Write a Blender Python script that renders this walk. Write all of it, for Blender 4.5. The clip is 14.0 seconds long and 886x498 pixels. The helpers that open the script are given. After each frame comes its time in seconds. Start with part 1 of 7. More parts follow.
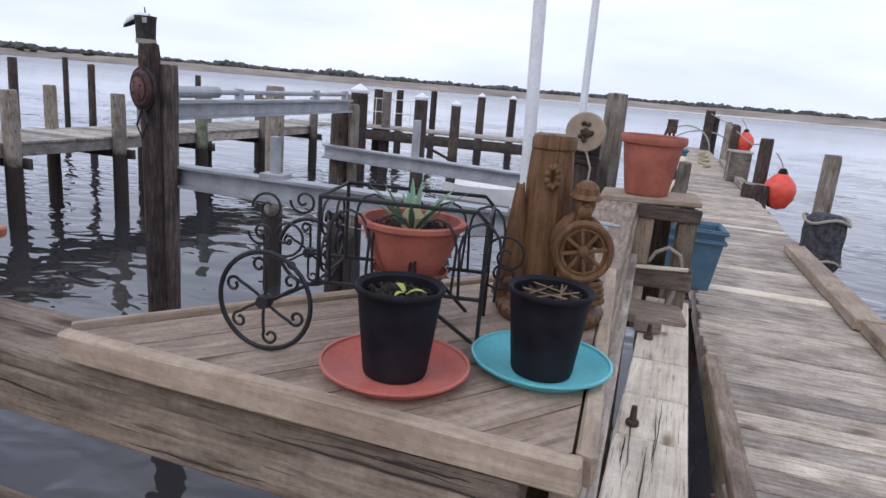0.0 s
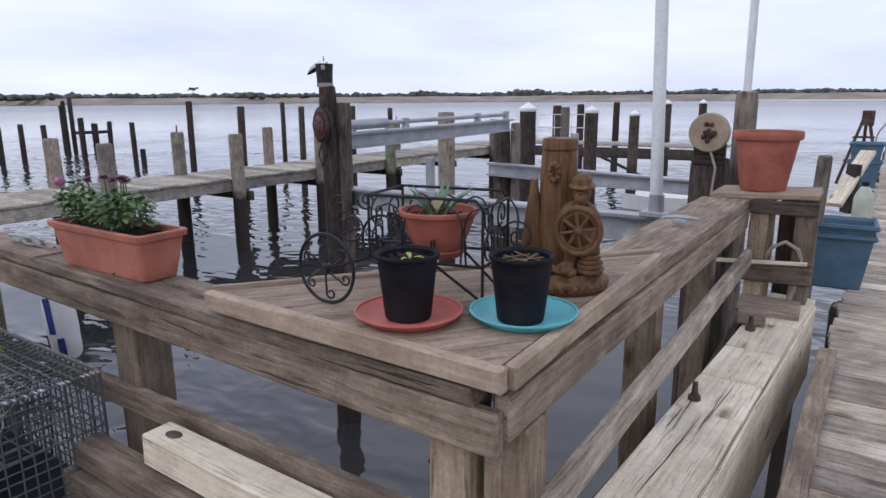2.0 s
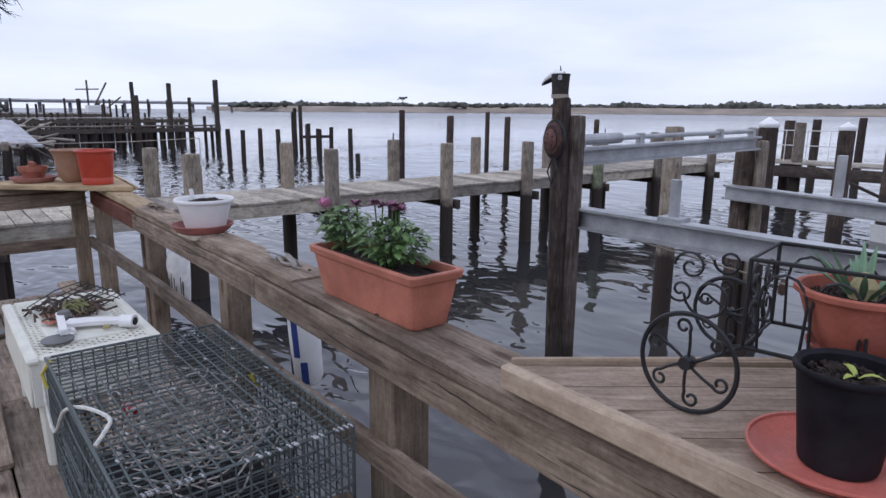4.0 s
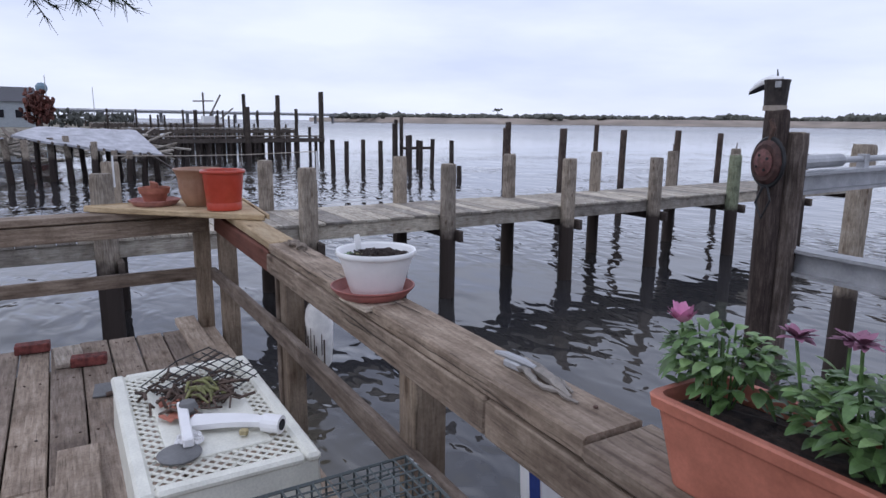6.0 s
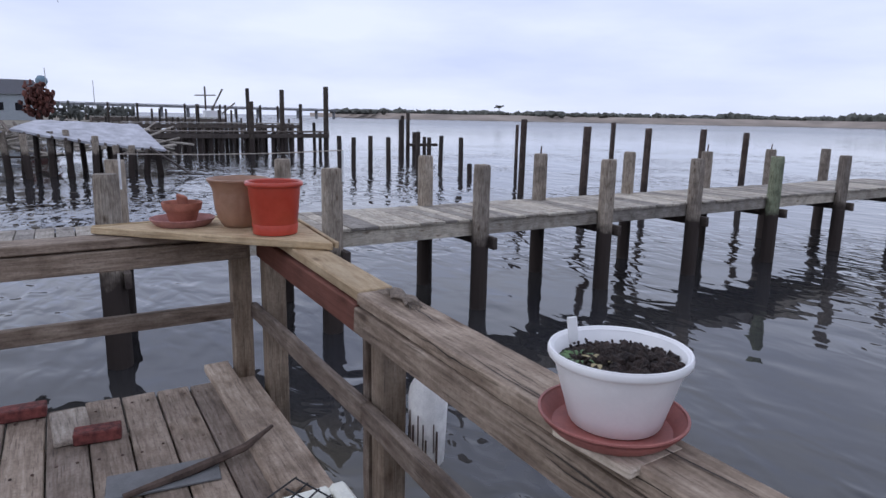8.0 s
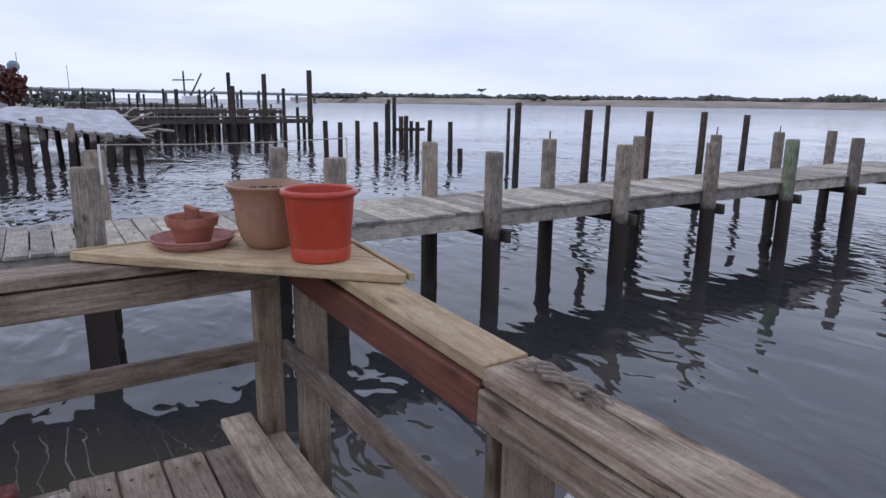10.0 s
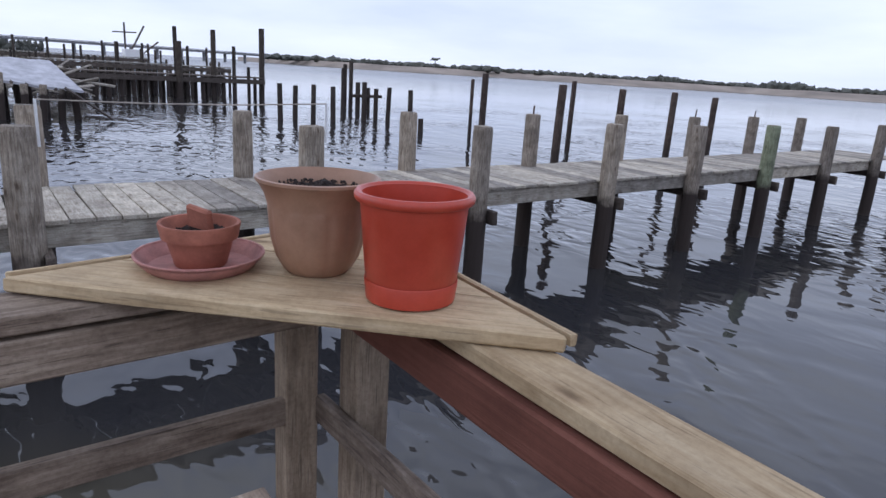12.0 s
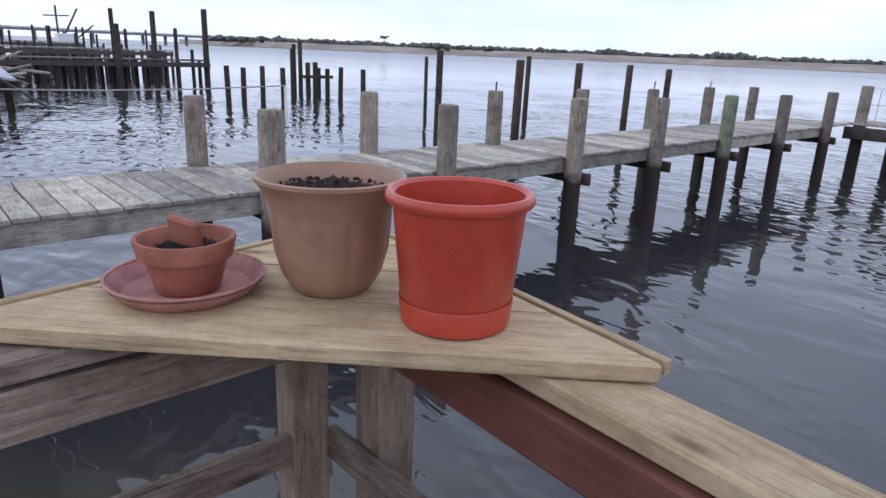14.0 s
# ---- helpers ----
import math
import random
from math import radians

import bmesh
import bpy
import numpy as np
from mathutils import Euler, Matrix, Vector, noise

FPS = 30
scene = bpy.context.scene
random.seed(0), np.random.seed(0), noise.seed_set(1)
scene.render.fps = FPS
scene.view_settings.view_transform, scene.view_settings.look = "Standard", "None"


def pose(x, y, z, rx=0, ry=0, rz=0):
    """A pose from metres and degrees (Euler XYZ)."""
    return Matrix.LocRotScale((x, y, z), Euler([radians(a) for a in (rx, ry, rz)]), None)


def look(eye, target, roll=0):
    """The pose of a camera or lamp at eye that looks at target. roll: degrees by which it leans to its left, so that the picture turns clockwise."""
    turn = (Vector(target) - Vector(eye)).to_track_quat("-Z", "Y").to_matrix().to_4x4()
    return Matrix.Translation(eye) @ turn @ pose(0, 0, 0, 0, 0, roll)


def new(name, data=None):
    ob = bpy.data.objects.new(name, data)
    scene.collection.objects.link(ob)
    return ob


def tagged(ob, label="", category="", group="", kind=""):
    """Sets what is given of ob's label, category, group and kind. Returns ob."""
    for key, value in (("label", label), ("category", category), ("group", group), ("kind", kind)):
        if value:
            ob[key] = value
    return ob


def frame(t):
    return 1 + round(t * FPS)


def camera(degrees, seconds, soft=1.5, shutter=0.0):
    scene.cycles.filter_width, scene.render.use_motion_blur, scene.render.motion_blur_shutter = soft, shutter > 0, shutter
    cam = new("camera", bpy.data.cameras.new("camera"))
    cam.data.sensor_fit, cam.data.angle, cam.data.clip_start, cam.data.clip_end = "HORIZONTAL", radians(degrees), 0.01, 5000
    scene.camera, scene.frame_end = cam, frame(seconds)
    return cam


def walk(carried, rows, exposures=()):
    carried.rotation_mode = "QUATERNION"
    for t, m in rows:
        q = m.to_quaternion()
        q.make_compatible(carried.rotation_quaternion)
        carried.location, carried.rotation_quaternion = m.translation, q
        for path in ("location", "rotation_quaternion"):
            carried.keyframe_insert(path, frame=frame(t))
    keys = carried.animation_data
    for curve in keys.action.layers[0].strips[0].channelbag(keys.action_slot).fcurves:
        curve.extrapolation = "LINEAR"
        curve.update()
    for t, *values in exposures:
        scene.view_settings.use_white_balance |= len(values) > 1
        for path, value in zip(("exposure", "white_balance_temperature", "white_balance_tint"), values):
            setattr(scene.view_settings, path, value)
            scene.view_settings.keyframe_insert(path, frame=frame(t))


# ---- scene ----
cam = camera(69.0, 14.0)
PATH = [
    (0, (0.021, 0.035, 1.46), (-0.543, 1.893, 0.979), 4.9),
    (0.5, (0.223, -0.012, 1.481), (-0.505, 1.8, 1.048), 1.0),
    (1, (0.396, -0.103, 1.499), (-0.362, 1.7, 1.082), 0.8),
    (1.5, (0.535, -0.127, 1.485), (-0.299, 1.641, 1.064), 1.9),
    (2, (0.558, -0.166, 1.486), (-0.539, 1.444, 1.035), -0.4),
    (2.5, (0.498, -0.188, 1.492), (-0.799, 1.273, 1.063), 0.7),
    (3, (0.364, -0.188, 1.504), (-1.009, 1.206, 1.089), 0.5),
    (3.5, (0.186, -0.156, 1.509), (-1.233, 1.19, 1.092), 0.6),
    (4, (-0.021, -0.033, 1.505), (-1.545, 1.192, 1.084), 0.4),
    (4.2, (-0.113, 0.007, 1.504), (-1.684, 1.17, 1.082), 0.9),
    (6.3, (-1.384, 0.095, 1.522), (-3.073, 1.093, 1.133), 0.6),
    (6.5, (-1.5, 0.074, 1.523), (-3.16, 1.119, 1.13), 1.4),
    (7, (-1.774, 0.088, 1.512), (-3.432, 1.136, 1.117), 0.8),
    (7.5, (-2.075, 0.116, 1.518), (-3.746, 1.137, 1.109), 2.0),
    (8, (-2.386, 0.098, 1.518), (-4.071, 1.097, 1.118), 1.1),
    (8.5, (-2.637, 0.121, 1.521), (-4.313, 1.134, 1.117), 0.2),
    (11, (-3.902, 0.143, 1.473), (-5.523, 1.209, 0.986), 1.2),
    (11.5, (-4.204, 0.181, 1.438), (-5.783, 1.298, 0.93), 0.6),
    (12, (-4.341, 0.164, 1.465), (-5.881, 1.325, 0.936), 3.6),
    (12.5, (-4.493, 0.143, 1.461), (-5.976, 1.372, 0.923), 3.1),
    (13, (-4.543, 0.151, 1.457), (-6.024, 1.373, 0.910), 3.0),
    (13.5, (-4.582, 0.167, 1.454), (-6.052, 1.392, 0.873), 2.1),
    (14, (-4.689, 0.193, 1.441), (-6.132, 1.449, 0.857), 2.3),
]
EXPOSURES = [(0.0, 0.2, 6100, 12), (1.5, 0.1, 6150, 13), (3.0, 0.04, 6050, 13), (6.5, 0.0, 5950, 13), (8.0, -0.06, 5900, 13), (11.0, 0.02, 5900, 13), (12.5, 0.12, 5820, 11), (14.0, 0.25, 5820, 11)]
walk(cam, [(t, look(eye, target, roll)) for t, eye, target, roll in PATH], EXPOSURES)


WATER = -2.0
# ---------------------------------------------------------------- light
world = bpy.data.worlds.new("overcast_sky")
scene.world = world
world.use_nodes = True
wn, wl = world.node_tree.nodes, world.node_tree.links
wn.clear()
sky = wn.new("ShaderNodeTexSky")
sky.sky_type, sky.sun_disc = "NISHITA", False
sky.sun_elevation, sky.sun_rotation = radians(38), radians(150)
coord = wn.new("ShaderNodeTexCoord")
stretch = wn.new("ShaderNodeMapping")
stretch.inputs["Scale"].default_value = (1.0, 1.0, 4.5)
clouds = wn.new("ShaderNodeTexNoise")
clouds.inputs["Scale"].default_value, clouds.inputs["Detail"].default_value = 2.2, 6.0
clouds.inputs["Roughness"].default_value = 0.5
ramp = wn.new("ShaderNodeValToRGB")
ramp.color_ramp.elements[0].position, ramp.color_ramp.elements[0].color = 0.34, (0.72, 0.77, 0.95, 1)
ramp.color_ramp.elements[1].position, ramp.color_ramp.elements[1].color = 0.62, (0.93, 0.96, 1.07, 1)
mixer = wn.new("ShaderNodeMixRGB")
mixer.inputs[0].default_value = 0.94
dim = wn.new("ShaderNodeMixRGB")
dim.blend_type, dim.inputs[0].default_value, dim.inputs[2].default_value = "MULTIPLY", 1.0, (0.09, 0.09, 0.09, 1)
back = wn.new("ShaderNodeBackground")
wout = wn.new("ShaderNodeOutputWorld")
wl.new(coord.outputs["Generated"], stretch.inputs["Vector"])
wl.new(stretch.outputs["Vector"], clouds.inputs["Vector"])
wl.new(clouds.outputs["Fac"], ramp.inputs["Fac"])
wl.new(sky.outputs["Color"], dim.inputs[1])
wl.new(dim.outputs["Color"], mixer.inputs[1])
wl.new(ramp.outputs["Color"], mixer.inputs[2])
wl.new(mixer.outputs["Color"], back.inputs["Color"])
back.inputs["Strength"].default_value = 1.0
wl.new(back.outputs["Background"], wout.inputs["Surface"])

sun = new("sun", bpy.data.lights.new("sun", "SUN"))
sun.data.energy, sun.data.angle, sun.data.color = 0.55, radians(25), (1.0, 0.96, 0.9)
sun.matrix_world = look((0, 0, 0), (0.5, 0.87, -0.8))


# ---------------------------------------------------------------- materials
def material(name):
    m = bpy.data.materials.new(name)
    m.use_nodes = True
    n = m.node_tree.nodes
    return m, n, m.node_tree.links, n["Principled BSDF"]


def ramp_node(n, stops):
    r = n.new("ShaderNodeValToRGB")
    e = r.color_ramp.elements
    while len(e) < len(stops):
        e.new(0.5)
    for el, (p, c) in zip(e, stops):
        el.position, el.color = p, (*c, 1)
    return r


def noise_node(n, l, vec, scale, detail=4.0, rough=0.55, distort=0.0):
    t = n.new("ShaderNodeTexNoise")
    t.inputs["Scale"].default_value, t.inputs["Detail"].default_value = scale, detail
    t.inputs["Roughness"].default_value, t.inputs["Distortion"].default_value = rough, distort
    l.new(vec, t.inputs["Vector"])
    return t


def mix_node(n, l, mode, fac, a, b):
    m = n.new("ShaderNodeMixRGB")
    m.blend_type = mode
    for sock, v in zip(m.inputs, (fac, a, b)):
        if hasattr(v, "is_linked"):
            l.new(v, sock)
        elif isinstance(v, tuple):
            sock.default_value = (*v, 1)
        else:
            sock.default_value = v
    return m.outputs[0]


def bump_node(n, l, height, strength, distance, onto):
    b = n.new("ShaderNodeBump")
    b.inputs["Strength"].default_value, b.inputs["Distance"].default_value = strength, distance
    l.new(height, b.inputs["Height"])
    l.new(b.outputs["Normal"], onto.inputs["Normal"])
    return b


def wood(name, dark, mid, pale, axis=0, rough=0.85, relief=0.5, tide=False, spread=0.35, checked=0.5, blotchy=1.0):
    """Weathered timber: grain along the local axis, stains, checks, and a shade of its own for every piece."""
    dark, mid, pale = [(c[0] * 1.02, c[1] * 0.97, c[2] * 0.90) for c in (dark, mid, pale)]
    m, n, l, p = material(name)
    tc, info = n.new("ShaderNodeTexCoord"), n.new("ShaderNodeObjectInfo")
    off = n.new("ShaderNodeVectorMath")
    off.operation = "SCALE"
    comb = n.new("ShaderNodeCombineXYZ")
    for i in range(3):
        l.new(info.outputs["Random"], comb.inputs[i])
    l.new(comb.outputs[0], off.inputs[0])
    off.inputs["Scale"].default_value = 37.0
    add = n.new("ShaderNodeVectorMath")
    l.new(tc.outputs["Object"], add.inputs[0])
    l.new(off.outputs[0], add.inputs[1])
    mp = n.new("ShaderNodeMapping")
    sc = [25.0, 25.0, 25.0]
    sc[axis] = 2.6 if blotchy > 0.5 else 1.1
    mp.inputs["Scale"].default_value = sc
    l.new(add.outputs[0], mp.inputs["Vector"])
    grain = noise_node(n, l, mp.outputs[0], 2.0, 5.0, 0.62, 0.35)
    stain = noise_node(n, l, add.outputs[0], 5.0, 6.0, 0.68)
    mp2 = n.new("ShaderNodeMapping")
    sc2 = [95.0, 95.0, 95.0]
    sc2[axis] = 4.5
    mp2.inputs["Scale"].default_value = sc2
    l.new(add.outputs[0], mp2.inputs["Vector"])
    checks = noise_node(n, l, mp2.outputs[0], 1.5, 2.0, 0.5)
    cr = ramp_node(n, [(0.26, dark), (0.5, mid), (0.76, pale)])
    l.new(grain.outputs["Fac"], cr.inputs["Fac"])
    sr = ramp_node(n, [(0.32, (0.62, 0.58, 0.55)), (0.62, (1.1, 1.1, 1.1))])
    l.new(stain.outputs["Fac"], sr.inputs["Fac"])
    c = mix_node(n, l, "MULTIPLY", 0.8 * (0.4 + 0.6 * blotchy), cr.outputs[0], sr.outputs[0])
    blotch = noise_node(n, l, add.outputs[0], 1.7, 3.0, 0.6, 0.6)
    br = ramp_node(n, [(0.33, (0.66, 0.65, 0.66)), (0.5, (1, 1, 1)), (0.68, (1.16, 1.17, 1.18))])
    l.new(blotch.outputs["Fac"], br.inputs["Fac"])
    c = mix_node(n, l, "MULTIPLY", 0.85 * blotchy, c, br.outputs[0])
    speck = noise_node(n, l, add.outputs[0], 70.0, 3.0, 0.7)
    pr = ramp_node(n, [(0.34, (0.72, 0.70, 0.68)), (0.56, (1.06, 1.06, 1.06))])
    l.new(speck.outputs["Fac"], pr.inputs["Fac"])
    c = mix_node(n, l, "MULTIPLY", 0.6 * blotchy, c, pr.outputs[0])
    kr = ramp_node(n, [(0.315, (0.12, 0.10, 0.09)), (0.375, (1, 1, 1))])
    l.new(checks.outputs["Fac"], kr.inputs["Fac"])
    c = mix_node(n, l, "MULTIPLY", checked, c, kr.outputs[0])
    mk = n.new("ShaderNodeMapping")
    sk = [7.0, 7.0, 7.0]
    sk[axis] = 2.6
    mk.inputs["Scale"].default_value = sk
    l.new(add.outputs[0], mk.inputs["Vector"])
    vo = n.new("ShaderNodeTexVoronoi")
    vo.inputs["Scale"].default_value = 1.0
    l.new(mk.outputs[0], vo.inputs["Vector"])
    kk = ramp_node(n, [(0.06, (0.22, 0.16, 0.12)), (0.13, (0.75, 0.7, 0.66)), (0.2, (1, 1, 1))])
    l.new(vo.outputs["Distance"], kk.inputs["Fac"])
    c = mix_node(n, l, "MULTIPLY", 0.75, c, kk.outputs[0])
    vr = ramp_node(n, [(0.0, (1 - spread, 1 - spread, 1 - spread * 0.9)), (1.0, (1 + spread, 1 + spread * 0.95, 1 + spread * 0.85))])
    l.new(info.outputs["Random"], vr.inputs["Fac"])
    c = mix_node(n, l, "MULTIPLY", 1.0, c, vr.outputs[0])
    if tide:
        geo = n.new("ShaderNodeNewGeometry")
        sep = n.new("ShaderNodeSeparateXYZ")
        l.new(geo.outputs["Position"], sep.inputs[0])
        ragged = noise_node(n, l, geo.outputs["Position"], 5.0, 3.0)
        sm = n.new("ShaderNodeMath")
        sm.operation, sm.inputs[1].default_value = "MULTIPLY_ADD", 0.5
        l.new(ragged.outputs["Fac"], sm.inputs[0])
        l.new(sep.outputs["Z"], sm.inputs[2])
        tr = n.new("ShaderNodeMapRange")
        tr.inputs["From Min"].default_value, tr.inputs["From Max"].default_value = -0.55, -0.35
        l.new(sm.outputs[0], tr.inputs["Value"])
        c = mix_node(n, l, "MIX", tr.outputs[0], (0.046, 0.035, 0.030), c)
    l.new(c, p.inputs["Base Color"])
    p.inputs["Roughness"].default_value = rough
    p.inputs["Specular IOR Level"].default_value = 0.3
    h = mix_node(n, l, "MULTIPLY", checked, grain.outputs["Fac"], kr.outputs[0])
    bump_node(n, l, h, relief, 0.006, p)
    return m


def plain(name, colour, rough=0.5, metal=0.0, vary=0.16, scale=9.0, relief=0.08, spec=0.5, dust=0.7):
    """Paint, plastic, clay or metal with faint blotches and dust."""
    m, n, l, p = material(name)
    tc = n.new("ShaderNodeTexCoord")
    big = noise_node(n, l, tc.outputs["Object"], scale, 5.0, 0.6)
    fine = noise_node(n, l, tc.outputs["Object"], scale * 14, 3.0, 0.6)
    lo = tuple(max(0.0, v * (1 - vary)) for v in colour)
    hi = tuple(min(1.0, v * (1 + vary) + 0.012) for v in colour)
    r = ramp_node(n, [(0.34, lo), (0.66, hi)])
    l.new(big.outputs["Fac"], r.inputs["Fac"])
    f = ramp_node(n, [(0.35, (0.88, 0.88, 0.88)), (0.65, (1.06, 1.06, 1.06))])
    l.new(fine.outputs["Fac"], f.inputs["Fac"])
    l.new(mix_node(n, l, "MULTIPLY", dust, r.outputs[0], f.outputs[0]), p.inputs["Base Color"])
    rr = n.new("ShaderNodeMapRange")
    rr.inputs["To Min"].default_value, rr.inputs["To Max"].default_value = max(0.05, rough - 0.12), min(1, rough + 0.12)
    l.new(big.outputs["Fac"], rr.inputs["Value"])
    l.new(rr.outputs[0], p.inputs["Roughness"])
    p.inputs["Metallic"].default_value, p.inputs["Specular IOR Level"].default_value = metal, spec
    if relief:
        bump_node(n, l, fine.outputs["Fac"], relief, 0.004, p)
    return m


M = {}
M["deck"] = wood("weathered_deck_wood", (0.155, 0.127, 0.105), (0.29, 0.243, 0.203), (0.42, 0.37, 0.325), spread=0.28)
M["pier"] = wood("grey_pier_wood", (0.235, 0.208, 0.175), (0.45, 0.41, 0.357), (0.64, 0.60, 0.545), spread=0.28)
M["rail"] = wood("brown_rail_wood", (0.112, 0.088, 0.071), (0.230, 0.190, 0.156), (0.365, 0.32, 0.272))
M["rail_new"] = wood("fresh_pine", (0.35, 0.26, 0.155), (0.50, 0.40, 0.26), (0.58, 0.49, 0.345), spread=0.08, relief=0.3, checked=0.3, blotchy=0.55)
M["pale"] = wood("bleached_timber", (0.50, 0.44, 0.34), (0.78, 0.72, 0.60), (0.86, 0.83, 0.74), spread=0.08, blotchy=0.5)
M["table"] = wood("table_board_wood", (0.20, 0.155, 0.12), (0.31, 0.25, 0.205), (0.42, 0.36, 0.31), spread=0.15, checked=0.3)
M["trim"] = wood("table_trim_wood", (0.30, 0.235, 0.18), (0.39, 0.32, 0.255), (0.50, 0.43, 0.355), spread=0.1, blotchy=0.75, relief=0.3, checked=0.2)
M["post"] = wood("post_wood", (0.165, 0.133, 0.10), (0.295, 0.243, 0.188), (0.40, 0.343, 0.278), tide=True)
M["pile"] = wood("piling_wood", (0.13, 0.115, 0.10), (0.27, 0.245, 0.21), (0.40, 0.375, 0.34), tide=True, spread=0.3)
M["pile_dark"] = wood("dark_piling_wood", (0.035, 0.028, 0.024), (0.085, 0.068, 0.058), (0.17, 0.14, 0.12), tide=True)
M["dockB"] = wood("grey_dock_wood", (0.26, 0.25, 0.22), (0.40, 0.385, 0.35), (0.55, 0.54, 0.50))
M["far_wood"] = wood("far_dock_wood", (0.05, 0.045, 0.042), (0.12, 0.105, 0.095), (0.2, 0.18, 0.165), tide=True)
M["red_board"] = wood("red_stained_wood", (0.11, 0.045, 0.034), (0.155, 0.064, 0.048), (0.19, 0.088, 0.068), spread=0.05, checked=0.1, blotchy=0.4)
M["statue"] = wood("carved_brown_resin", (0.075, 0.038, 0.016), (0.175, 0.092, 0.042), (0.27, 0.16, 0.08), axis=2, rough=0.55, spread=0.0)
M["terracotta"] = plain("terracotta_clay", (0.36, 0.105, 0.068), 0.8, vary=0.2)
M["small_clay"] = plain("old_terracotta", (0.34, 0.12, 0.075), 0.85, vary=0.25)
M["planter"] = plain("terracotta_plastic", (0.42, 0.145, 0.092), 0.6, vary=0.2)
M["orange"] = plain("orange_plastic", (0.45, 0.050, 0.023), 0.32, vary=0.1, relief=0.02, dust=0.3)
M["tan"] = plain("tan_plastic", (0.33, 0.185, 0.115), 0.45, vary=0.12, relief=0.02, dust=0.3)
M["black"] = plain("black_plastic", (0.009, 0.008, 0.012), 0.6, vary=0.3, spec=0.15, relief=0.02)
M["white"] = plain("white_plastic", (0.80, 0.79, 0.78), 0.35, vary=0.04, relief=0.01, dust=0.12)
M["cream"] = plain("aged_white_plastic", (0.72, 0.71, 0.62), 0.5, vary=0.08)
M["coral"] = plain("coral_plastic", (0.52, 0.14, 0.105), 0.5, vary=0.14)
M["saucer"] = plain("dusty_red_plastic", (0.31, 0.105, 0.088), 0.55, vary=0.25)
M["saucer_dusty"] = plain("dusty_pale_terracotta", (0.40, 0.185, 0.16), 0.75, vary=0.28, scale=14)
M["turquoise"] = plain("turquoise_plastic", (0.15, 0.52, 0.56), 0.4, vary=0.08)
M["blue"] = plain("slate_blue_plastic", (0.07, 0.14, 0.20), 0.55, vary=0.14)
M["soil"] = plain("potting_soil", (0.034, 0.021, 0.016), 0.95, vary=0.75, scale=60, relief=1.0)
M["leaf"] = plain("leaf_green", (0.07, 0.135, 0.035), 0.5, vary=0.45, scale=25)
M["sprout"] = plain("sprout_yellow_green", (0.36, 0.42, 0.08), 0.5)
M["aloe"] = plain("aloe_green", (0.14, 0.25, 0.14), 0.5)
M["mauve"] = plain("mauve_petal", (0.24, 0.10, 0.16), 0.7)
M["pink"] = plain("pink_petal", (0.62, 0.25, 0.42), 0.7)
M["iron"] = plain("black_wrought_iron", (0.014, 0.014, 0.016), 0.5, metal=0.3)
M["wire"] = plain("green_black_wire", (0.075, 0.09, 0.09), 0.5, spec=0.35)
M["alu"] = plain("dull_aluminium", (0.39, 0.395, 0.41), 0.5, metal=0.35, vary=0.2, scale=4)
M["white_paint"] = plain("white_pipe", (0.78, 0.78, 0.78), 0.45, vary=0.07, scale=4)
M["cap_white"] = plain("white_cap", (0.82, 0.82, 0.82), 0.5, vary=0.05)
M["buoy"] = plain("orange_red_buoy", (0.78, 0.085, 0.05), 0.42, vary=0.12)
M["rope"] = plain("worn_rope", (0.36, 0.31, 0.26), 0.9, relief=0.6)
M["old_rope"] = plain("weathered_brown_rope", (0.24, 0.195, 0.155), 0.95, vary=0.35, relief=0.8, scale=40)
M["rope_white"] = plain("white_rope", (0.66, 0.65, 0.60), 0.85, relief=0.6, scale=40)
M["crack"] = plain("shadowed_crack", (0.035, 0.026, 0.02), 0.95, vary=0.3)
M["brick"] = plain("red_brick", (0.14, 0.032, 0.025), 0.9, vary=0.55, scale=24, relief=0.6)
M["rust"] = plain("rusty_iron", (0.075, 0.040, 0.028), 0.8, vary=0.5, scale=20, relief=0.5)
M["rust_red"] = plain("dark_red_rust", (0.055, 0.022, 0.018), 0.75, vary=0.5, scale=20, relief=0.5)
M["boss_red"] = plain("dull_red_paint", (0.12, 0.045, 0.040), 0.65, vary=0.4, scale=22, relief=0.4)
M["rust_black"] = plain("rust_blackened_tin", (0.026, 0.019, 0.016), 0.75, vary=0.6, scale=18, relief=0.4)
M["stalk"] = plain("olive_stalk", (0.17, 0.17, 0.06), 0.7, vary=0.4, scale=25)
M["twine"] = plain("old_grey_twine", (0.42, 0.39, 0.36), 0.9, vary=0.4, scale=20)
M["leaf_pale"] = plain("pale_leaf_green", (0.13, 0.21, 0.065), 0.5, vary=0.35, scale=25)
M["blue_paint"] = plain("blue_paint", (0.025, 0.05, 0.22), 0.5)
M["yellow"] = plain("yellow_twine", (0.55, 0.45, 0.06), 0.8)
M["red"] = plain("red_plastic", (0.5, 0.03, 0.05), 0.5)
M["slate"] = plain("grey_slate", (0.15, 0.15, 0.15), 0.7, relief=0.5)
M["twig"] = plain("dry_twig", (0.20, 0.13, 0.07), 0.9)
M["straw"] = plain("dry_straw", (0.36, 0.30, 0.16), 0.9)
M["tarp"] = plain("grey_white_roof_sheet", (0.42, 0.42, 0.45), 0.7, vary=0.25, scale=1.5)
M["concrete"] = plain("bridge_concrete", (0.22, 0.22, 0.23), 0.9, vary=0.1, scale=0.3)
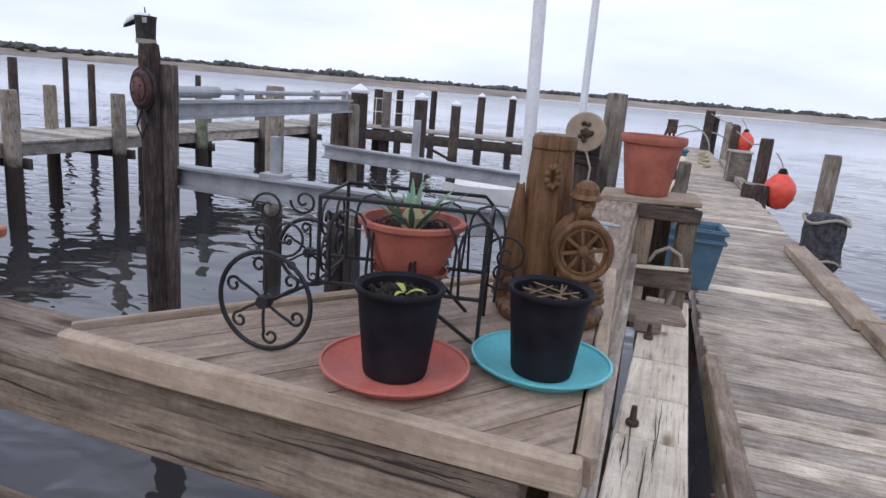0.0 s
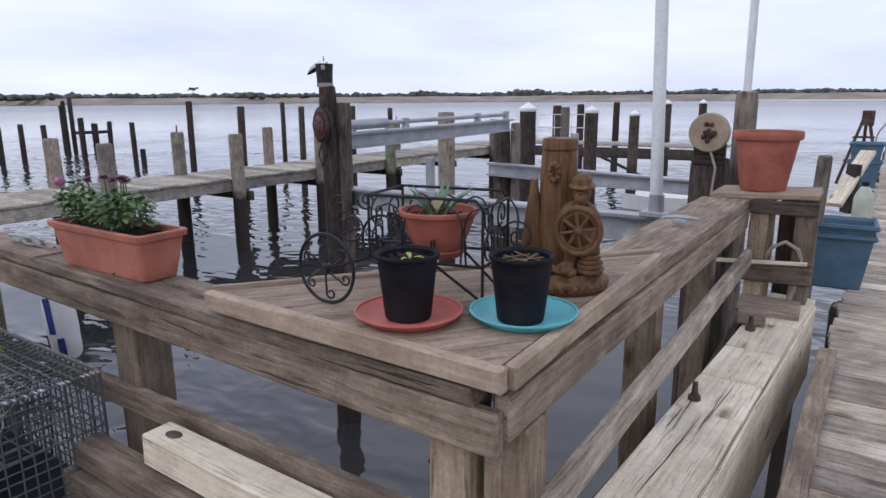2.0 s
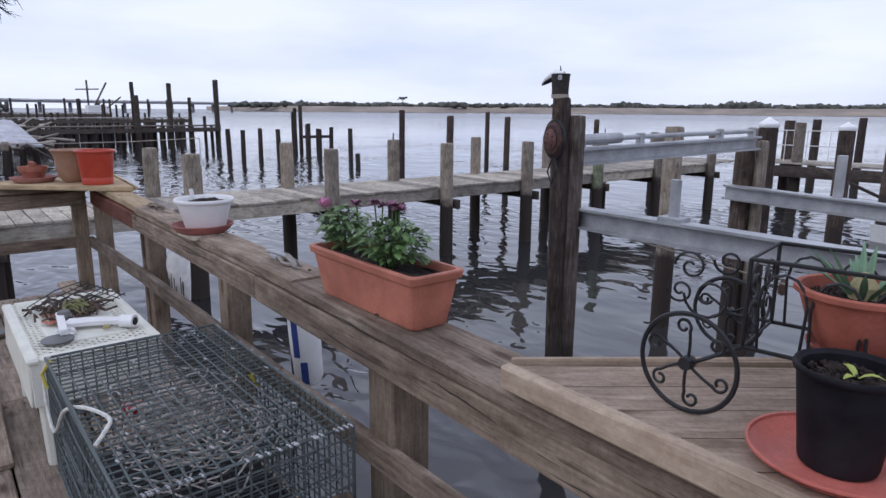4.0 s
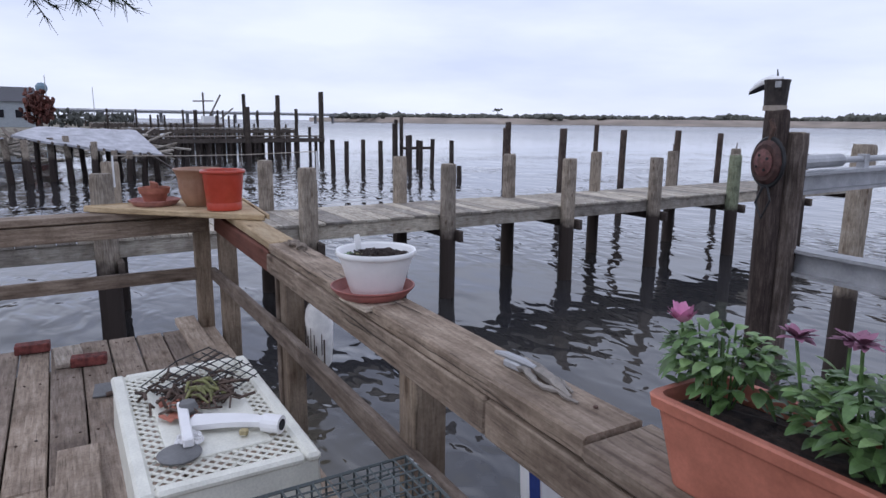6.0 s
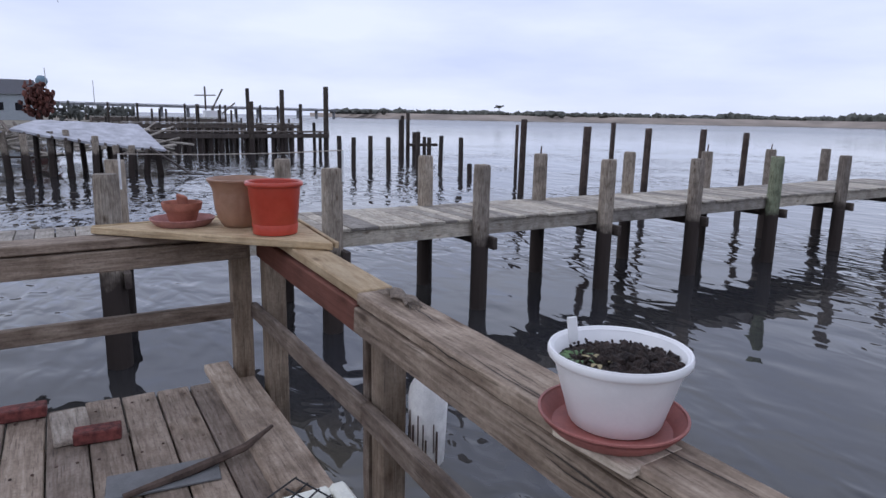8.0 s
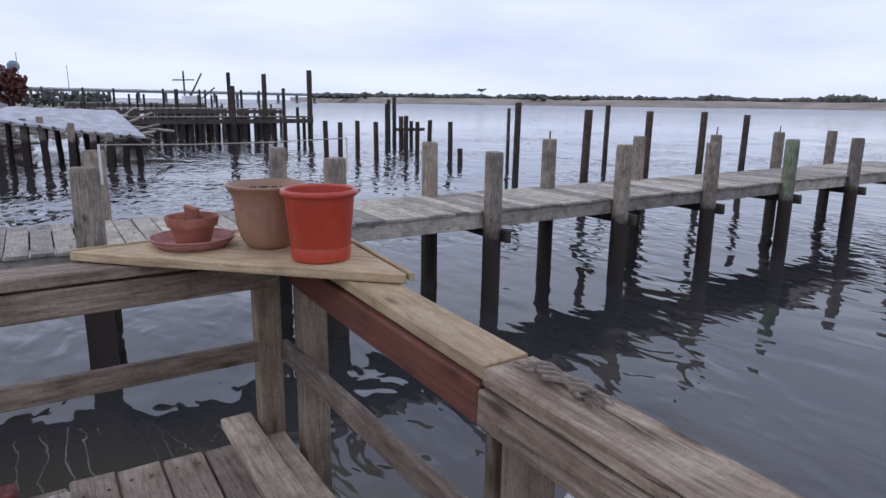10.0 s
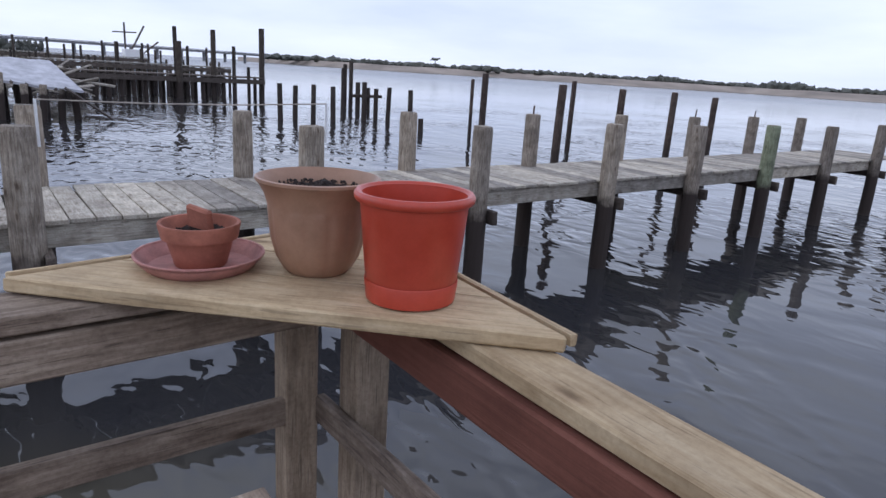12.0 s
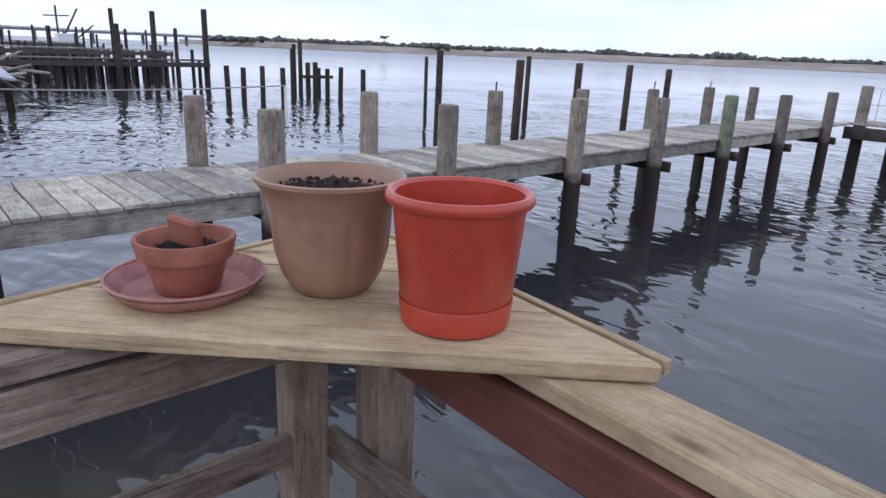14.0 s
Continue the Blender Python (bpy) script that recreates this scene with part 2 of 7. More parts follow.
# the marsh tone is raised: distance haze is put into its colour
M["marsh"] = plain("hazy_marsh_grass", (0.26, 0.215, 0.175), 0.95, vary=0.3, scale=0.02)
M["sand"] = plain("pale_sand", (0.55, 0.52, 0.48), 0.95, vary=0.12, scale=0.05)
M["scrub"] = plain("far_scrub", (0.085, 0.088, 0.075), 0.95, vary=0.4, scale=0.15)
M["red_tree"] = plain("red_brown_foliage", (0.10, 0.03, 0.02), 0.9, vary=0.5, scale=0.8)
M["siding"] = plain("grey_siding", (0.34, 0.37, 0.39), 0.8)
M["roofing"] = plain("dark_shingle", (0.09, 0.09, 0.10), 0.9)
M["tank"] = plain("blue_grey_tank", (0.16, 0.24, 0.30), 0.6)
M["bark"] = plain("pine_bark", (0.09, 0.06, 0.045), 0.95, vary=0.5, scale=12, relief=1.0)
M["needle"] = plain("pine_needle", (0.022, 0.036, 0.018), 0.8, vary=0.4)
M["land"] = plain("shore_ground", (0.19, 0.165, 0.12), 0.95, vary=0.35, scale=0.4)
M["crate"] = plain("pale_green_plastic", (0.45, 0.50, 0.40), 0.5, vary=0.12)
M["plaque"] = plain("tan_plaque_wood", (0.36, 0.28, 0.20), 0.8, vary=0.2)
M["net"] = plain("dark_net", (0.05, 0.048, 0.055), 0.9, vary=0.7, scale=26, relief=1.0)
M["shell"] = plain("bleached_driftwood", (0.25, 0.225, 0.20), 0.85, vary=0.3, scale=20, relief=0.5)
M["peel"] = plain("peeling_white_paint", (0.80, 0.785, 0.75), 0.7, vary=0.15, scale=14)


def water_material():
    m, n, l, p = material("harbour_water")
    geo = n.new("ShaderNodeNewGeometry")
    mp = n.new("ShaderNodeMapping")
    mp.inputs["Rotation"].default_value, mp.inputs["Scale"].default_value = (0, 0, radians(38)), (0.75, 1.35, 1.0)
    l.new(geo.outputs["Position"], mp.inputs["Vector"])
    ripple = noise_node(n, l, mp.outputs[0], 1.7, 1.5, 0.4, 0.5)
    swell = noise_node(n, l, mp.outputs[0], 0.32, 2.0, 0.5, 0.3)
    patch = noise_node(n, l, geo.outputs["Position"], 0.16, 2.0, 0.5)
    calm = ramp_node(n, [(0.40, (0.12, 0.12, 0.12)), (0.60, (1.0, 1.0, 1.0))])
    l.new(patch.outputs["Fac"], calm.inputs["Fac"])
    h = mix_node(n, l, "MULTIPLY", 1.0, ripple.outputs["Fac"], calm.outputs[0])
    h = mix_node(n, l, "ADD", 1.0, h, swell.outputs["Fac"])
    # the chop lies in the sheltered slips; on the open bay it is too fine to see and only blurs what is mirrored
    away = n.new("ShaderNodeVectorMath")
    away.operation = "DISTANCE"
    away.inputs[1].default_value = (-6.0, 6.0, WATER)
    l.new(geo.outputs["Position"], away.inputs[0])
    fade = n.new("ShaderNodeMapRange")
    fade.inputs["From Min"].default_value, fade.inputs["From Max"].default_value = 8.0, 90.0
    fade.inputs["To Min"].default_value, fade.inputs["To Max"].default_value = 0.62, 0.06
    l.new(away.outputs["Value"], fade.inputs["Value"])
    b = bump_node(n, l, h, 0.5, 0.13, p)
    l.new(fade.outputs[0], b.inputs["Strength"])
    blur = n.new("ShaderNodeMapRange")
    blur.inputs["From Min"].default_value, blur.inputs["From Max"].default_value = 25.0, 320.0
    blur.inputs["To Min"].default_value, blur.inputs["To Max"].default_value = 0.02, 0.24
    l.new(away.outputs["Value"], blur.inputs["Value"])
    l.new(blur.outputs[0], p.inputs["Roughness"])
    murk = noise_node(n, l, geo.outputs["Position"], 0.35, 3.0)
    cr = ramp_node(n, [(0.35, (0.027, 0.027, 0.030)), (0.65, (0.040, 0.038, 0.036))])
    l.new(murk.outputs["Fac"], cr.inputs["Fac"])
    # lighter olive-brown water colour round the deck's end, fading outwards
    end_dist = n.new("ShaderNodeVectorMath")
    end_dist.operation = "DISTANCE"
    end_dist.inputs[1].default_value = (-6.7, -0.7, WATER)
    l.new(geo.outputs["Position"], end_dist.inputs[0])
    end_mix = n.new("ShaderNodeMapRange")
    end_mix.inputs["From Min"].default_value, end_mix.inputs["From Max"].default_value = 0.9, 4.2
    end_mix.inputs["To Min"].default_value, end_mix.inputs["To Max"].default_value = 1.0, 0.0
    l.new(end_dist.outputs["Value"], end_mix.inputs["Value"])
    tinted = mix_node(n, l, "MIX", end_mix.outputs[0], cr.outputs[0], (0.088, 0.075, 0.042))
    l.new(tinted, p.inputs["Base Color"])
    p.inputs["IOR"].default_value = 1.5
    return m


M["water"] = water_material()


# ---------------------------------------------------------------- building helpers
def mesh_of(bm, name, mat, smooth=False):
    me = bpy.data.meshes.new(name)
    if smooth:
        for e in bm.edges:
            e.smooth = len(e.link_faces) != 2 or e.calc_face_angle(0.0) < 0.6
    bm.to_mesh(me)
    bm.free()
    if smooth:
        for f in me.polygons:
            f.use_smooth = True
    me.materials.append(mat)
    return me


def part(name, bm, mat, parent, label="", smooth=False, at=None):
    me = bm if isinstance(bm, bpy.types.Mesh) else mesh_of(bm, name, mat, smooth)
    ob = new(name, me)
    ob.parent = parent
    if at is not None:
        ob.matrix_basis = at
    if label:
        ob["label"] = label
    return ob


def thing(name, label, category, at=None, group="", kind=""):
    e = new(name)
    e.empty_display_size = 0.05
    if at is not None:
        e.matrix_basis = at
    return tagged(e, label, category, group, kind)


def add_box(bm, size, m=Matrix(), bevel=0.0):
    r = bmesh.ops.create_cube(bm, size=1.0, matrix=m @ Matrix.Diagonal((*size, 1)))
    if bevel:
        edges = list({e for v in r["verts"] for e in v.link_edges})
        bmesh.ops.bevel(bm, geom=edges, offset=bevel, segments=1, affect="EDGES")


def box(size, m=Matrix(), bevel=0.004):
    bm = bmesh.new()
    add_box(bm, size, m, bevel)
    return bm


def add_lathe(bm, profile, n=32, m=Matrix()):
    """Revolve (radius, height) pairs about z; a radius of 0 closes the form."""
    rings = []
    for r, z in profile:
        if r < 1e-6:
            rings.append([bm.verts.new(m @ Vector((0, 0, z)))])
        else:
            rings.append([bm.verts.new(m @ Vector((r * math.cos(2 * math.pi * i / n), r * math.sin(2 * math.pi * i / n), z))) for i in range(n)])
    for a, b in zip(rings, rings[1:]):
        for i in range(n):
            j = (i + 1) % n
            if len(a) == 1 and len(b) > 1:
                bm.faces.new((a[0], b[j], b[i]))
            elif len(b) == 1 and len(a) > 1:
                bm.faces.new((a[i], a[j], b[0]))
            elif len(a) > 1:
                bm.faces.new((a[i], a[j], b[j], b[i]))


def lathe(profile, n=32, m=Matrix()):
    bm = bmesh.new()
    add_lathe(bm, profile, n, m)
    bmesh.ops.recalc_face_normals(bm, faces=bm.faces)
    return bm


def add_tube(bm, pts, r, n=6, closed=False):
    """A round bar along points; r may be one radius or one for each point."""
    pts = [Vector(p) for p in pts]
    rr = r if isinstance(r, (list, tuple)) else [r] * len(pts)
    rings, k = [], len(pts)
    ref = None
    for i, p in enumerate(pts):
        if closed:
            d = pts[(i + 1) % k] - pts[i - 1]
        else:
            d = pts[min(i + 1, k - 1)] - pts[max(i - 1, 0)]
        d = d.normalized() if d.length > 1e-9 else Vector((0, 0, 1))
        if ref is None:
            ref = Vector((0, 0, 1)) if abs(d.z) < 0.9 else Vector((1, 0, 0))
        u = (ref - d * ref.dot(d))
        u = u.normalized() if u.length > 1e-6 else d.orthogonal().normalized()
        ref = u
        w = d.cross(u)
        rings.append([bm.verts.new(p + rr[i] * (math.cos(2 * math.pi * a / n) * u + math.sin(2 * math.pi * a / n) * w)) for a in range(n)])
    for i in range(k if closed else k - 1):
        a, b = rings[i], rings[(i + 1) % k]
        for s in range(n):
            t = (s + 1) % n
            bm.faces.new((a[s], a[t], b[t], b[s]))
    if not closed:
        bm.faces.new(rings[0][::-1])
        bm.faces.new(rings[-1])


def tube(pts, r, n=6, closed=False):
    bm = bmesh.new()
    add_tube(bm, pts, r, n, closed)
    bmesh.ops.recalc_face_normals(bm, faces=bm.faces)
    return bm


def ring_pts(c, r, n, plane="xz", a0=0.0, a1=360.0):
    out = []
    for i in range(n):
        a = radians(a0 + (a1 - a0) * i / (n if abs(a1 - a0) >= 360 else n - 1))
        u, v = r * math.cos(a), r * math.sin(a)
        out.append({"xz": Vector((u, 0, v)), "xy": Vector((u, v, 0)), "yz": Vector((0, u, v))}[plane] + Vector(c))
    return out


BOARDS = {}


def board_mesh(length, w, h, mat, variant=0):
    """A sawn board along local x, edges worn, ends a little off square; alike boards share one mesh."""
    key = (round(length, 3), round(w, 3), round(h, 3), mat, variant)
    if key not in BOARDS:
        rng = random.Random(str(key))
        bm = bmesh.new()
        b = min(0.006, h * 0.18, w * 0.18)
        add_box(bm, (length, w, h), Matrix(), b)
        if length > 0.5:
            cuts = [e for e in bm.edges if abs(e.verts[0].co.x - e.verts[1].co.x) > length * 0.8]
            bmesh.ops.subdivide_edges(bm, edges=cuts, cuts=3, use_grid_fill=False)
        for v in bm.verts:
            v.co.y += rng.uniform(-1, 1) * 0.0022
            v.co.z += rng.uniform(-1, 1) * 0.0015
            if abs(abs(v.co.x) - length / 2) < 0.02:
                v.co.x += rng.uniform(-1, 1) * 0.003 + v.co.y * rng.uniform(-0.02, 0.02)
        BOARDS[key] = mesh_of(bm, "board", M[mat])
    return BOARDS[key]


def board(name, parent, a, b, w, h, mat, roll=0.0, label="", variant=0):
    a, b = Vector(a), Vector(b)
    d = b - a
    q = d.to_track_quat("X", "Z").to_matrix().to_4x4()
    at = Matrix.Translation((a + b) / 2) @ q @ pose(0, 0, 0, roll, 0, 0)
    return part(name, board_mesh(d.length, w, h, mat, variant), None, parent, label, at=at)


def pile_bm(r, z0, z1, seed=0, lean=(0.0, 0.0), sides=14, taper=0.06):
    rng = random.Random(seed)
    bm = bmesh.new()
    rings = []
    levels = [0, 0.18, 0.4, 0.62, 0.82, 0.95, 0.985, 1.0]
    wob = [rng.uniform(-0.05, 0.05) for _ in range(sides)]
    for t in levels:
        z = z0 + (z1 - z0) * t
        rad = r * (1 + taper * (0.5 - t)) * (0.93 if t == 1.0 else 1)
        rings.append([bm.verts.new((lean[0] * (z - z0) + rad * (1 + wob[i] + rng.uniform(-0.025, 0.025)) * math.cos(2 * math.pi * i / sides),
                                    lean[1] * (z - z0) + rad * (1 + wob[i] + rng.uniform(-0.025, 0.025)) * math.sin(2 * math.pi * i / sides),
                                    z + (rng.uniform(-0.01, 0.01) if t > 0.9 else 0))) for i in range(sides)])
    for a, b in zip(rings, rings[1:]):
        for i in range(sides):
            j = (i + 1) % sides
            bm.faces.new((a[i], a[j], b[j], b[i]))
    bm.faces.new(rings[-1])
    return bm


M["pile_v"] = wood("upright_piling_wood", (0.12, 0.105, 0.092), (0.27, 0.245, 0.215), (0.42, 0.395, 0.36), axis=2, tide=True, spread=0.3)
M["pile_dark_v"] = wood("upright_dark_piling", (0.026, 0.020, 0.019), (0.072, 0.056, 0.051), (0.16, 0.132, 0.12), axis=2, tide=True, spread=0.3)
M["pile_green_v"] = wood("upright_green_piling", (0.105, 0.13, 0.09), (0.21, 0.25, 0.18), (0.31, 0.345, 0.27), axis=2, tide=True, spread=0.15)
M["pile_split_v"] = wood("split_piling_wood", (0.05, 0.040, 0.037), (0.12, 0.10, 0.092), (0.26, 0.235, 0.22), axis=2, tide=True, spread=0.1)
M["far_v"] = wood("upright_far_piling", (0.028, 0.024, 0.022), (0.06, 0.052, 0.047), (0.11, 0.098, 0.09), axis=2, tide=True, spread=0.3)


def piling(x, y, top, r=0.14, mat="pile_v", label="weathered round wooden piling standing in the water", group="", lean=(0, 0), seed=0, base=WATER - 1.0):
    if mat == "far_v":
        ob = new("piling", mesh_of(pile_bm(r, 0, top - base, seed, lean), "piling", M[mat]))
        ob.matrix_basis = pose(x, y, base)
        return tagged(ob, label, "piling", group)
    ob = thing("piling", label, "piling", pose(x, y, base), group)
    part("shaft", pile_bm(r, 0, top - base, seed, lean), M[mat], ob)
    h = top - base
    part("end_grain", lathe([(0, h + 0.006), (r * 0.5, h + 0.009), (r * 0.78, h + 0.004), (r * 0.86, h - 0.012)], 12, pose(lean[0] * h, lean[1] * h, 0)), M["pile"], ob, "weathered end grain")
    return ob


# ---------------------------------------------------------------- water and far distance
def sheet(name, x0, x1, y0, y1, z, mat):
    bm = bmesh.new()
    bm.faces.new([bm.verts.new(p) for p in ((x0, y0, z), (x1, y0, z), (x1, y1, z), (x0, y1, z))])
    ob = new(name, mesh_of(bm, name, M[mat]))
    return tagged(ob, kind="structure")


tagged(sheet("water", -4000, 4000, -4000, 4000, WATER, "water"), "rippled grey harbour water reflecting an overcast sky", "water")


def at_bearing(deg, dist, z=0.0):
    """A place by its bearing, counted from +y towards -x, seen from the middle of the walk."""
    return Vector((-2.0 - dist * math.sin(radians(deg)), 0.1 + dist * math.cos(radians(deg)), z))


def far_shore():
    rng = random.Random(4)
    shore = thing("far_shore", "low brown marsh shore with a dark line of scrub", "shoreline", kind="structure")
    bm = bmesh.new()
    prev = None
    for i in range(61):
        deg = 71 - i * 2.0
        near = 880 + 40 * math.sin(i * 0.7) - 3.2 * max(0, 40 - deg) + 400 * max(0, (deg - 64) / 7)
        low = [bm.verts.new(at_bearing(deg, near, WATER + 0.3)), bm.verts.new(at_bearing(deg, near + 60, WATER + 8.0 + rng.uniform(-0.4, 0.4))), bm.verts.new(at_bearing(deg, near + 500, WATER + 9.0 + rng.uniform(-0.6, 0.6)))]
        if prev:
            for k in range(2):
                bm.faces.new((prev[k], low[k], low[k + 1], prev[k + 1]))
        prev = low
    part("marsh", bm, M["marsh"], shore)
    bm = bmesh.new()
    for i in range(1500):
        deg = rng.uniform(-48, 69)
        dist = 950 + rng.uniform(0, 260)
        dens = noise.noise((deg * 0.35, 2.0, 0.0)) + 0.5 * noise.noise((deg * 1.6, 7.0, 0.0))
        hgt = 4.0 + 7.0 * max(0.0, dens) + rng.uniform(0, 3.5)
        if dens < -0.25 and rng.random() < 0.6:
            hgt *= 0.5
        if abs(deg - 26.5) < 1.6:
            hgt += 5.0
        c = at_bearing(deg, dist, WATER + 8.2 + hgt * 0.25)
        m = Matrix.Translation(c) @ pose(0, 0, 0, rng.uniform(-20, 20), rng.uniform(-20, 20), rng.uniform(0, 360)) @ Matrix.Diagonal((rng.uniform(4, 9), rng.uniform(4, 9), hgt * 0.6, 1))
        r = bmesh.ops.create_icosphere(bm, subdivisions=1, radius=1.0, matrix=m)
        for v in r["verts"]:
            v.co += Vector((rng.uniform(-1.5, 1.5), rng.uniform(-1.5, 1.5), rng.uniform(-1.0, 1.6)))
    tagged(part("scrub", bm, M["scrub"], shore, "dark green scrub and low trees"), kind="stuff")
    bm = bmesh.new()
    prev = None
    for i in range(25):
        deg = 10 - i * 1.5
        near = 640 + 25 * math.sin(i)
        row = [bm.verts.new(at_bearing(deg, near, WATER + 0.2)), bm.verts.new(at_bearing(deg, near + 60, WATER + 1.6))]
        if prev:
            bm.faces.new((prev[0], row[0], row[1], prev[1]))
        prev = row
    part("sand_spit", bm, M["sand"], shore, "pale sand spit")
    # one flat-topped tree stands above the scrub
    top = at_bearing(54.75, 940, 0)
    bm = bmesh.new()
    add_tube(bm, [top + Vector((0, 0, WATER + 3)), top + Vector((1, 0, 13)), top + Vector((0, 0, 17.0))], [0.7, 0.5, 0.3], 5)
    for i in range(26):
        m = Matrix.Translation(top + Vector((rng.uniform(-6, 6), rng.uniform(-6, 6), 17.5 + rng.uniform(-1.2, 1.8)))) @ Matrix.Diagonal((1.8, 1.8, 0.8, 1))
        bmesh.ops.create_icosphere(bm, subdivisions=1, radius=1.0, matrix=m)
    part("flat_topped_tree", bm, M["scrub"], shore, "flat-topped tree standing above the scrub")


far_shore()


def bridge():
    br = thing("bridge", "long low grey concrete bridge across the bay", "bridge")
    a, b = at_bearing(96, 540), at_bearing(69, 700)
    d = (b - a).normalized()
    side = Vector((-d.y, d.x, 0))
    length = (b - a).length
    bm = bmesh.new()
    q = d.to_track_quat("X", "Z").to_matrix().to_4x4()
    add_box(bm, (length, 9, 1.9), Matrix.Translation((a + b) / 2 + Vector((0, 0, 6.2))) @ q)
    part("road_deck", bm, M["concrete"], br)
    bm = bmesh.new()
    add_box(bm, (length, 0.4, 0.5), Matrix.Translation((a + b) / 2 - side * 4.6 + Vector((0, 0, 7.6))) @ q)
    part("parapet", bm, M["concrete"], br)
    k = int(length / 22)
    pier = mesh_of(box((2.0, 2.0, 9.2), bevel=0.05), "bridge_pier", M["concrete"])
    for i in range(k + 1):
        p = a + d * (length * i / k)
        part("bridge_pier", pier, None, br, at=Matrix.Translation((p.x, p.y, 1.35)) @ q)


bridge()


# ---------------------------------------------------------------- land on the left
def land():
    bm = bmesh.new()
    edge = [(60, -4.2), (-30, -4.2), (-70, -5.5), (-110, -4.0), (-150, 6.0), (-260, 22.0), (-420, 30.0)]
    prev = None
    for x, y in edge:
        row = [bm.verts.new((x, y, WATER - 0.3)), bm.verts.new((x, y - 0.4, -0.6)), bm.verts.new((x, y - 30, -0.2)), bm.verts.new((x, y - 400, 1.5))]
        if prev:
            for k in range(3):
                bm.faces.new((prev[k], prev[k + 1], row[k + 1], row[k]))
        prev = row
    bmesh.ops.recalc_face_normals(bm, faces=bm.faces)
    tagged(new("ground", mesh_of(bm, "ground", M["land"])), "sandy shore ground with a bulkhead edge", "ground", kind="structure")


land()


def tree_crown(rng, c, size, n, leaf, bm):
    for i in range(n):
        while True:
            v = Vector((rng.uniform(-1, 1), rng.uniform(-1, 1), rng.uniform(-1, 1)))
            if v.length < 1:
                break
        v = Vector((v.x * size[0], v.y * size[1], v.z * size[2])) * (0.6 + 0.5 * noise.noise(v * 3.0 + Vector(c)) + 0.2)
        m = Matrix.Translation(Vector(c) + v) @ pose(0, 0, 0, rng.uniform(0, 360), rng.uniform(0, 360), 0) @ Matrix.Diagonal((leaf, leaf * rng.uniform(0.5, 1), leaf * 0.35, 1))
        bmesh.ops.create_icosphere(bm, subdivisions=1, radius=1.0, matrix=m)


def left_bank():
    rng = random.Random(9)
    # house, red tree, water tower, poles
    h = thing("house", "grey sided house with a dark roof on the shore", "house", pose(-150, -9.5, -0.6, 0, 0, 12))
    part("wall", box((9, 12, 5.0), pose(0, 0, 2.3)), M["siding"], h)
    bm = bmesh.new()
    pts = [(-5, -6.6, 4.8), (5, -6.6, 4.8), (0, -6.6, 7.6), (-5, 6.6, 4.8), (5, 6.6, 4.8), (0, 6.6, 7.6)]
    v = [bm.verts.new(p) for p in pts]
    for f in ((0, 1, 2), (5, 4, 3), (0, 2, 5, 3), (1, 4, 5, 2), (0, 3, 4, 1)):
        bm.faces.new([v[i] for i in f])
    part("roof", bm, M["roofing"], h)
    for y in (-3, 0, 3):
        part("window", box((0.12, 1.2, 1.4), pose(4.53, y, 2.6)), M["black"], h)
    t = thing("tree", "red-brown leaved tree beside the shore house", "tree", pose(-108, -1.8, -0.8))
    part("trunk", tube([(0, 0, 0), (0.2, 0, 2), (0, 0.1, 4)], [0.4, 0.3, 0.15], 8), M["bark"], t)
    bm = bmesh.new()
    tree_crown(rng, (0, 0, 3.6), (2.7, 2.5, 2.9), 170, 0.5, bm)
    part("crown", bm, M["red_tree"], t)
    w = thing("water_tower", "blue-grey water tower on a stalk", "water tower", pose(-330, -4, -2.5) @ Matrix.Diagonal((0.72, 0.72, 0.95, 1)))
    part("stalk", lathe([(1.6, 0), (0.8, 4), (0.7, 12), (1.3, 15)], 16), M["tank"], w, smooth=True)
    part("tank", lathe([(0, 13.9), (2.0, 14.6), (3.2, 16.2), (3.1, 17.6), (1.8, 18.9), (0, 19.2)], 24), M["tank"], w, smooth=True)
    for x, y, z in ((-200, -1.5, 13), (-240, 11, 12)):
        p = new("utility_pole", mesh_of(tube([(0, 0, 0), (0, 0, z)], [0.17, 0.1], 6), "utility_pole", M["alu"]))
        p.matrix_basis = pose(x, y, -1)
        tagged(p, "thin tall grey pole on the far shore", "pole")
    for i in range(5):
        c = (-150 - 22 * i, 3 + 4.4 * i + rng.uniform(-2, 2), -0.5)
        b = thing("shrub", "bare grey-brown shore shrubs", "shrub", pose(*c), group="shore shrubs")
        bm = bmesh.new()
        tree_crown(rng, (0, 0, 1.6), (7, 4, 2.2), 70, 0.7, bm)
        part("crown", bm, M["scrub"], b)
        part("stem", tube([(0, 0, -0.4), (0.2, 0, 1.8)], [0.3, 0.1], 6), M["bark"], b)


left_bank()


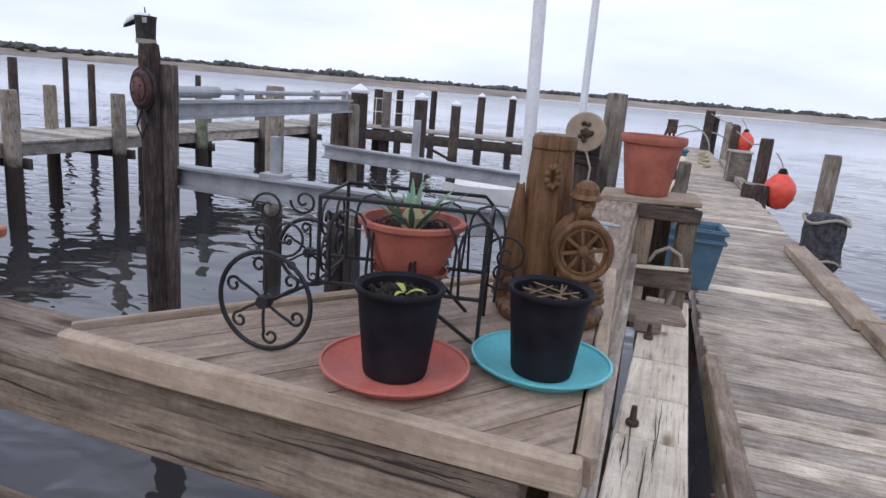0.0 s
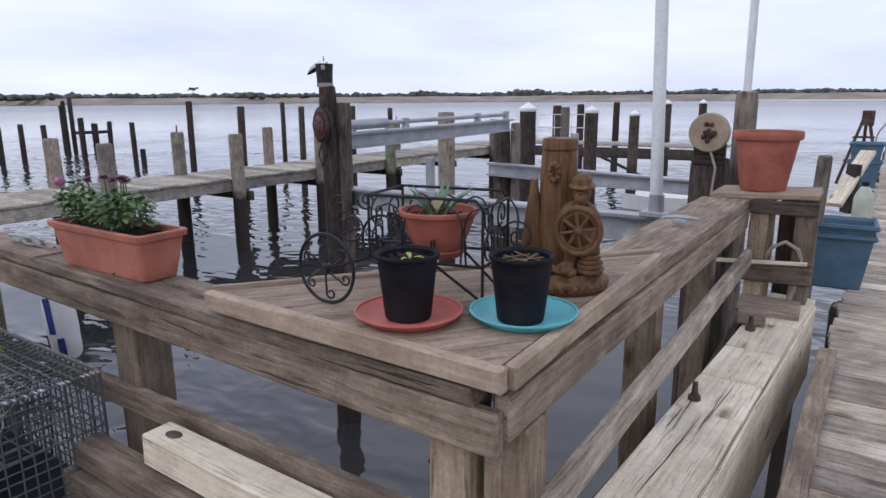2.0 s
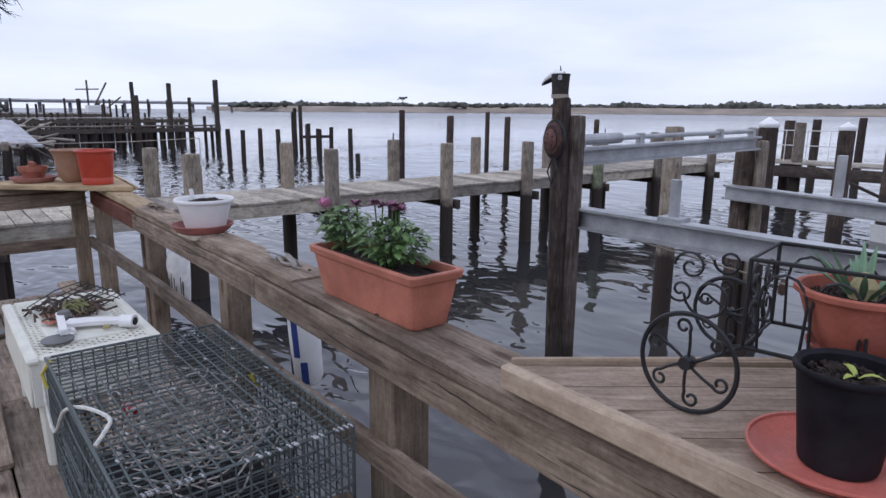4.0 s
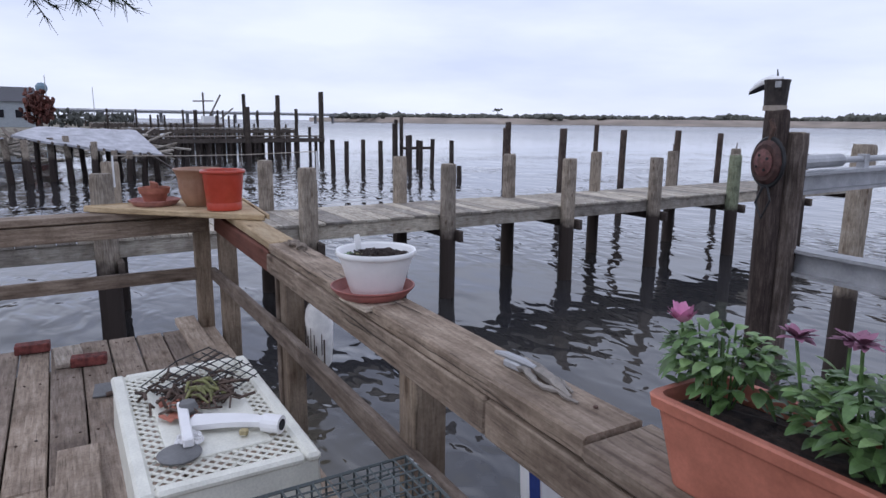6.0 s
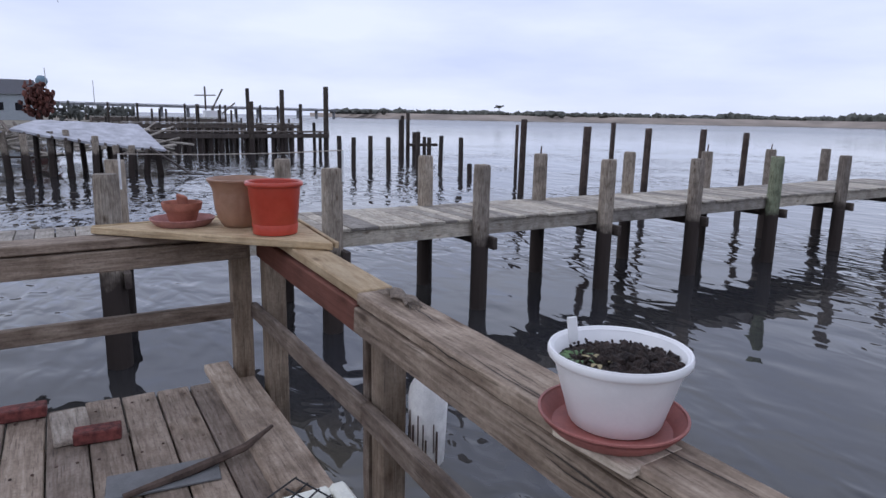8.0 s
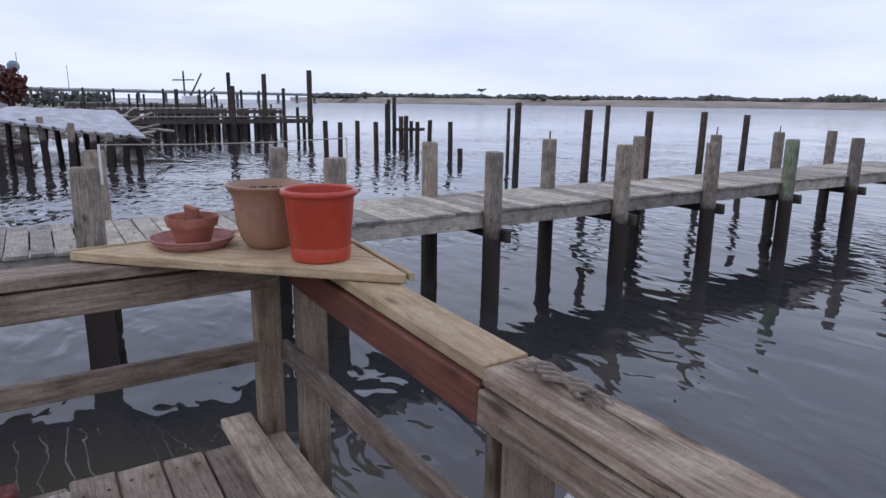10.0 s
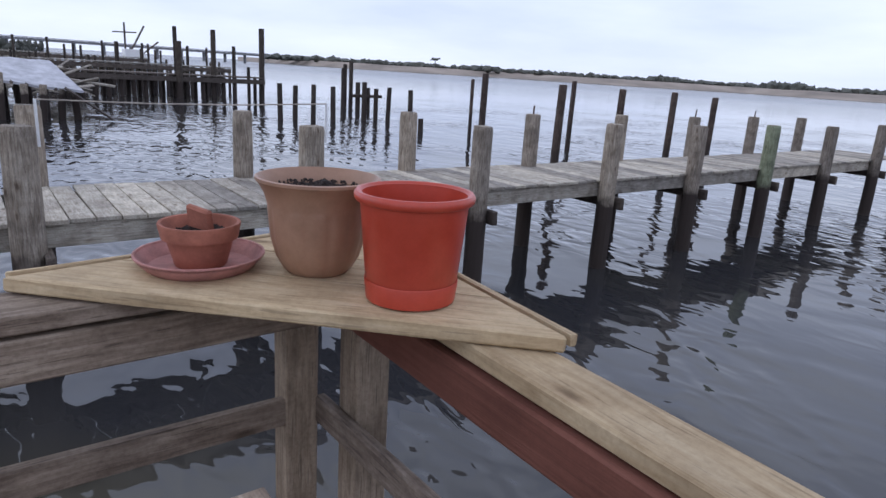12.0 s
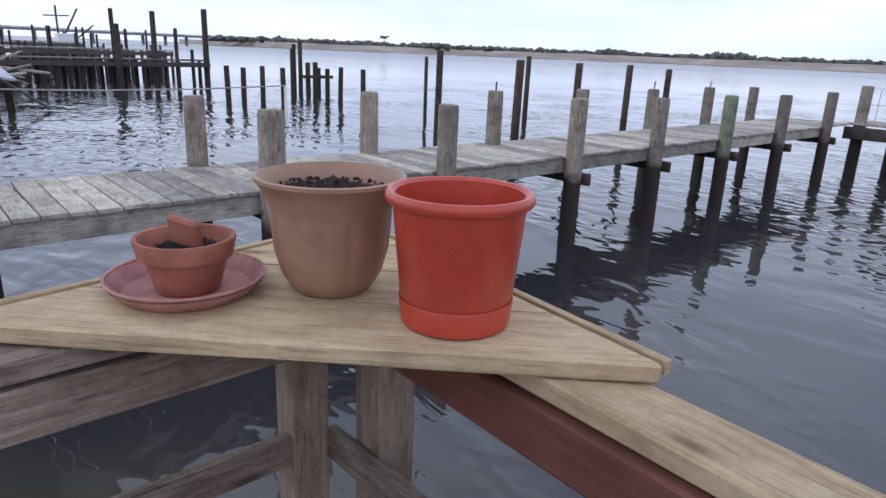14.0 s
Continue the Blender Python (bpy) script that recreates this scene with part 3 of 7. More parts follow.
def far_docks():
    """The derelict dock with tall posts, the collapsed roof, and the stub pilings between."""
    rng = random.Random(3)
    d = thing("derelict_dock", "dark derelict timber dock on many pilings", "dock")
    for (x0, y0, x1, y1, z) in ((-62, 7, -63.5, 22.9, -0.1), (-78, 6, -82, 26, 0.4), (-98, 4, -104, 22, 0.8)):
        a, b = Vector((x0, y0, z)), Vector((x1, y1, z))
        n = int((b - a).length / 0.9)
        for i in range(3):
            board("deck_board", d, a + Vector((-0.9 * i, 0, 0)), b + Vector((-0.9 * i, 0, 0)), 0.86, 0.1, "far_wood" if x0 > -70 else "dockB")
        board("beam", d, a + Vector((0.4, 0, -0.35)), b + Vector((0.4, 0, -0.35)), 0.2, 0.4, "far_wood")
        for i in range(n + 1):
            p = a.lerp(b, i / n)
            for k in range(2):
                if rng.random() < 0.85:
                    part("leg", pile_bm(0.17, 0, z - 0.1 - WATER + 0.8, i * 7 + k, sides=8), M["far_v" if x0 > -70 else "pile_v"], d, at=pose(p.x - 2.2 * k + rng.uniform(-0.2, 0.2), p.y, WATER - 0.8))
    for x, y, top, r in ((-63, 15.2, 3.75, 0.17), (-62.3, 15.2, 2.6, 0.26), (-63.5, 18.4, 3.75, 0.22), (-63.5, 20.2, 2.5, 0.16), (-63.5, 22.75, 4.2, 0.25), (-63.6, 21.6, 0.8, 0.15)):
        piling(x, y, top, r, "far_v", "tall dark post of the derelict dock", "tall dock posts", seed=int(x * 7 + y * 10), lean=(0, rng.uniform(-0.01, 0.01)))
    for i in range(26):
        t = i / 25
        piling(-86 - 10 * rng.random(), 5 + 22 * t + rng.uniform(-0.4, 0.4), rng.choice((0.9, 1.4, 1.9, 2.6)), 0.13, "far_v", "dark dock post in the distance", "distant dock posts", seed=i, base=WATER - 0.5)
    # mast and booms of a moored boat behind
    b = thing("fishing_boat", "moored fishing boat with mast and booms behind the docks", "boat", pose(-112, 20.7, 0))
    bm = bmesh.new()
    hull = [(-4.5, 0.2), (-3, 1.4), (0, 1.7), (3, 1.4), (5.5, 0.1)]
    lo, hi = [], []
    for x, w in hull + [(x, -w) for x, w in hull[::-1]]:
        lo.append(bm.verts.new((w * 0.7, x * 0.9, WATER - 0.2)))
        hi.append(bm.verts.new((w, x, -0.2 + 0.04 * x * x * 0.5)))
    k = len(lo)
    for i in range(k):
        bm.faces.new((lo[i], lo[(i + 1) % k], hi[(i + 1) % k], hi[i]))
    bm.faces.new(hi)
    part("hull", bm, M["siding"], b)
    part("cabin", box((2.2, 2.6, 2.2), pose(0, 1.0, 0.8), 0.05), M["white"], b)
    part("mast", tube([(0, 0, 0), (0, 0, 5.6)], 0.14, 6), M["far_wood"], b)
    part("crosstree", tube([(0, -1.6, 4.2), (0, 1.6, 4.3)], 0.09, 6), M["far_wood"], b)
    part("boom", tube([(0, 0.4, 1.0), (0, 2.7, 5.3)], 0.13, 6), M["far_wood"], b)
    part("boom", tube([(0, 2.0, 1.0), (0, 4.6, 3.2)], 0.11, 6), M["far_wood"], b)
    # collapsed roof
    r = thing("collapsed_boathouse", "collapsed boathouse with a sagging grey-white roof sheet", "boathouse")
    bm = bmesh.new()
    nu, nv = 12, 5
    c00, c10, c01, c11 = Vector((-42, -2.0, 0.55)), Vector((-42, 5.3, -0.55)), Vector((-47, -1.0, 0.95)), Vector((-47, 4.4, 0.75))
    grid = [[bm.verts.new(c00.lerp(c10, i / nu).lerp(c01.lerp(c11, i / nu), j / nv) + Vector((0, 0, 0.025 * math.sin(i * 1.9 + j) - 0.25 * math.sin(math.pi * i / nu) * (1 - j / nv) * 0.5))) for j in range(nv + 1)] for i in range(nu + 1)]
    for i in range(nu):
        for j in range(nv):
            bm.faces.new((grid[i][j], grid[i + 1][j], grid[i + 1][j + 1], grid[i][j + 1]))
    r1 = bmesh.ops.extrude_face_region(bm, geom=bm.faces[:])
    for v in [g for g in r1["geom"] if isinstance(g, bmesh.types.BMVert)]:
        v.co.z -= 0.12
    bmesh.ops.recalc_face_normals(bm, faces=bm.faces)
    part("roof_sheet", bm, M["tarp"], r)
    for i in range(13):
        t = i / 12
        p = c00.lerp(c10, t)
        part("rafter", tube([p + Vector((0.02, 0, -0.16)), p + Vector((-4.6, -0.6, 0.3))], 0.09, 5), M["far_wood"], r)
    for i, (y, top) in enumerate(((-2.2, 0.5), (-1.3, 0.3), (-0.3, 0.4), (0.6, 0.5), (1.7, 0.2), (2.7, -0.3), (3.4, -0.3), (4.2, -0.5), (5.0, -0.5))):
        part("post", pile_bm(0.17, 0, top - WATER + 0.5, i, (rng.uniform(-0.04, 0.04), rng.uniform(-0.08, 0.08)), 8), M["pile_v"], r, at=pose(-42.3 + rng.uniform(-0.5, 0.5), y, WATER - 0.5))
        part("post", pile_bm(0.15, 0, top - WATER + 0.7, i + 50, (0, rng.uniform(-0.1, 0.1)), 8), M["far_v"], r, at=pose(-46.3 + rng.uniform(-0.5, 0.5), y * 0.8, WATER - 0.5))
    board("fallen_board", r, (-41.5, 4.4, -0.4), (-41.2, 6.4, WATER + 0.1), 0.9, 0.08, "far_wood")
    board("fallen_board", r, (-43, -6, -0.6), (-42, -2.4, 0.4), 0.5, 0.08, "tarp")
    board("fallen_board", r, (-43, -3.2, -0.9), (-41.8, -1.0, -0.9), 0.25, 0.1, "far_wood")
    bm = bmesh.new()
    for i in range(120):
        add_box(bm, (rng.uniform(0.15, 0.4), rng.uniform(1.0, 4.5), 0.1), pose(rng.uniform(-62, -50), rng.uniform(-9, 7), rng.uniform(-1.4, 0.35), rng.uniform(-25, 25), rng.uniform(-30, 30), rng.uniform(-60, 60)))
    wr = new("wreckage", mesh_of(bm, "wreckage", M["dockB"]))
    tagged(wr, "jumbled heap of broken grey dock timbers", "wreckage", kind="stuff")
    # stub pilings in open water, with the bearing of each kept apart
    for x, y, top in ((-43.0, 16.1, 0.2), (-43.0, 17.05, 0.1), (-43.0, 18.28, 0.2), (-42.0, 19.2, 0.15), (-43.0, 21.94, 0.5), (-43.0, 22.85, 0.1), (-42.0, 23.2, 0.25), (-40.0, 23.68, 0.2), (-36.0, 21.85, -1.25)):
        piling(x, y, top, 0.16, "far_v", "dark stub piling out in the open water", "open water pilings", seed=int(-x * 13 + y), lean=(0, rng.uniform(-0.03, 0.03)))
    for x, y, top, r in ((-54, 26.15, 1.25, 0.2), (-54.4, 26.5, 1.6, 0.17), (-54.0, 26.85, 1.85, 0.17), (-53.4, 27.2, 0.2, 0.2), (-53.4, 28.2, -0.2, 0.16)):
        piling(x, y, top, r, "far_v", "dark piling of a broken mooring cluster", "mooring cluster", seed=int(y * 10))
    ob = board("mooring_beam", None, (-53.1, 26.6, -0.9), (-52.9, 29.2, -0.9), 0.3, 0.25, "far_wood")
    tagged(ob, "heavy dark beam across the mooring cluster", "beam")
    # tall row beyond the near dock
    for i, (x, y, top) in enumerate(((-33.0, 23.1, 1.17), (-26.7, 18.7, 1.50), (-19.0, 15.45, 1.30), (-27.4, 25.1, 1.42), (-19.15, 18.6, 1.26), (-19.35, 21.9, 1.24), (-19.15, 24.3, 1.13))):
        piling(x, y, top, (0.1, 0.15, 0.135, 0.13, 0.125, 0.13, 0.125)[i], "pile_dark_v", "tall thin dark piling beyond the grey dock", "tall pilings", seed=i * 3 + 1, lean=(0, (0.0, 0.012, 0.02, 0.008, 0.012, 0.01, 0.014)[i]))


far_docks()


# ---------------------------------------------------------------- the grey dock across the slip
def grey_dock():
    rng = random.Random(12)
    d = thing("grey_dock", "long grey plank dock on pilings across the slip", "dock")
    ys = [0.58, 3.76, 6.65, 9.82, 12.64, 15.74, 18.95, 22.3]
    far_row = [(-14.25, 0.85), (-14.24, 3.63), (-14.18, 6.63), (-14.02, 9.54), (-14.22, 12.58), (-14.44, 15.87), (-14.45, 18.85), (-14.72, 22.3)]
    xn = lambda y: -12.08 - 0.012 * (y - 3)
    y0, y1 = -3.6, 24.6
    step, y = 0.262, -3.6
    i = 0
    while y < y1:
        x = xn(y) - 0.12
        board("plank", d, (x + 0.05 + rng.uniform(-0.02, 0.02), y, -0.33 + rng.uniform(-0.006, 0.006)), (x - 1.98 + rng.uniform(-0.03, 0.03), y + rng.uniform(-0.012, 0.012), -0.33 + rng.uniform(-0.006, 0.006)), 0.245, 0.05, "dockB", variant=i % 3)
        y += step
        i += 1
    for k in range(len(ys) - 1):
        for dx in (-0.16, -1.95):
            board("stringer", d, (xn(ys[k]) + dx, ys[k], -0.49), (xn(ys[k + 1]) + dx, ys[k + 1] - 0.01, -0.49), 0.07, 0.26, "dockB")
    for dx in (-0.16, -1.95):
        board("stringer", d, (xn(0) + dx, y0, -0.49), (xn(0) + dx, ys[0] - 0.01, -0.49), 0.07, 0.26, "dockB")
    for k, y in enumerate(ys):
        x = xn(y)
        board("cross_beam", d, (x + 0.28, y + 0.17, -0.73), (x - 2.5, y + 0.17, -0.73), 0.09, 0.22, "far_wood")
        mat = "pile_green_v" if k == 5 else "pile_v"
        piling(x, y, 0.70 + rng.uniform(-0.02, 0.03), 0.165, mat, "greenish grey piling beside the plank dock" if k == 5 else "grey weathered piling beside the plank dock", "grey dock pilings", seed=k + 40, lean=(rng.uniform(-0.008, 0.008), rng.uniform(-0.008, 0.008)))
        piling(*far_row[k], 0.72 + rng.uniform(-0.02, 0.03), 0.155, "pile_v", "grey weathered piling beside the plank dock", "grey dock pilings", seed=k + 60)
    for x, y in ((-14.02, 9.54), (-14.44, 15.87), (-14.45, 18.85)):
        r = new("mooring_rod", mesh_of(tube([(0, 0, 0), (0.01, 0, 0.22)], 0.018, 6), "mooring_rod", M["rust"]))
        r.matrix_basis = pose(x, y, 0.70)
        tagged(r, "thin rusty rod on a piling top", "rod", "mooring rods")
    w = thing("line_post_pair", "thin pale line strung on rods between dock pilings", "line")
    for y, z in ((0.76, 0.97), (3.9, 0.99)):
        part("rod", tube([(-11.93, y, 0.5), (-11.93, y, z)], 0.016, 6), M["white_paint"], w)
    part("line", tube([(-11.93, 0.76, 0.965), (-11.93, 1.8, 0.945), (-11.93, 2.8, 0.95), (-11.93, 3.9, 0.985)], 0.008, 5), M["rope"], w)
    g = thing("gangway_rail", "white metal gangway railing at the dock's end", "railing")
    for k in range(4):
        part("baluster", tube([(-12.0 + 0.75 * k, 25.6 + 0.08 * k, -0.3), (-12.0 + 0.75 * k, 25.6 + 0.08 * k, 0.85)], 0.016, 6), M["white_paint"], g)
    for z in (0.3, 0.85):
        part("bar", tube([(-12.3, 25.57, z), (-9.5, 25.87, z)], 0.016, 6), M["white_paint"], g)
    piling(-5.8, 9.3, 1.27, 0.15, "pile_v", "thick grey mooring piling in the slip", seed=91)
    e = thing("end_platform", "low grey timber platform at the dock's end", "dock")
    for k in range(7):
        board("plank", e, (-12.6, 24.9 + 0.29 * k, -0.33), (-4.4, 25.6 + 0.29 * k, -0.33), 0.27, 0.06, "dockB", variant=k % 3)
    board("beam", e, (-12.6, 24.75, -0.62), (-4.4, 25.45, -0.62), 0.12, 0.4, "far_wood")
    board("brace", e, (-9.6, 24.6, -0.4), (-6.4, 24.7, -1.7), 0.1, 0.1, "far_wood")
    for x, y, t, m in ((-10.6, 25.3, 1.15, "pile_v"), (-11.6, 26.7, 1.2, "pile_dark_v"), (-13.1, 33.0, 1.2, "pile_dark_v"), (-12.2, 36.0, 1.28, "pile_dark_v"), (-12.3, 25.2, 0.9, "pile_v")):
        piling(x, y, t, 0.19, m, "piling at the end platform", "platform pilings", seed=int(-x * 11))
    for x, y, t, r in ((-5.62, 12.05, 1.27, 0.17), (-5.05, 14.1, 1.2, 0.15), (-6.42, 21.4, 0.96, 0.17), (-8.9, 34.2, 1.22, 0.21), (-7.8, 37.0, 1.22, 0.21)):
        capped_piling(x, y, t, r)


def capped_piling(x, y, top, r):
    p = thing("capped_piling", "dark piling with a white pointed cap", "piling", pose(x, y, WATER - 1), group="capped pilings")
    part("shaft", pile_bm(r, 0, top - WATER + 1, int(x * 31)), M["pile_dark_v"], p)
    part("cap", lathe([(r * 1.04, -0.03), (r * 1.1, 0.0), (r * 1.08, 0.04), (r * 0.5, r * 0.62), (0, r * 0.95)], 18, pose(0, 0, top - WATER + 1)), M["cap_white"], p, "white cone cap")


grey_dock()


# ---------------------------------------------------------------- boat lift
def i_beam(name, parent, a, b, h, w, mat, label=""):
    a, b = Vector(a), Vector(b)
    L = (b - a).length
    f, t = 0.024, 0.009
    outline = [(-w / 2, h / 2), (w / 2, h / 2), (w / 2, h / 2 - f), (t, h / 2 - f), (t, -h / 2 + f), (w / 2, -h / 2 + f), (w / 2, -h / 2), (-w / 2, -h / 2), (-w / 2, -h / 2 + f), (-t, -h / 2 + f), (-t, h / 2 - f), (-w / 2, h / 2 - f)]
    bm = bmesh.new()
    ends = [[bm.verts.new((x, y, z)) for y, z in outline] for x in (-L / 2, L / 2)]
    for k in range(12):
        bm.faces.new((ends[0][k], ends[0][(k + 1) % 12], ends[1][(k + 1) % 12], ends[1][k]))
    bm.faces.new(ends[0][::-1])
    bm.faces.new(ends[1])
    bmesh.ops.recalc_face_normals(bm, faces=bm.faces)
    q = (b - a).to_track_quat("X", "Z").to_matrix().to_4x4()
    return part(name, bm, M[mat], parent, label, at=Matrix.Translation((a + b) / 2) @ q)


def boat_lift():
    l = thing("boat_lift", "aluminium boat lift with cradle beams between pilings", "boat lift")
    BEAM_A, BEAM_B = Vector((-4.15, 4.9, 1.07)), Vector((-4.08, 8.4, 1.12))
    i_beam("top_beam", l, BEAM_A, BEAM_B, 0.17, 0.16, "alu")
    part("winding_drum", tube([BEAM_A + Vector((0, 0.05, 0.16)), BEAM_A.lerp(BEAM_B, 0.2) + Vector((0, 0, 0.16))], 0.055, 12), M["alu"], l)
    part("cable_shaft", tube([BEAM_A.lerp(BEAM_B, 0.2) + Vector((0, 0, 0.16)), BEAM_B + Vector((0, -0.1, 0.15))], 0.026, 10), M["alu"], l)
    for t in (0.03, 0.3, 0.75, 0.97):
        p = BEAM_A.lerp(BEAM_B, t) + Vector((0, 0, 0.14))
        part("bearing", box((0.07, 0.07, 0.12), Matrix.Translation(p)), M["alu"], l)
    i_beam("cradle_beam", l, (-4.08, 4.86, 0.50), (-0.35, 4.58, 0.545), 0.20, 0.16, "alu")
    i_beam("cradle_beam", l, (-4.36, 8.3, 0.47), (-0.55, 8.05, 0.40), 0.19, 0.16, "alu")
    part("guide_bracket", box((0.07, 0.06, 0.32), pose(-2.95, 4.78, 0.80)), M["alu"], l)
    part("guide_foot", box((0.22, 0.15, 0.04), pose(-2.95, 4.78, 0.632)), M["alu"], l)
    part("guide_bracket", box((0.09, 0.08, 0.5), pose(-2.96, 8.2, 0.78)), M["alu"], l)
    part("cable", tube([(-3.6, 4.86, 0.40), (-2.0, 5.3, 0.12), (-1.0, 4.7, 0.42)], 0.008, 5), M["rope"], l)
    part("weight", lathe([(0, 0), (0.035, 0.02), (0.04, 0.08), (0.015, 0.14), (0, 0.15)], 10, pose(-2.3, 5.45, 0.0)), M["rust"], l, smooth=True)
    for (x, y, z0, z1, lean) in ((-0.775, 4.56, 0.665, 3.6, -0.036), (-0.81, 8.05, 0.3, 2.87, -0.01)):
        g = thing("guide_pole", "tall white plastic guide pole on the boat lift", "pole", pose(x, y, z0), group="guide poles")
        part("pipe", tube([(0, 0, 0.0), (lean * (z1 - z0), 0.0, z1 - z0)], 0.045, 14), M["white_paint"], g, smooth=True)
        part("bracket", box((0.2, 0.16, 0.035), pose(0, 0, 0.0)), M["alu"], g)
        part("sleeve", tube([(0, 0, 0), (0, 0, 0.14)], 0.055, 12), M["alu"], g)
    # lift pilings
    piling(-4.22, 8.45, 1.02, 0.125, "pile_dark_v", "thick dark lift piling with a steel bracket", "lift pilings", seed=21)
    piling(-4.02, 8.5, 1.14, 0.075, "pile_v", "grey timber lift piling", "lift pilings", seed=22)


boat_lift()


def skiff():
    s = thing("skiff", "small white skiff floating beyond the lift", "boat", pose(-4.6, 20.6, WATER, 0, 0, -8))
    bm = bmesh.new()
    st = [(-1.7, 0.55, 0.5), (-0.8, 0.68, 0.48), (0.3, 0.66, 0.52), (1.2, 0.42, 0.6), (1.8, 0.04, 0.72)]
    rows = []
    for x, w, h in st:
        rows.append([bm.verts.new(p) for p in ((x, -w, h), (x, -w * 0.75, -0.08), (x, w * 0.75, -0.08), (x, w, h), (x, w * 0.9, h), (x, w * 0.7, 0.06), (x, -w * 0.7, 0.06), (x, -w * 0.9, h))])
    for a, b in zip(rows, rows[1:]):
        for i in range(8):
            j = (i + 1) % 8
            bm.faces.new((a[i], a[j], b[j], b[i]))
    bm.faces.new(rows[0])
    bm.faces.new(rows[-1][::-1])
    bmesh.ops.recalc_face_normals(bm, faces=bm.faces)
    part("hull", bm, M["white"], s)
    for x in (-0.9, 0.4):
        part("thwart", box((0.24, 1.1, 0.04), pose(x, 0, 0.34)), M["cream"], s)


skiff()


# ---------------------------------------------------------------- piling with a pulley and a black hat-shaped ornament
def pulley_piling():
    piling(-4.05, 4.67, 1.62, 0.088, "pile_dark_v", "dark tarred piling carrying a pulley block", seed=5, lean=(-0.016, 0.0))
    piling(-4.045, 4.77, 1.46, 0.085, "pile_split_v", "grey-brown split piling lashed behind the pulley piling", seed=6, lean=(0.006, 0.0))
    b = thing("pulley_block", "old oval rusty pulley block hung on a piling", "pulley", pose(-4.06, 4.52, 1.25, 0, 0, -6) @ Matrix.Diagonal((0.86, 0.9, 0.9, 1)))
    m = pose(0, 0, 0, 90, 0, 0) @ Matrix.Diagonal((1, 1.22, 1, 1))
    part("cheek", lathe([(0, -0.05), (0.12, -0.05), (0.145, -0.025), (0.145, 0.025), (0.12, 0.05), (0, 0.05)], 24, m), M["rust_red"], b, smooth=False)
    part("strap", tube(ring_pts((0, -0.0, 0), 0.15, 28, "xz"), 0.018, 6, True), M["iron"], b, at=Matrix.Diagonal((1, 1, 1.25, 1)))
    part("boss", lathe([(0, 0.05), (0.085, 0.052), (0.09, 0.062), (0.03, 0.085), (0, 0.085)], 16, m), M["boss_red"], b, "dull red hub")
    part("shackle", tube([(0, 0, 0.17), (0.02, 0, 0.27), (-0.01, 0, 0.34)], 0.022, 6), M["rust"], b)
    part("rope", tube([(0.02, -0.01, -0.18), (0.08, -0.03, -0.3), (0.02, -0.04, -0.45), (-0.06, -0.03, -0.33), (-0.02, -0.01, -0.2)], 0.01, 6), M["iron"], b)
    for k in range(4):
        a = radians(90 * k + 30)
        part("bolt", lathe([(0.014, 0.0), (0.012, 0.012), (0, 0.014)], 8, pose(0.055 * math.cos(a), -0.068, 0.065 * math.sin(a), 90, 0, 0)), M["iron"], b)
    h = thing("bucket_ornament", "dark bucket with a white bent flap on a piling top", "ornament", pose(-4.15, 4.67, 1.62, 0, 0, 10) @ Matrix.Diagonal((0.86, 0.86, 0.92, 1)))
    part("bucket", lathe([(0.0, 0.0), (0.085, 0.0), (0.09, 0.05), (0.098, 0.2), (0.105, 0.24), (0.0, 0.245)], 18), M["rust_black"], h)
    part("band", lathe([(0.089, 0.0), (0.094, 0.0), (0.096, 0.04), (0.09, 0.04)], 18), M["rope"], h)
    for dz, k, mat, label in ((0.0, 1.0, "cap_white", "white drooping bill"), (-0.028, 0.86, "black", "black underside of the bill")):
        pts = [(0.04, 0, 0.235 + dz), (-0.05, 0, 0.24 + dz), (-0.12, 0, 0.22 + dz), (-0.18, 0, 0.19 + dz), (-0.235, 0, 0.15 + dz * 0.6)]
        part("bill", tube(pts, [0.03 * k, 0.042 * k, 0.036 * k, 0.026 * k, 0.006], 12), M[mat], h, label, smooth=True)
    part("pin", tube([(0.0, 0, 0.25), (-0.01, 0, 0.32)], [0.012, 0.004], 6), M["iron"], h)
    part("plate", box((0.05, 0.01, 0.05), pose(0.05, -0.1, 0.2)), M["alu"], h)


pulley_piling()


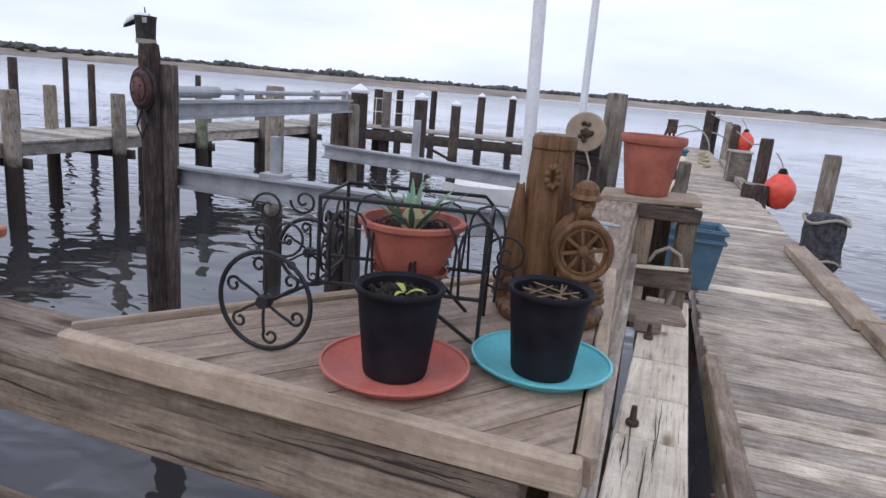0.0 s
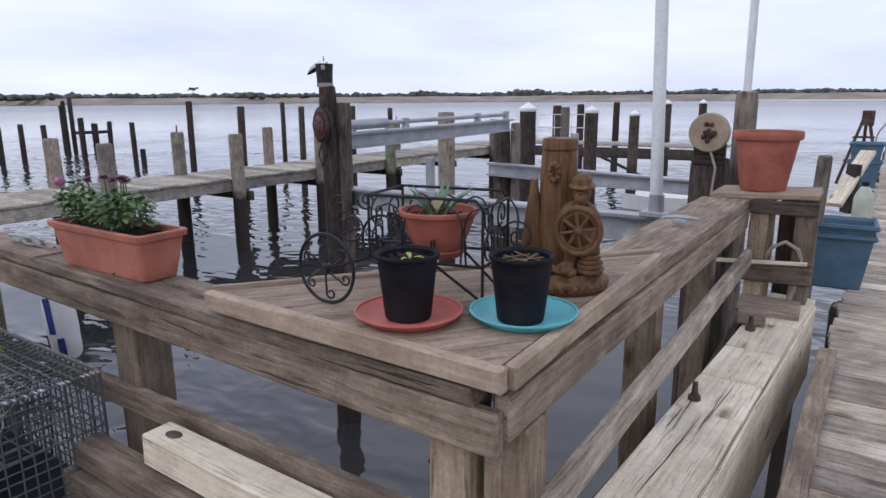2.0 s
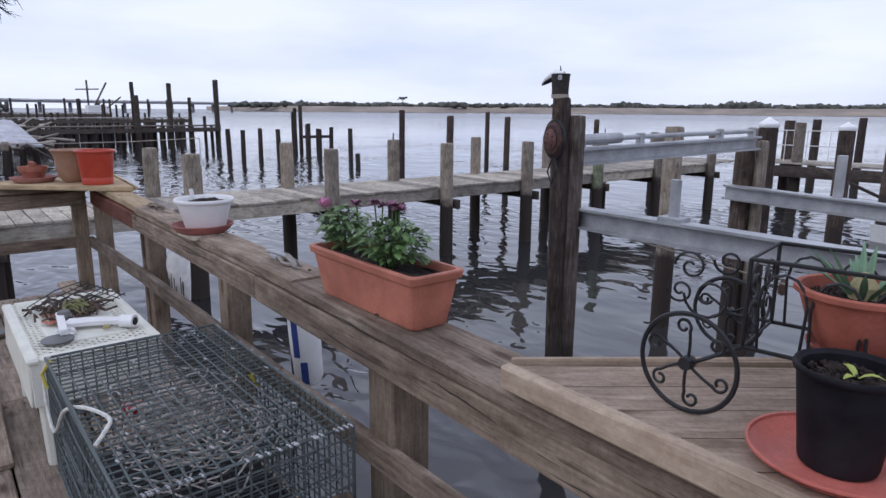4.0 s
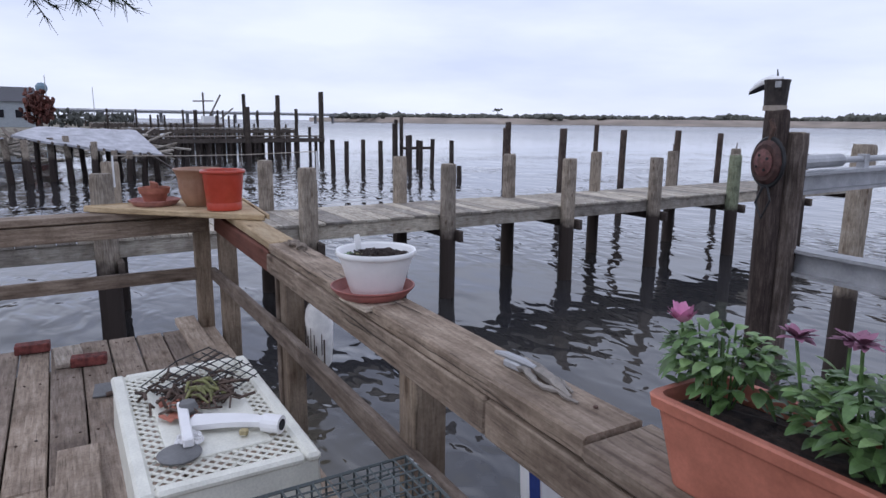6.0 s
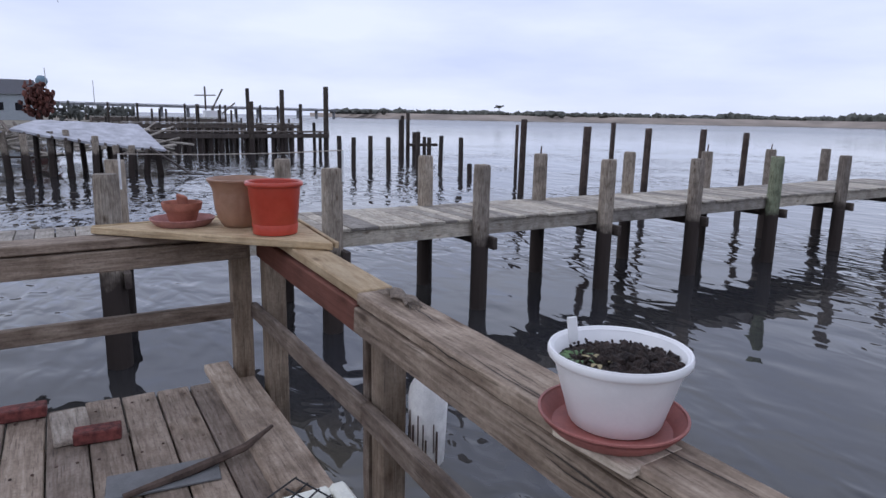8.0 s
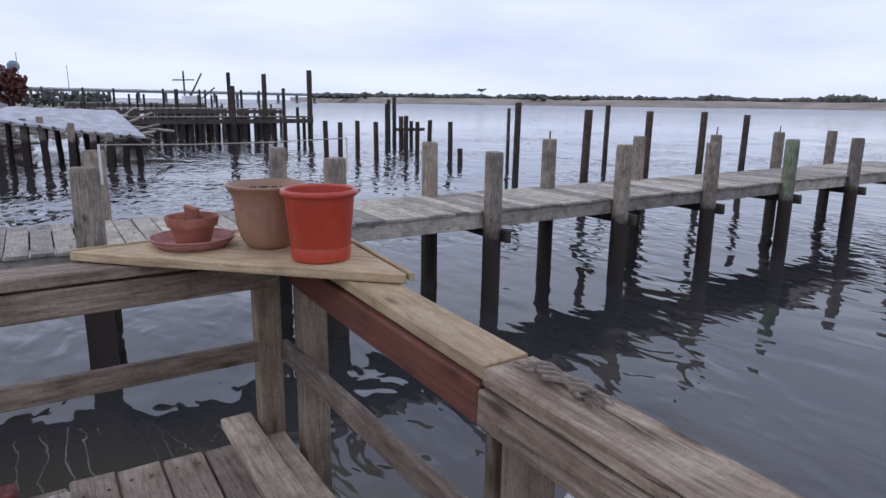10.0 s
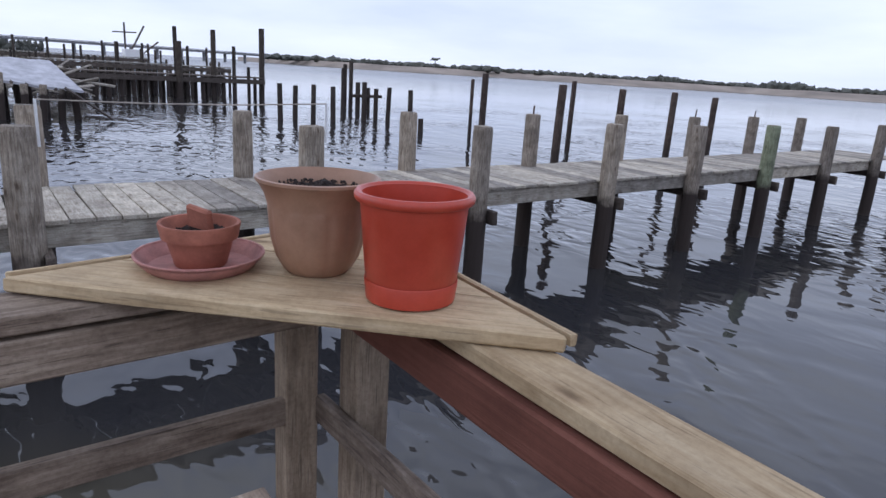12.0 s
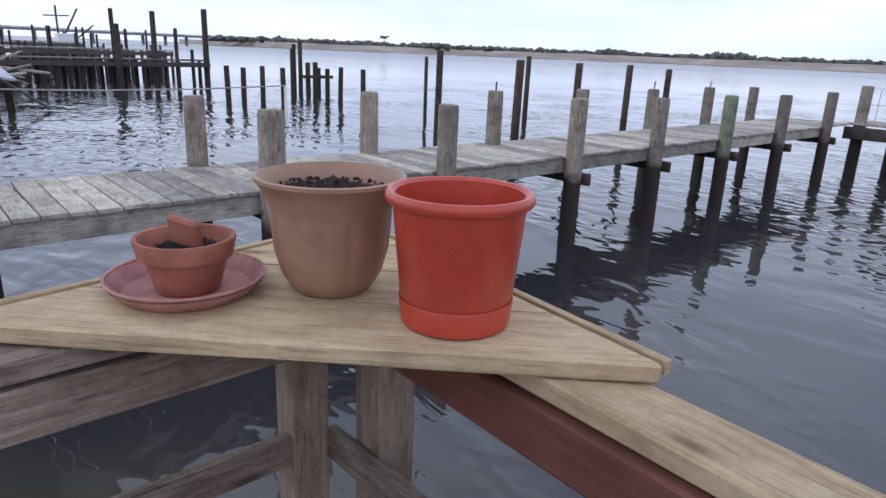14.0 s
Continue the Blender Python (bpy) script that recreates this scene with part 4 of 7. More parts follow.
# ---------------------------------------------------------------- lower deck and its railings
def lower_deck():
    rng = random.Random(2)
    d = thing("deck", "weathered grey-brown plank deck", "deck", kind="structure")
    y, i = 0.70, 0
    while y > -2.6:
        off = rng.uniform(-0.04, 0.04)
        z = -0.02 + rng.uniform(-0.004, 0.004)
        xs = [-6.08 + off, -4.1 + rng.uniform(-0.5, 0.5), -1.9 + rng.uniform(-0.6, 0.6), 0.95]
        for a, b in zip(xs, xs[1:]):
            board("plank", d, (a + 0.004, y, z), (b - 0.004, y, z), 0.163, 0.04, "deck", variant=i % 4)
        y -= 0.172
        i += 1
    bm = bmesh.new()
    for k in range(19):
        for x in (-5.95, -5.4, -4.6, -3.8):
            for dy in (-0.045, 0.045):
                bmesh.ops.create_cone(bm, cap_ends=True, segments=6, radius1=0.007, radius2=0.006, depth=0.004, matrix=pose(x + rng.uniform(-0.02, 0.02), 0.70 - 0.172 * k + dy + rng.uniform(-0.01, 0.01), 0.003))
    tagged(part("nail", bm, M["rust"], d, "rusty nail heads"), kind="stuff")
    for x in (-5.7, -3.9, -2.1, -0.4):
        board("joist", d, (x, -2.6, -0.14), (x, 0.78, -0.14), 0.05, 0.18, "deck")
    # added sheet with no real counterpart; closes the plank gaps and keeps them dark
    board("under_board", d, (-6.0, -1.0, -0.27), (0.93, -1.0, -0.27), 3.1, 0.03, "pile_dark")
    board("edge_board", d, (-6.2, 0.90, -0.03), (0.1, 0.88, -0.03), 0.17, 0.05, "deck")
    for x in (-5.95, -3.4, -0.9):
        piling(x, 0.55, -0.16, 0.13, "pile_dark_v", "piling under the deck edge", "deck pilings", seed=int(x * 7))


def split_bm(rng, length, width):
    """One long tapering crack in weathered timber, along local x."""
    bm = bmesh.new()
    n = 9
    prev, y = None, 0.0
    for i in range(n + 1):
        u = i / n
        y += rng.uniform(-1, 1) * 0.0035
        w = width * math.sin(math.pi * (0.04 + 0.92 * u)) ** 0.7 * rng.uniform(0.55, 1.0)
        row = [bm.verts.new((length * (u - 0.5), y - w / 2, 0)), bm.verts.new((length * (u - 0.5), y + w / 2, 0))]
        if prev:
            bm.faces.new((prev[0], row[0], row[1], prev[1]))
        prev = row
    return bm


def splits(parent, a, b, w, h, n, seed):
    """Cracks on the top and on both sides of the board from a to b."""
    rng = random.Random(seed)
    a, b = Vector(a), Vector(b)
    q = Matrix.Translation((a + b) / 2) @ (b - a).to_track_quat("X", "Z").to_matrix().to_4x4()
    size = (b - a).length
    for i in range(n):
        ln = min(size * 0.5, rng.uniform(0.12, 0.6))
        x = rng.uniform(-0.5, 0.5) * (size - ln)
        side = i % 3
        if side == 0:
            m = pose(x, rng.uniform(-0.36, 0.36) * w, h / 2 + 0.0028)
        else:
            sg = 1 if side == 1 else -1
            m = pose(x, sg * (w / 2 + 0.0034), rng.uniform(-0.3, 0.3) * h, -90 * sg, 0, 0)
        part("crack", split_bm(rng, ln, rng.uniform(0.003, 0.007)), M["crack"], parent, at=q @ m)


def railing_front():
    r = thing("railing", "brown weathered timber railing with a flat cap along the slip", "railing", pose(0, 0, -0.028))
    # cap boards, left to right
    board("cap_board", r, (-4.52, 1.075, 0.892), (-6.2, 1.10, 0.902), 0.145, 0.045, "rail_new", label="fresh yellow pine cap board")
    board("cap_board", r, (-4.512, 1.073, 0.885), (-2.05, 1.005, 0.922), 0.16, 0.05, "rail")
    board("cap_board", r, (-2.045, 1.003, 0.922), (-0.08, 0.965, 0.912), 0.185, 0.042, "rail", variant=1)
    board("face_board", r, (-4.52, 1.008, 0.806), (-6.0, 1.03, 0.811), 0.04, 0.115, "red_board", label="red stained face board")
    board("face_board", r, (-4.512, 1.0, 0.808), (-2.4, 0.945, 0.842), 0.04, 0.10, "rail", variant=2)
    board("face_board", r, (-2.395, 0.942, 0.842), (-0.02, 0.885, 0.845), 0.04, 0.10, "rail", variant=3)
    for a, b, v in (((-6.06, 1.0, 0.425), (-4.45, 1.0, 0.46), 0), ((-4.445, 1.0, 0.46), (-2.25, 0.95, 0.50), 1), ((-2.245, 0.947, 0.503), (-0.25, 0.935, 0.515), 2)):
        board("mid_rail", r, a, b, 0.04, 0.09, "rail", variant=v)
    for x, y, w in ((-1.53, 1.01, 0.135), (-2.9, 1.03, 0.115), (-4.43, 1.085, 0.10)):
        board("post", r, (x, y, WATER - 0.6), (x, y, 0.855 if x < -4 else 0.885), w, w, "post")
    board("post", r, (-4.515, 1.055, 0.0), (-4.515, 1.055, 0.76), 0.06, 0.045, "rail")
    board("post", r, (-5.91, 1.075, WATER - 0.6), (-5.91, 1.075, 0.83), 0.115, 0.115, "post")
    for k, (a, b, w, h, n) in enumerate((((-4.512, 1.073, 0.885), (-2.05, 1.005, 0.922), 0.16, 0.05, 14), ((-2.045, 1.003, 0.922), (-0.08, 0.965, 0.912), 0.185, 0.042, 12),
                                         ((-4.512, 1.0, 0.808), (-2.4, 0.945, 0.842), 0.04, 0.10, 8), ((-2.395, 0.942, 0.842), (-0.02, 0.885, 0.845), 0.04, 0.10, 10))):
        splits(r, a, b, w, h, n, 300 + k)
    # nail heads
    bm = bmesh.new()
    rng = random.Random(8)
    for i in range(12):
        x = rng.choice((-0.3, -1.5, -2.1)) + rng.uniform(-0.05, 0.05)
        bmesh.ops.create_cone(bm, cap_ends=True, segments=6, radius1=0.006, radius2=0.005, depth=0.004, matrix=pose(x, 0.98 + rng.uniform(-0.07, 0.07), 0.9505))
    tagged(part("nail", bm, M["rust"], r), kind="stuff")


def railing_left():
    r = thing("railing", "brown weathered timber railing at the deck's end", "railing")
    board("cap_board", r, (-6.06, 0.96, 0.868), (-6.0, -2.6, 0.853), 0.19, 0.045, "rail", variant=4)
    board("face_board", r, (-5.985, 0.955, 0.780), (-5.925, -2.6, 0.765), 0.04, 0.11, "rail", variant=5)
    board("outer_board", r, (-6.15, 0.955, 0.780), (-6.09, -2.6, 0.765), 0.04, 0.11, "rail", variant=7)
    board("mid_rail", r, (-6.08, 0.985, 0.405), (-6.02, -2.6, 0.42), 0.04, 0.09, "rail", variant=6)
    board("post", r, (-6.10, 0.935, WATER - 0.6), (-6.10, 0.935, 0.835), 0.105, 0.105, "post")
    board("post", r, (-6.05, -1.6, -0.3), (-6.05, -1.6, 0.80), 0.12, 0.12, "post")


def railing_side():
    r = thing("railing", "grey-brown timber railing between the slip and the pier", "railing")
    board("cap_board", r, (-0.14, 0.90, 0.925), (-0.12, 3.52, 0.940), 0.24, 0.05, "rail", variant=8)
    board("face_board", r, (-0.025, 0.90, 0.845), (-0.01, 3.5, 0.865), 0.04, 0.10, "rail", variant=9)
    board("mid_rail", r, (0.0, 0.97, 0.535), (0.02, 3.52, 0.655), 0.04, 0.09, "pier", variant=9)
    splits(r, (-0.17, 0.90, 0.925), (-0.15, 3.42, 0.955), 0.24, 0.05, 12, 310)
    splits(r, (-0.045, 0.90, 0.845), (-0.03, 3.0, 0.87), 0.04, 0.10, 10, 311)
    for y, w in ((2.15, 0.11), (3.05, 0.11)):
        board("post", r, (-0.11, y, WATER - 0.6), (-0.11, y, 0.90), w, w, "post")
    board("corner_post", r, (-0.19, 1.0, WATER - 0.6), (-0.19, 1.0, 0.885), 0.11, 0.11, "post")
    board("corner_post", r, (-0.06, 1.03, WATER - 0.6), (-0.06, 1.03, 0.79), 0.11, 0.11, "post")
    board("side_board", r, (0.02, 1.6, 0.1), (0.02, 3.6, 0.18), 0.04, 0.3, "pile_dark")


lower_deck()
railing_front()
railing_left()
railing_side()


def corner_table():
    t = thing("corner_table", "triangular plank table top built over the railing corner", "table")
    a, b, c = Vector((-0.93, 0.90, 0)), Vector((-0.02, 0.885, 0)), Vector((-0.05, 2.0, 0))
    # planks run along the long edge, cut to the triangle
    n = 7
    for i in range(n):
        bm = bmesh.new()
        lo, hi = [], []
        for s, e in ((i / n, (i + 0.965) / n),):
            p = [a.lerp(b, s), a.lerp(b, e), c.lerp(b, e), c.lerp(b, s)]
        for q in p:
            lo.append(bm.verts.new((q.x, q.y, 0.947)))
            hi.append(bm.verts.new((q.x, q.y, 0.972)))
        bm.faces.new(hi)
        bm.faces.new(lo[::-1])
        for k in range(4):
            bm.faces.new((lo[k], lo[(k + 1) % 4], hi[(k + 1) % 4], hi[k]))
        bmesh.ops.recalc_face_normals(bm, faces=bm.faces)
        for v in bm.verts:
            pass
        ang = math.atan2((c - a).y, (c - a).x)
        inv = Matrix.Rotation(-ang, 4, "Z")
        bm.transform(inv)
        part("plank", bm, M["table"], t, at=Matrix.Rotation(ang, 4, "Z"))
    board("front_trim", t, (-0.95, 0.885, 0.950), (0.0, 0.866, 0.950), 0.03, 0.055, "trim")
    board("side_trim", t, (0.0, 0.885, 0.950), (-0.035, 2.0, 0.950), 0.03, 0.055, "trim")
    board("back_trim", t, (-0.95, 0.905, 0.962), (-0.06, 2.02, 0.962), 0.02, 0.045, "trim")


def corner_shelf():
    s = thing("corner_shelf", "triangular fresh pine shelf on the railing corner", "shelf")
    a, b, c = Vector((-6.13, 0.21, 0)), Vector((-5.215, 1.17, 0)), Vector((-6.30, 1.25, 0))
    d = (b - a).normalized()
    ang = math.atan2(d.y, d.x)
    n = 4
    for i in range(n):
        t0, t1 = i / n, (i + 0.972) / n
        p = [a.lerp(c, t0), b.lerp(c, t0), b.lerp(c, t1), a.lerp(c, t1)]
        bm = bmesh.new()
        lo = [bm.verts.new((q.x, q.y, 0.893)) for q in p]
        hi = [bm.verts.new((q.x, q.y, 0.928)) for q in p]
        bm.faces.new(hi)
        bm.faces.new(lo[::-1])
        for k in range(4):
            bm.faces.new((lo[k], lo[(k + 1) % 4], hi[(k + 1) % 4], hi[k]))
        bmesh.ops.recalc_face_normals(bm, faces=bm.faces)
        bm.transform(Matrix.Rotation(-ang, 4, "Z"))
        part("plank", bm, M["rail_new"], s, at=Matrix.Rotation(ang, 4, "Z"))
    o = Vector((d.y, -d.x, 0)) * 0.004
    board("front_edge", s, a + o + Vector((0, 0, 0.913)), b + o + Vector((0, 0, 0.913)), 0.022, 0.036, "rail_new")
    board("side_edge", s, b + Vector((0.01, 0.02, 0.918)), c + Vector((0, 0.02, 0.918)), 0.016, 0.03, "rail_new")
    board("side_edge", s, a + Vector((-0.02, 0, 0.918)), c + Vector((-0.02, 0, 0.918)), 0.016, 0.03, "rail_new")


corner_table()
corner_shelf()


# ---------------------------------------------------------------- the long pier on the right
XL = lambda y: 0.42 + 0.010 * y
XR = lambda y: 1.40 + 0.020 * y
PZ = lambda y: 0.30 - 0.004 * y


def long_pier():
    rng = random.Random(31)
    d = thing("pier_floor", "long weathered grey plank pier deck", "pier", kind="structure")
    y, i = -2.6, 0
    while y < 24.5:
        z = PZ(y) - 0.02 + rng.uniform(-0.004, 0.004)
        mat = "pale" if i in (49, 68) else "pier"
        board("plank", d, (XL(y) - 0.02 + rng.uniform(-0.02, 0.02), y, z), (XR(y) + rng.uniform(-0.03, 0.03), y + rng.uniform(-0.01, 0.01), z), 0.138, 0.04, mat, variant=i % 5)
        y += 0.15
        i += 1
    for x0, x1 in ((XL(-2.6) + 0.05, XL(24.4) + 0.05), (XR(-2.6) - 0.06, XR(24.4) - 0.06)):
        board("stringer", d, (x0, -2.6, 0.14), (x1, 24.4, 0.05), 0.07, 0.22, "pier")
    for k, y in enumerate((1.2, 5.0, 9.0, 13.0, 17.0, 21.0, 24.2)):
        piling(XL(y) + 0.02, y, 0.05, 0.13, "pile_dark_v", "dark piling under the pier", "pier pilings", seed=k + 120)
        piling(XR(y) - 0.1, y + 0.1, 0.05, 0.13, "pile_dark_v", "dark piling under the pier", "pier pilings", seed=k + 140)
    b = thing("pier_edge", "long timber edging beside the pier planks", "timber", kind="structure")
    board("edge_timber", b, (0.455, 0.6, 0.305), (0.452, 3.18, 0.32), 0.075, 0.05, "rail", variant=3)
    c = thing("kerb", "raised timber kerb along the pier's edge", "kerb")
    board("kerb_timber", c, (1.39, 4.2, 0.325), (1.39, 6.45, 0.32), 0.17, 0.07, "trim", variant=2)
    board("kerb_timber", c, (1.42, 1.9, 0.325), (1.42, 4.17, 0.325), 0.17, 0.07, "trim", variant=3)
    board("kerb_timber", c, (1.58, 11.5, 0.31), (1.74, 17.5, 0.29), 0.13, 0.10, "pier", variant=4)


def pale_beam():
    b = thing("boxed_beam", "bleached boxed timber beam beside the pier with bolts", "beam")
    z = 0.43
    ys = [0.7, 2.02, 2.35, 2.72, 3.12, 3.72]
    for y0, y1 in zip(ys, ys[1:]):
        board("top_board", b, (0.10 + 0.045 * (y0 - 0.7), y0 + 0.004, z - 0.02), (0.10 + 0.045 * (y1 - 0.7), y1 - 0.004, z - 0.02 - 0.008 * (y1 > 3.5)), 0.225, 0.045, "pale", variant=int(y0 * 10))
    board("side_board", b, (0.205, 0.7, 0.20), (0.335, 3.7, 0.19), 0.035, 0.40, "pale", variant=77)
    board("side_board", b, (0.02, 0.7, 0.22), (0.15, 3.7, 0.20), 0.035, 0.36, "rail", variant=78)
    board("block", b, (0.02, 3.35, 0.44), (0.30, 3.37, 0.43), 0.28, 0.05, "deck", variant=5)
    board("block", b, (0.07, 3.05, 0.47), (0.19, 3.06, 0.47), 0.05, 0.06, "deck", variant=6)
    splits(b, (0.10, 0.7, z - 0.02), (0.20, 2.9, z - 0.02), 0.225, 0.045, 16, 320)
    for x, y in ((0.10, 2.10), (0.14, 2.98)):
        part("bolt", lathe([(0.022, 0), (0.022, 0.018), (0.012, 0.022), (0.009, 0.07), (0, 0.072)], 8, pose(x, y, z)), M["rust"], b, "rusty bolt")


def pot_stand():
    s = thing("pot_stand", "rough timber stand with a plank top for a flower pot", "stand")
    board("top", s, (-0.20, 3.72, 0.972), (0.31, 3.73, 0.99), 0.36, 0.03, "trim", variant=11)
    for x in (0.05, 0.265):
        board("leg", s, (x, 3.60, 0.28), (x, 3.60, 0.96), 0.10, 0.09, "post")
        board("leg", s, (x, 3.86, 0.28), (x, 3.86, 0.96), 0.08, 0.08, "post")
    board("apron", s, (-0.02, 3.545, 0.925), (0.32, 3.545, 0.93), 0.03, 0.07, "pile_dark")
    board("cross_rail", s, (-0.01, 3.54, 0.585), (0.325, 3.54, 0.59), 0.03, 0.12, "rail", variant=13)
    board("strip", s, (-0.16, 3.515, 0.62), (0.30, 3.51, 0.655), 0.02, 0.02, "pale")
    board("back_post", s, (0.15, 4.0, 0.0), (0.15, 4.0, 0.92), 0.1, 0.1, "pile_dark")
    part("rope", tube([(0.10, 3.56, 0.66), (0.13, 3.54, 0.72), (0.19, 3.53, 0.755), (0.25, 3.54, 0.72), (0.27, 3.56, 0.66), (0.25, 3.55, 0.5), (0.21, 3.54, 0.38)], 0.011, 6), M["rope"], s, "loop of pale rope")



long_pier()
pale_beam()
pot_stand()


# ---------------------------------------------------------------- pots and plants
def pot_profile(rb, rt, h, wall=0.006, rim=0.012, rim_h=0.02, bead=None):
    """Outside up, over a rolled rim, and down the inside to the soil."""
    out = [(0, 0), (rb * 0.96, 0), (rb, 0.006)]
    if bead:
        z = bead
        r = rb + (rt - rb) * z / h
        out += [(r + 0.004, z - 0.004), (r - 0.004, z), (r + 0.001, z + 0.006)]
    zr = h - rim_h
    r = rb + (rt - rb) * zr / h
    out += [(r, zr), (rt + rim * 0.8, zr + 0.003), (rt + rim, h - rim_h * 0.5), (rt + rim * 0.6, h), (rt, h), (rt - wall, h - 0.006)]
    return out


def soil_disc(r, z, seed, n=22):
    rng = random.Random(seed)
    bm = bmesh.new()
    rings = [[bm.verts.new((0, 0, z + 0.012))]]
    for k in range(1, 6):
        rr = r * k / 5
        rings.append([bm.verts.new((rr * math.cos(2 * math.pi * i / n), rr * math.sin(2 * math.pi * i / n), z + (rng.uniform(-0.01, 0.014) if k < 5 else -0.004))) for i in range(n)])
    for a, b in zip(rings, rings[1:]):
        for i in range(n):
            j = (i + 1) % n
            if len(a) == 1:
                bm.faces.new((a[0], b[i], b[j]))
            else:
                bm.faces.new((a[i], b[i], b[j], a[j]))
    for i in range(int(60 + 900 * r)):
        a, d = rng.uniform(0, 6.3), r * 0.93 * math.sqrt(rng.random())
        m = pose(d * math.cos(a), d * math.sin(a), z + 0.008, rng.uniform(0, 90), rng.uniform(0, 90), rng.uniform(0, 90)) @ Matrix.Diagonal((rng.uniform(0.002, 0.008), rng.uniform(0.002, 0.006), rng.uniform(0.002, 0.004), 1))
        bmesh.ops.create_icosphere(bm, subdivisions=1, radius=1, matrix=m)
    return bm


def pot(name, label, at, rb, rt, h, mat, soil=None, seed=0, rim=0.012, rim_h=0.02, bead=None, floor=0.02, n=40, profile=None, flutes=0, saucer_base=0.0):
    t = thing(name, label, "flower pot", at)
    prof = profile or pot_profile(rb, rt, h, rim=rim, rim_h=rim_h, bead=bead)
    wall = 0.006
    inner_r = lambda z: rb + (rt - rb) * z / h - wall
    prof = prof + [(inner_r(floor), floor), (0, floor)]
    bm = lathe(prof, n)
    if flutes:
        for v in bm.verts:
            r, z = math.hypot(v.co.x, v.co.y), v.co.z
            if 0.015 < z < h * 0.72 and r > inner_r(z) + 0.002:
                k = 1 - 0.022 * abs(math.sin(flutes * 0.5 * math.atan2(v.co.y, v.co.x))) ** 6
                v.co.x, v.co.y = v.co.x * k, v.co.y * k
    part("shell", bm, M[mat], t, smooth=True)
    if profile is None:
        lip = [(rt + rim * (0.15 + 0.9 * math.sin(radians(g))), h - rim_h * (0.5 - 0.52 * -math.cos(radians(g)))) for g in range(10, 171, 20)]
        part("rim", lathe([(rt - 0.004, lip[0][1] + 0.004)] + lip + [(rt - 0.007, h - 0.006)], n), M[mat], t, smooth=True)
    if saucer_base:
        r0 = rb + (rt - rb) * saucer_base / h
        part("base_tray", lathe([(rb * 0.9, 0.0), (rb + 0.002, 0.002), (r0 + 0.0022, saucer_base - 0.003), (r0 + 0.001, saucer_base), (r0 - 0.001, saucer_base - 0.003)], n), M[mat], t, smooth=True)
    if soil:
        part("soil", soil_disc(inner_r(soil) * 0.995, soil, seed), M["soil"], t, "dark crumbly potting soil")
    return t


def saucer(label, at, r, mat, h=0.02):
    prof = [(0, 0), (r * 0.78, 0), (r * 0.82, 0.004), (r * 0.975, h * 0.85), (r * 0.985, h), (r, h + 0.001), (r, h + 0.005), (r * 0.965, h + 0.005), (r * 0.955, h), (r * 0.80, 0.007), (r * 0.6, 0.006), (0, 0.006)]
    ob = thing("saucer", label, "saucer", at)
    part("dish", lathe(prof[:5] + prof[8:], 56), M[mat], ob, smooth=True)
    part("rim", lathe(prof[3:9], 56), M[mat], ob, smooth=True)
    return ob


def leaf_blade(bm, base, direction, length, width, curl=0.3, up=Vector((0, 0, 1)), fold=0.15):
    d = Vector(direction).normalized()
    s = d.cross(up)
    s = s.normalized() if s.length > 1e-4 else Vector((1, 0, 0))
    n = s.cross(d).normalized()
    prev = None
    for i in range(5):
        t = i / 4
        c = Vector(base) + d * length * t - up * curl * length * t * t
        w = width * math.sin(math.pi * min(0.96, 0.1 + 0.86 * t)) * 0.5
        row = [bm.verts.new(c - s * w + n * fold * w), bm.verts.new(c), bm.verts.new(c + s * w + n * fold * w)]
        if prev:
            for k in range(2):
                bm.faces.new((prev[k], prev[k + 1], row[k + 1], row[k]))
        prev = row


TABLE_Z = 0.972
# black nursery pots on plates
saucer("round coral red plastic plate under a black pot", pose(-0.345, 1.012, TABLE_Z), 0.131, "coral", 0.020)
saucer("round turquoise plastic plate under a black pot", pose(-0.113, 1.16, TABLE_Z), 0.13, "turquoise", 0.020)
bp = pot("nursery_pot", "black plastic nursery pot with a yellow-green sprout", pose(-0.342, 1.005, TABLE_Z + 0.008), 0.056, 0.073, 0.158, "black", 0.132, 1, rim=0.004, rim_h=0.012)
bm = bmesh.new()
for a, ln in ((20, 0.05), (140, 0.06), (250, 0.04)):
    leaf_blade(bm, (0.01, 0, 0.14), (math.cos(radians(a)), math.sin(radians(a)), 1.0), ln, 0.012, 0.6)
part("sprout", bm, M["sprout"], bp, "small yellow-green sprout")
bp = pot("nursery_pot", "black plastic nursery pot with bare soil and twigs", pose(-0.108, 1.135, TABLE_Z + 0.008), 0.056, 0.073, 0.158, "black", 0.134, 2, rim=0.004, rim_h=0.012)
bm = bmesh.new()
rng = random.Random(6)
for i in range(7):
    a = rng.uniform(0, 6.3)
    add_tube(bm, [(0.05 * math.cos(a), 0.05 * math.sin(a), 0.146), (0.05 * math.cos(a + 2.4), 0.05 * math.sin(a + 2.4), 0.152)], 0.0016, 4)
part("twigs", bm, M["twig"], bp)


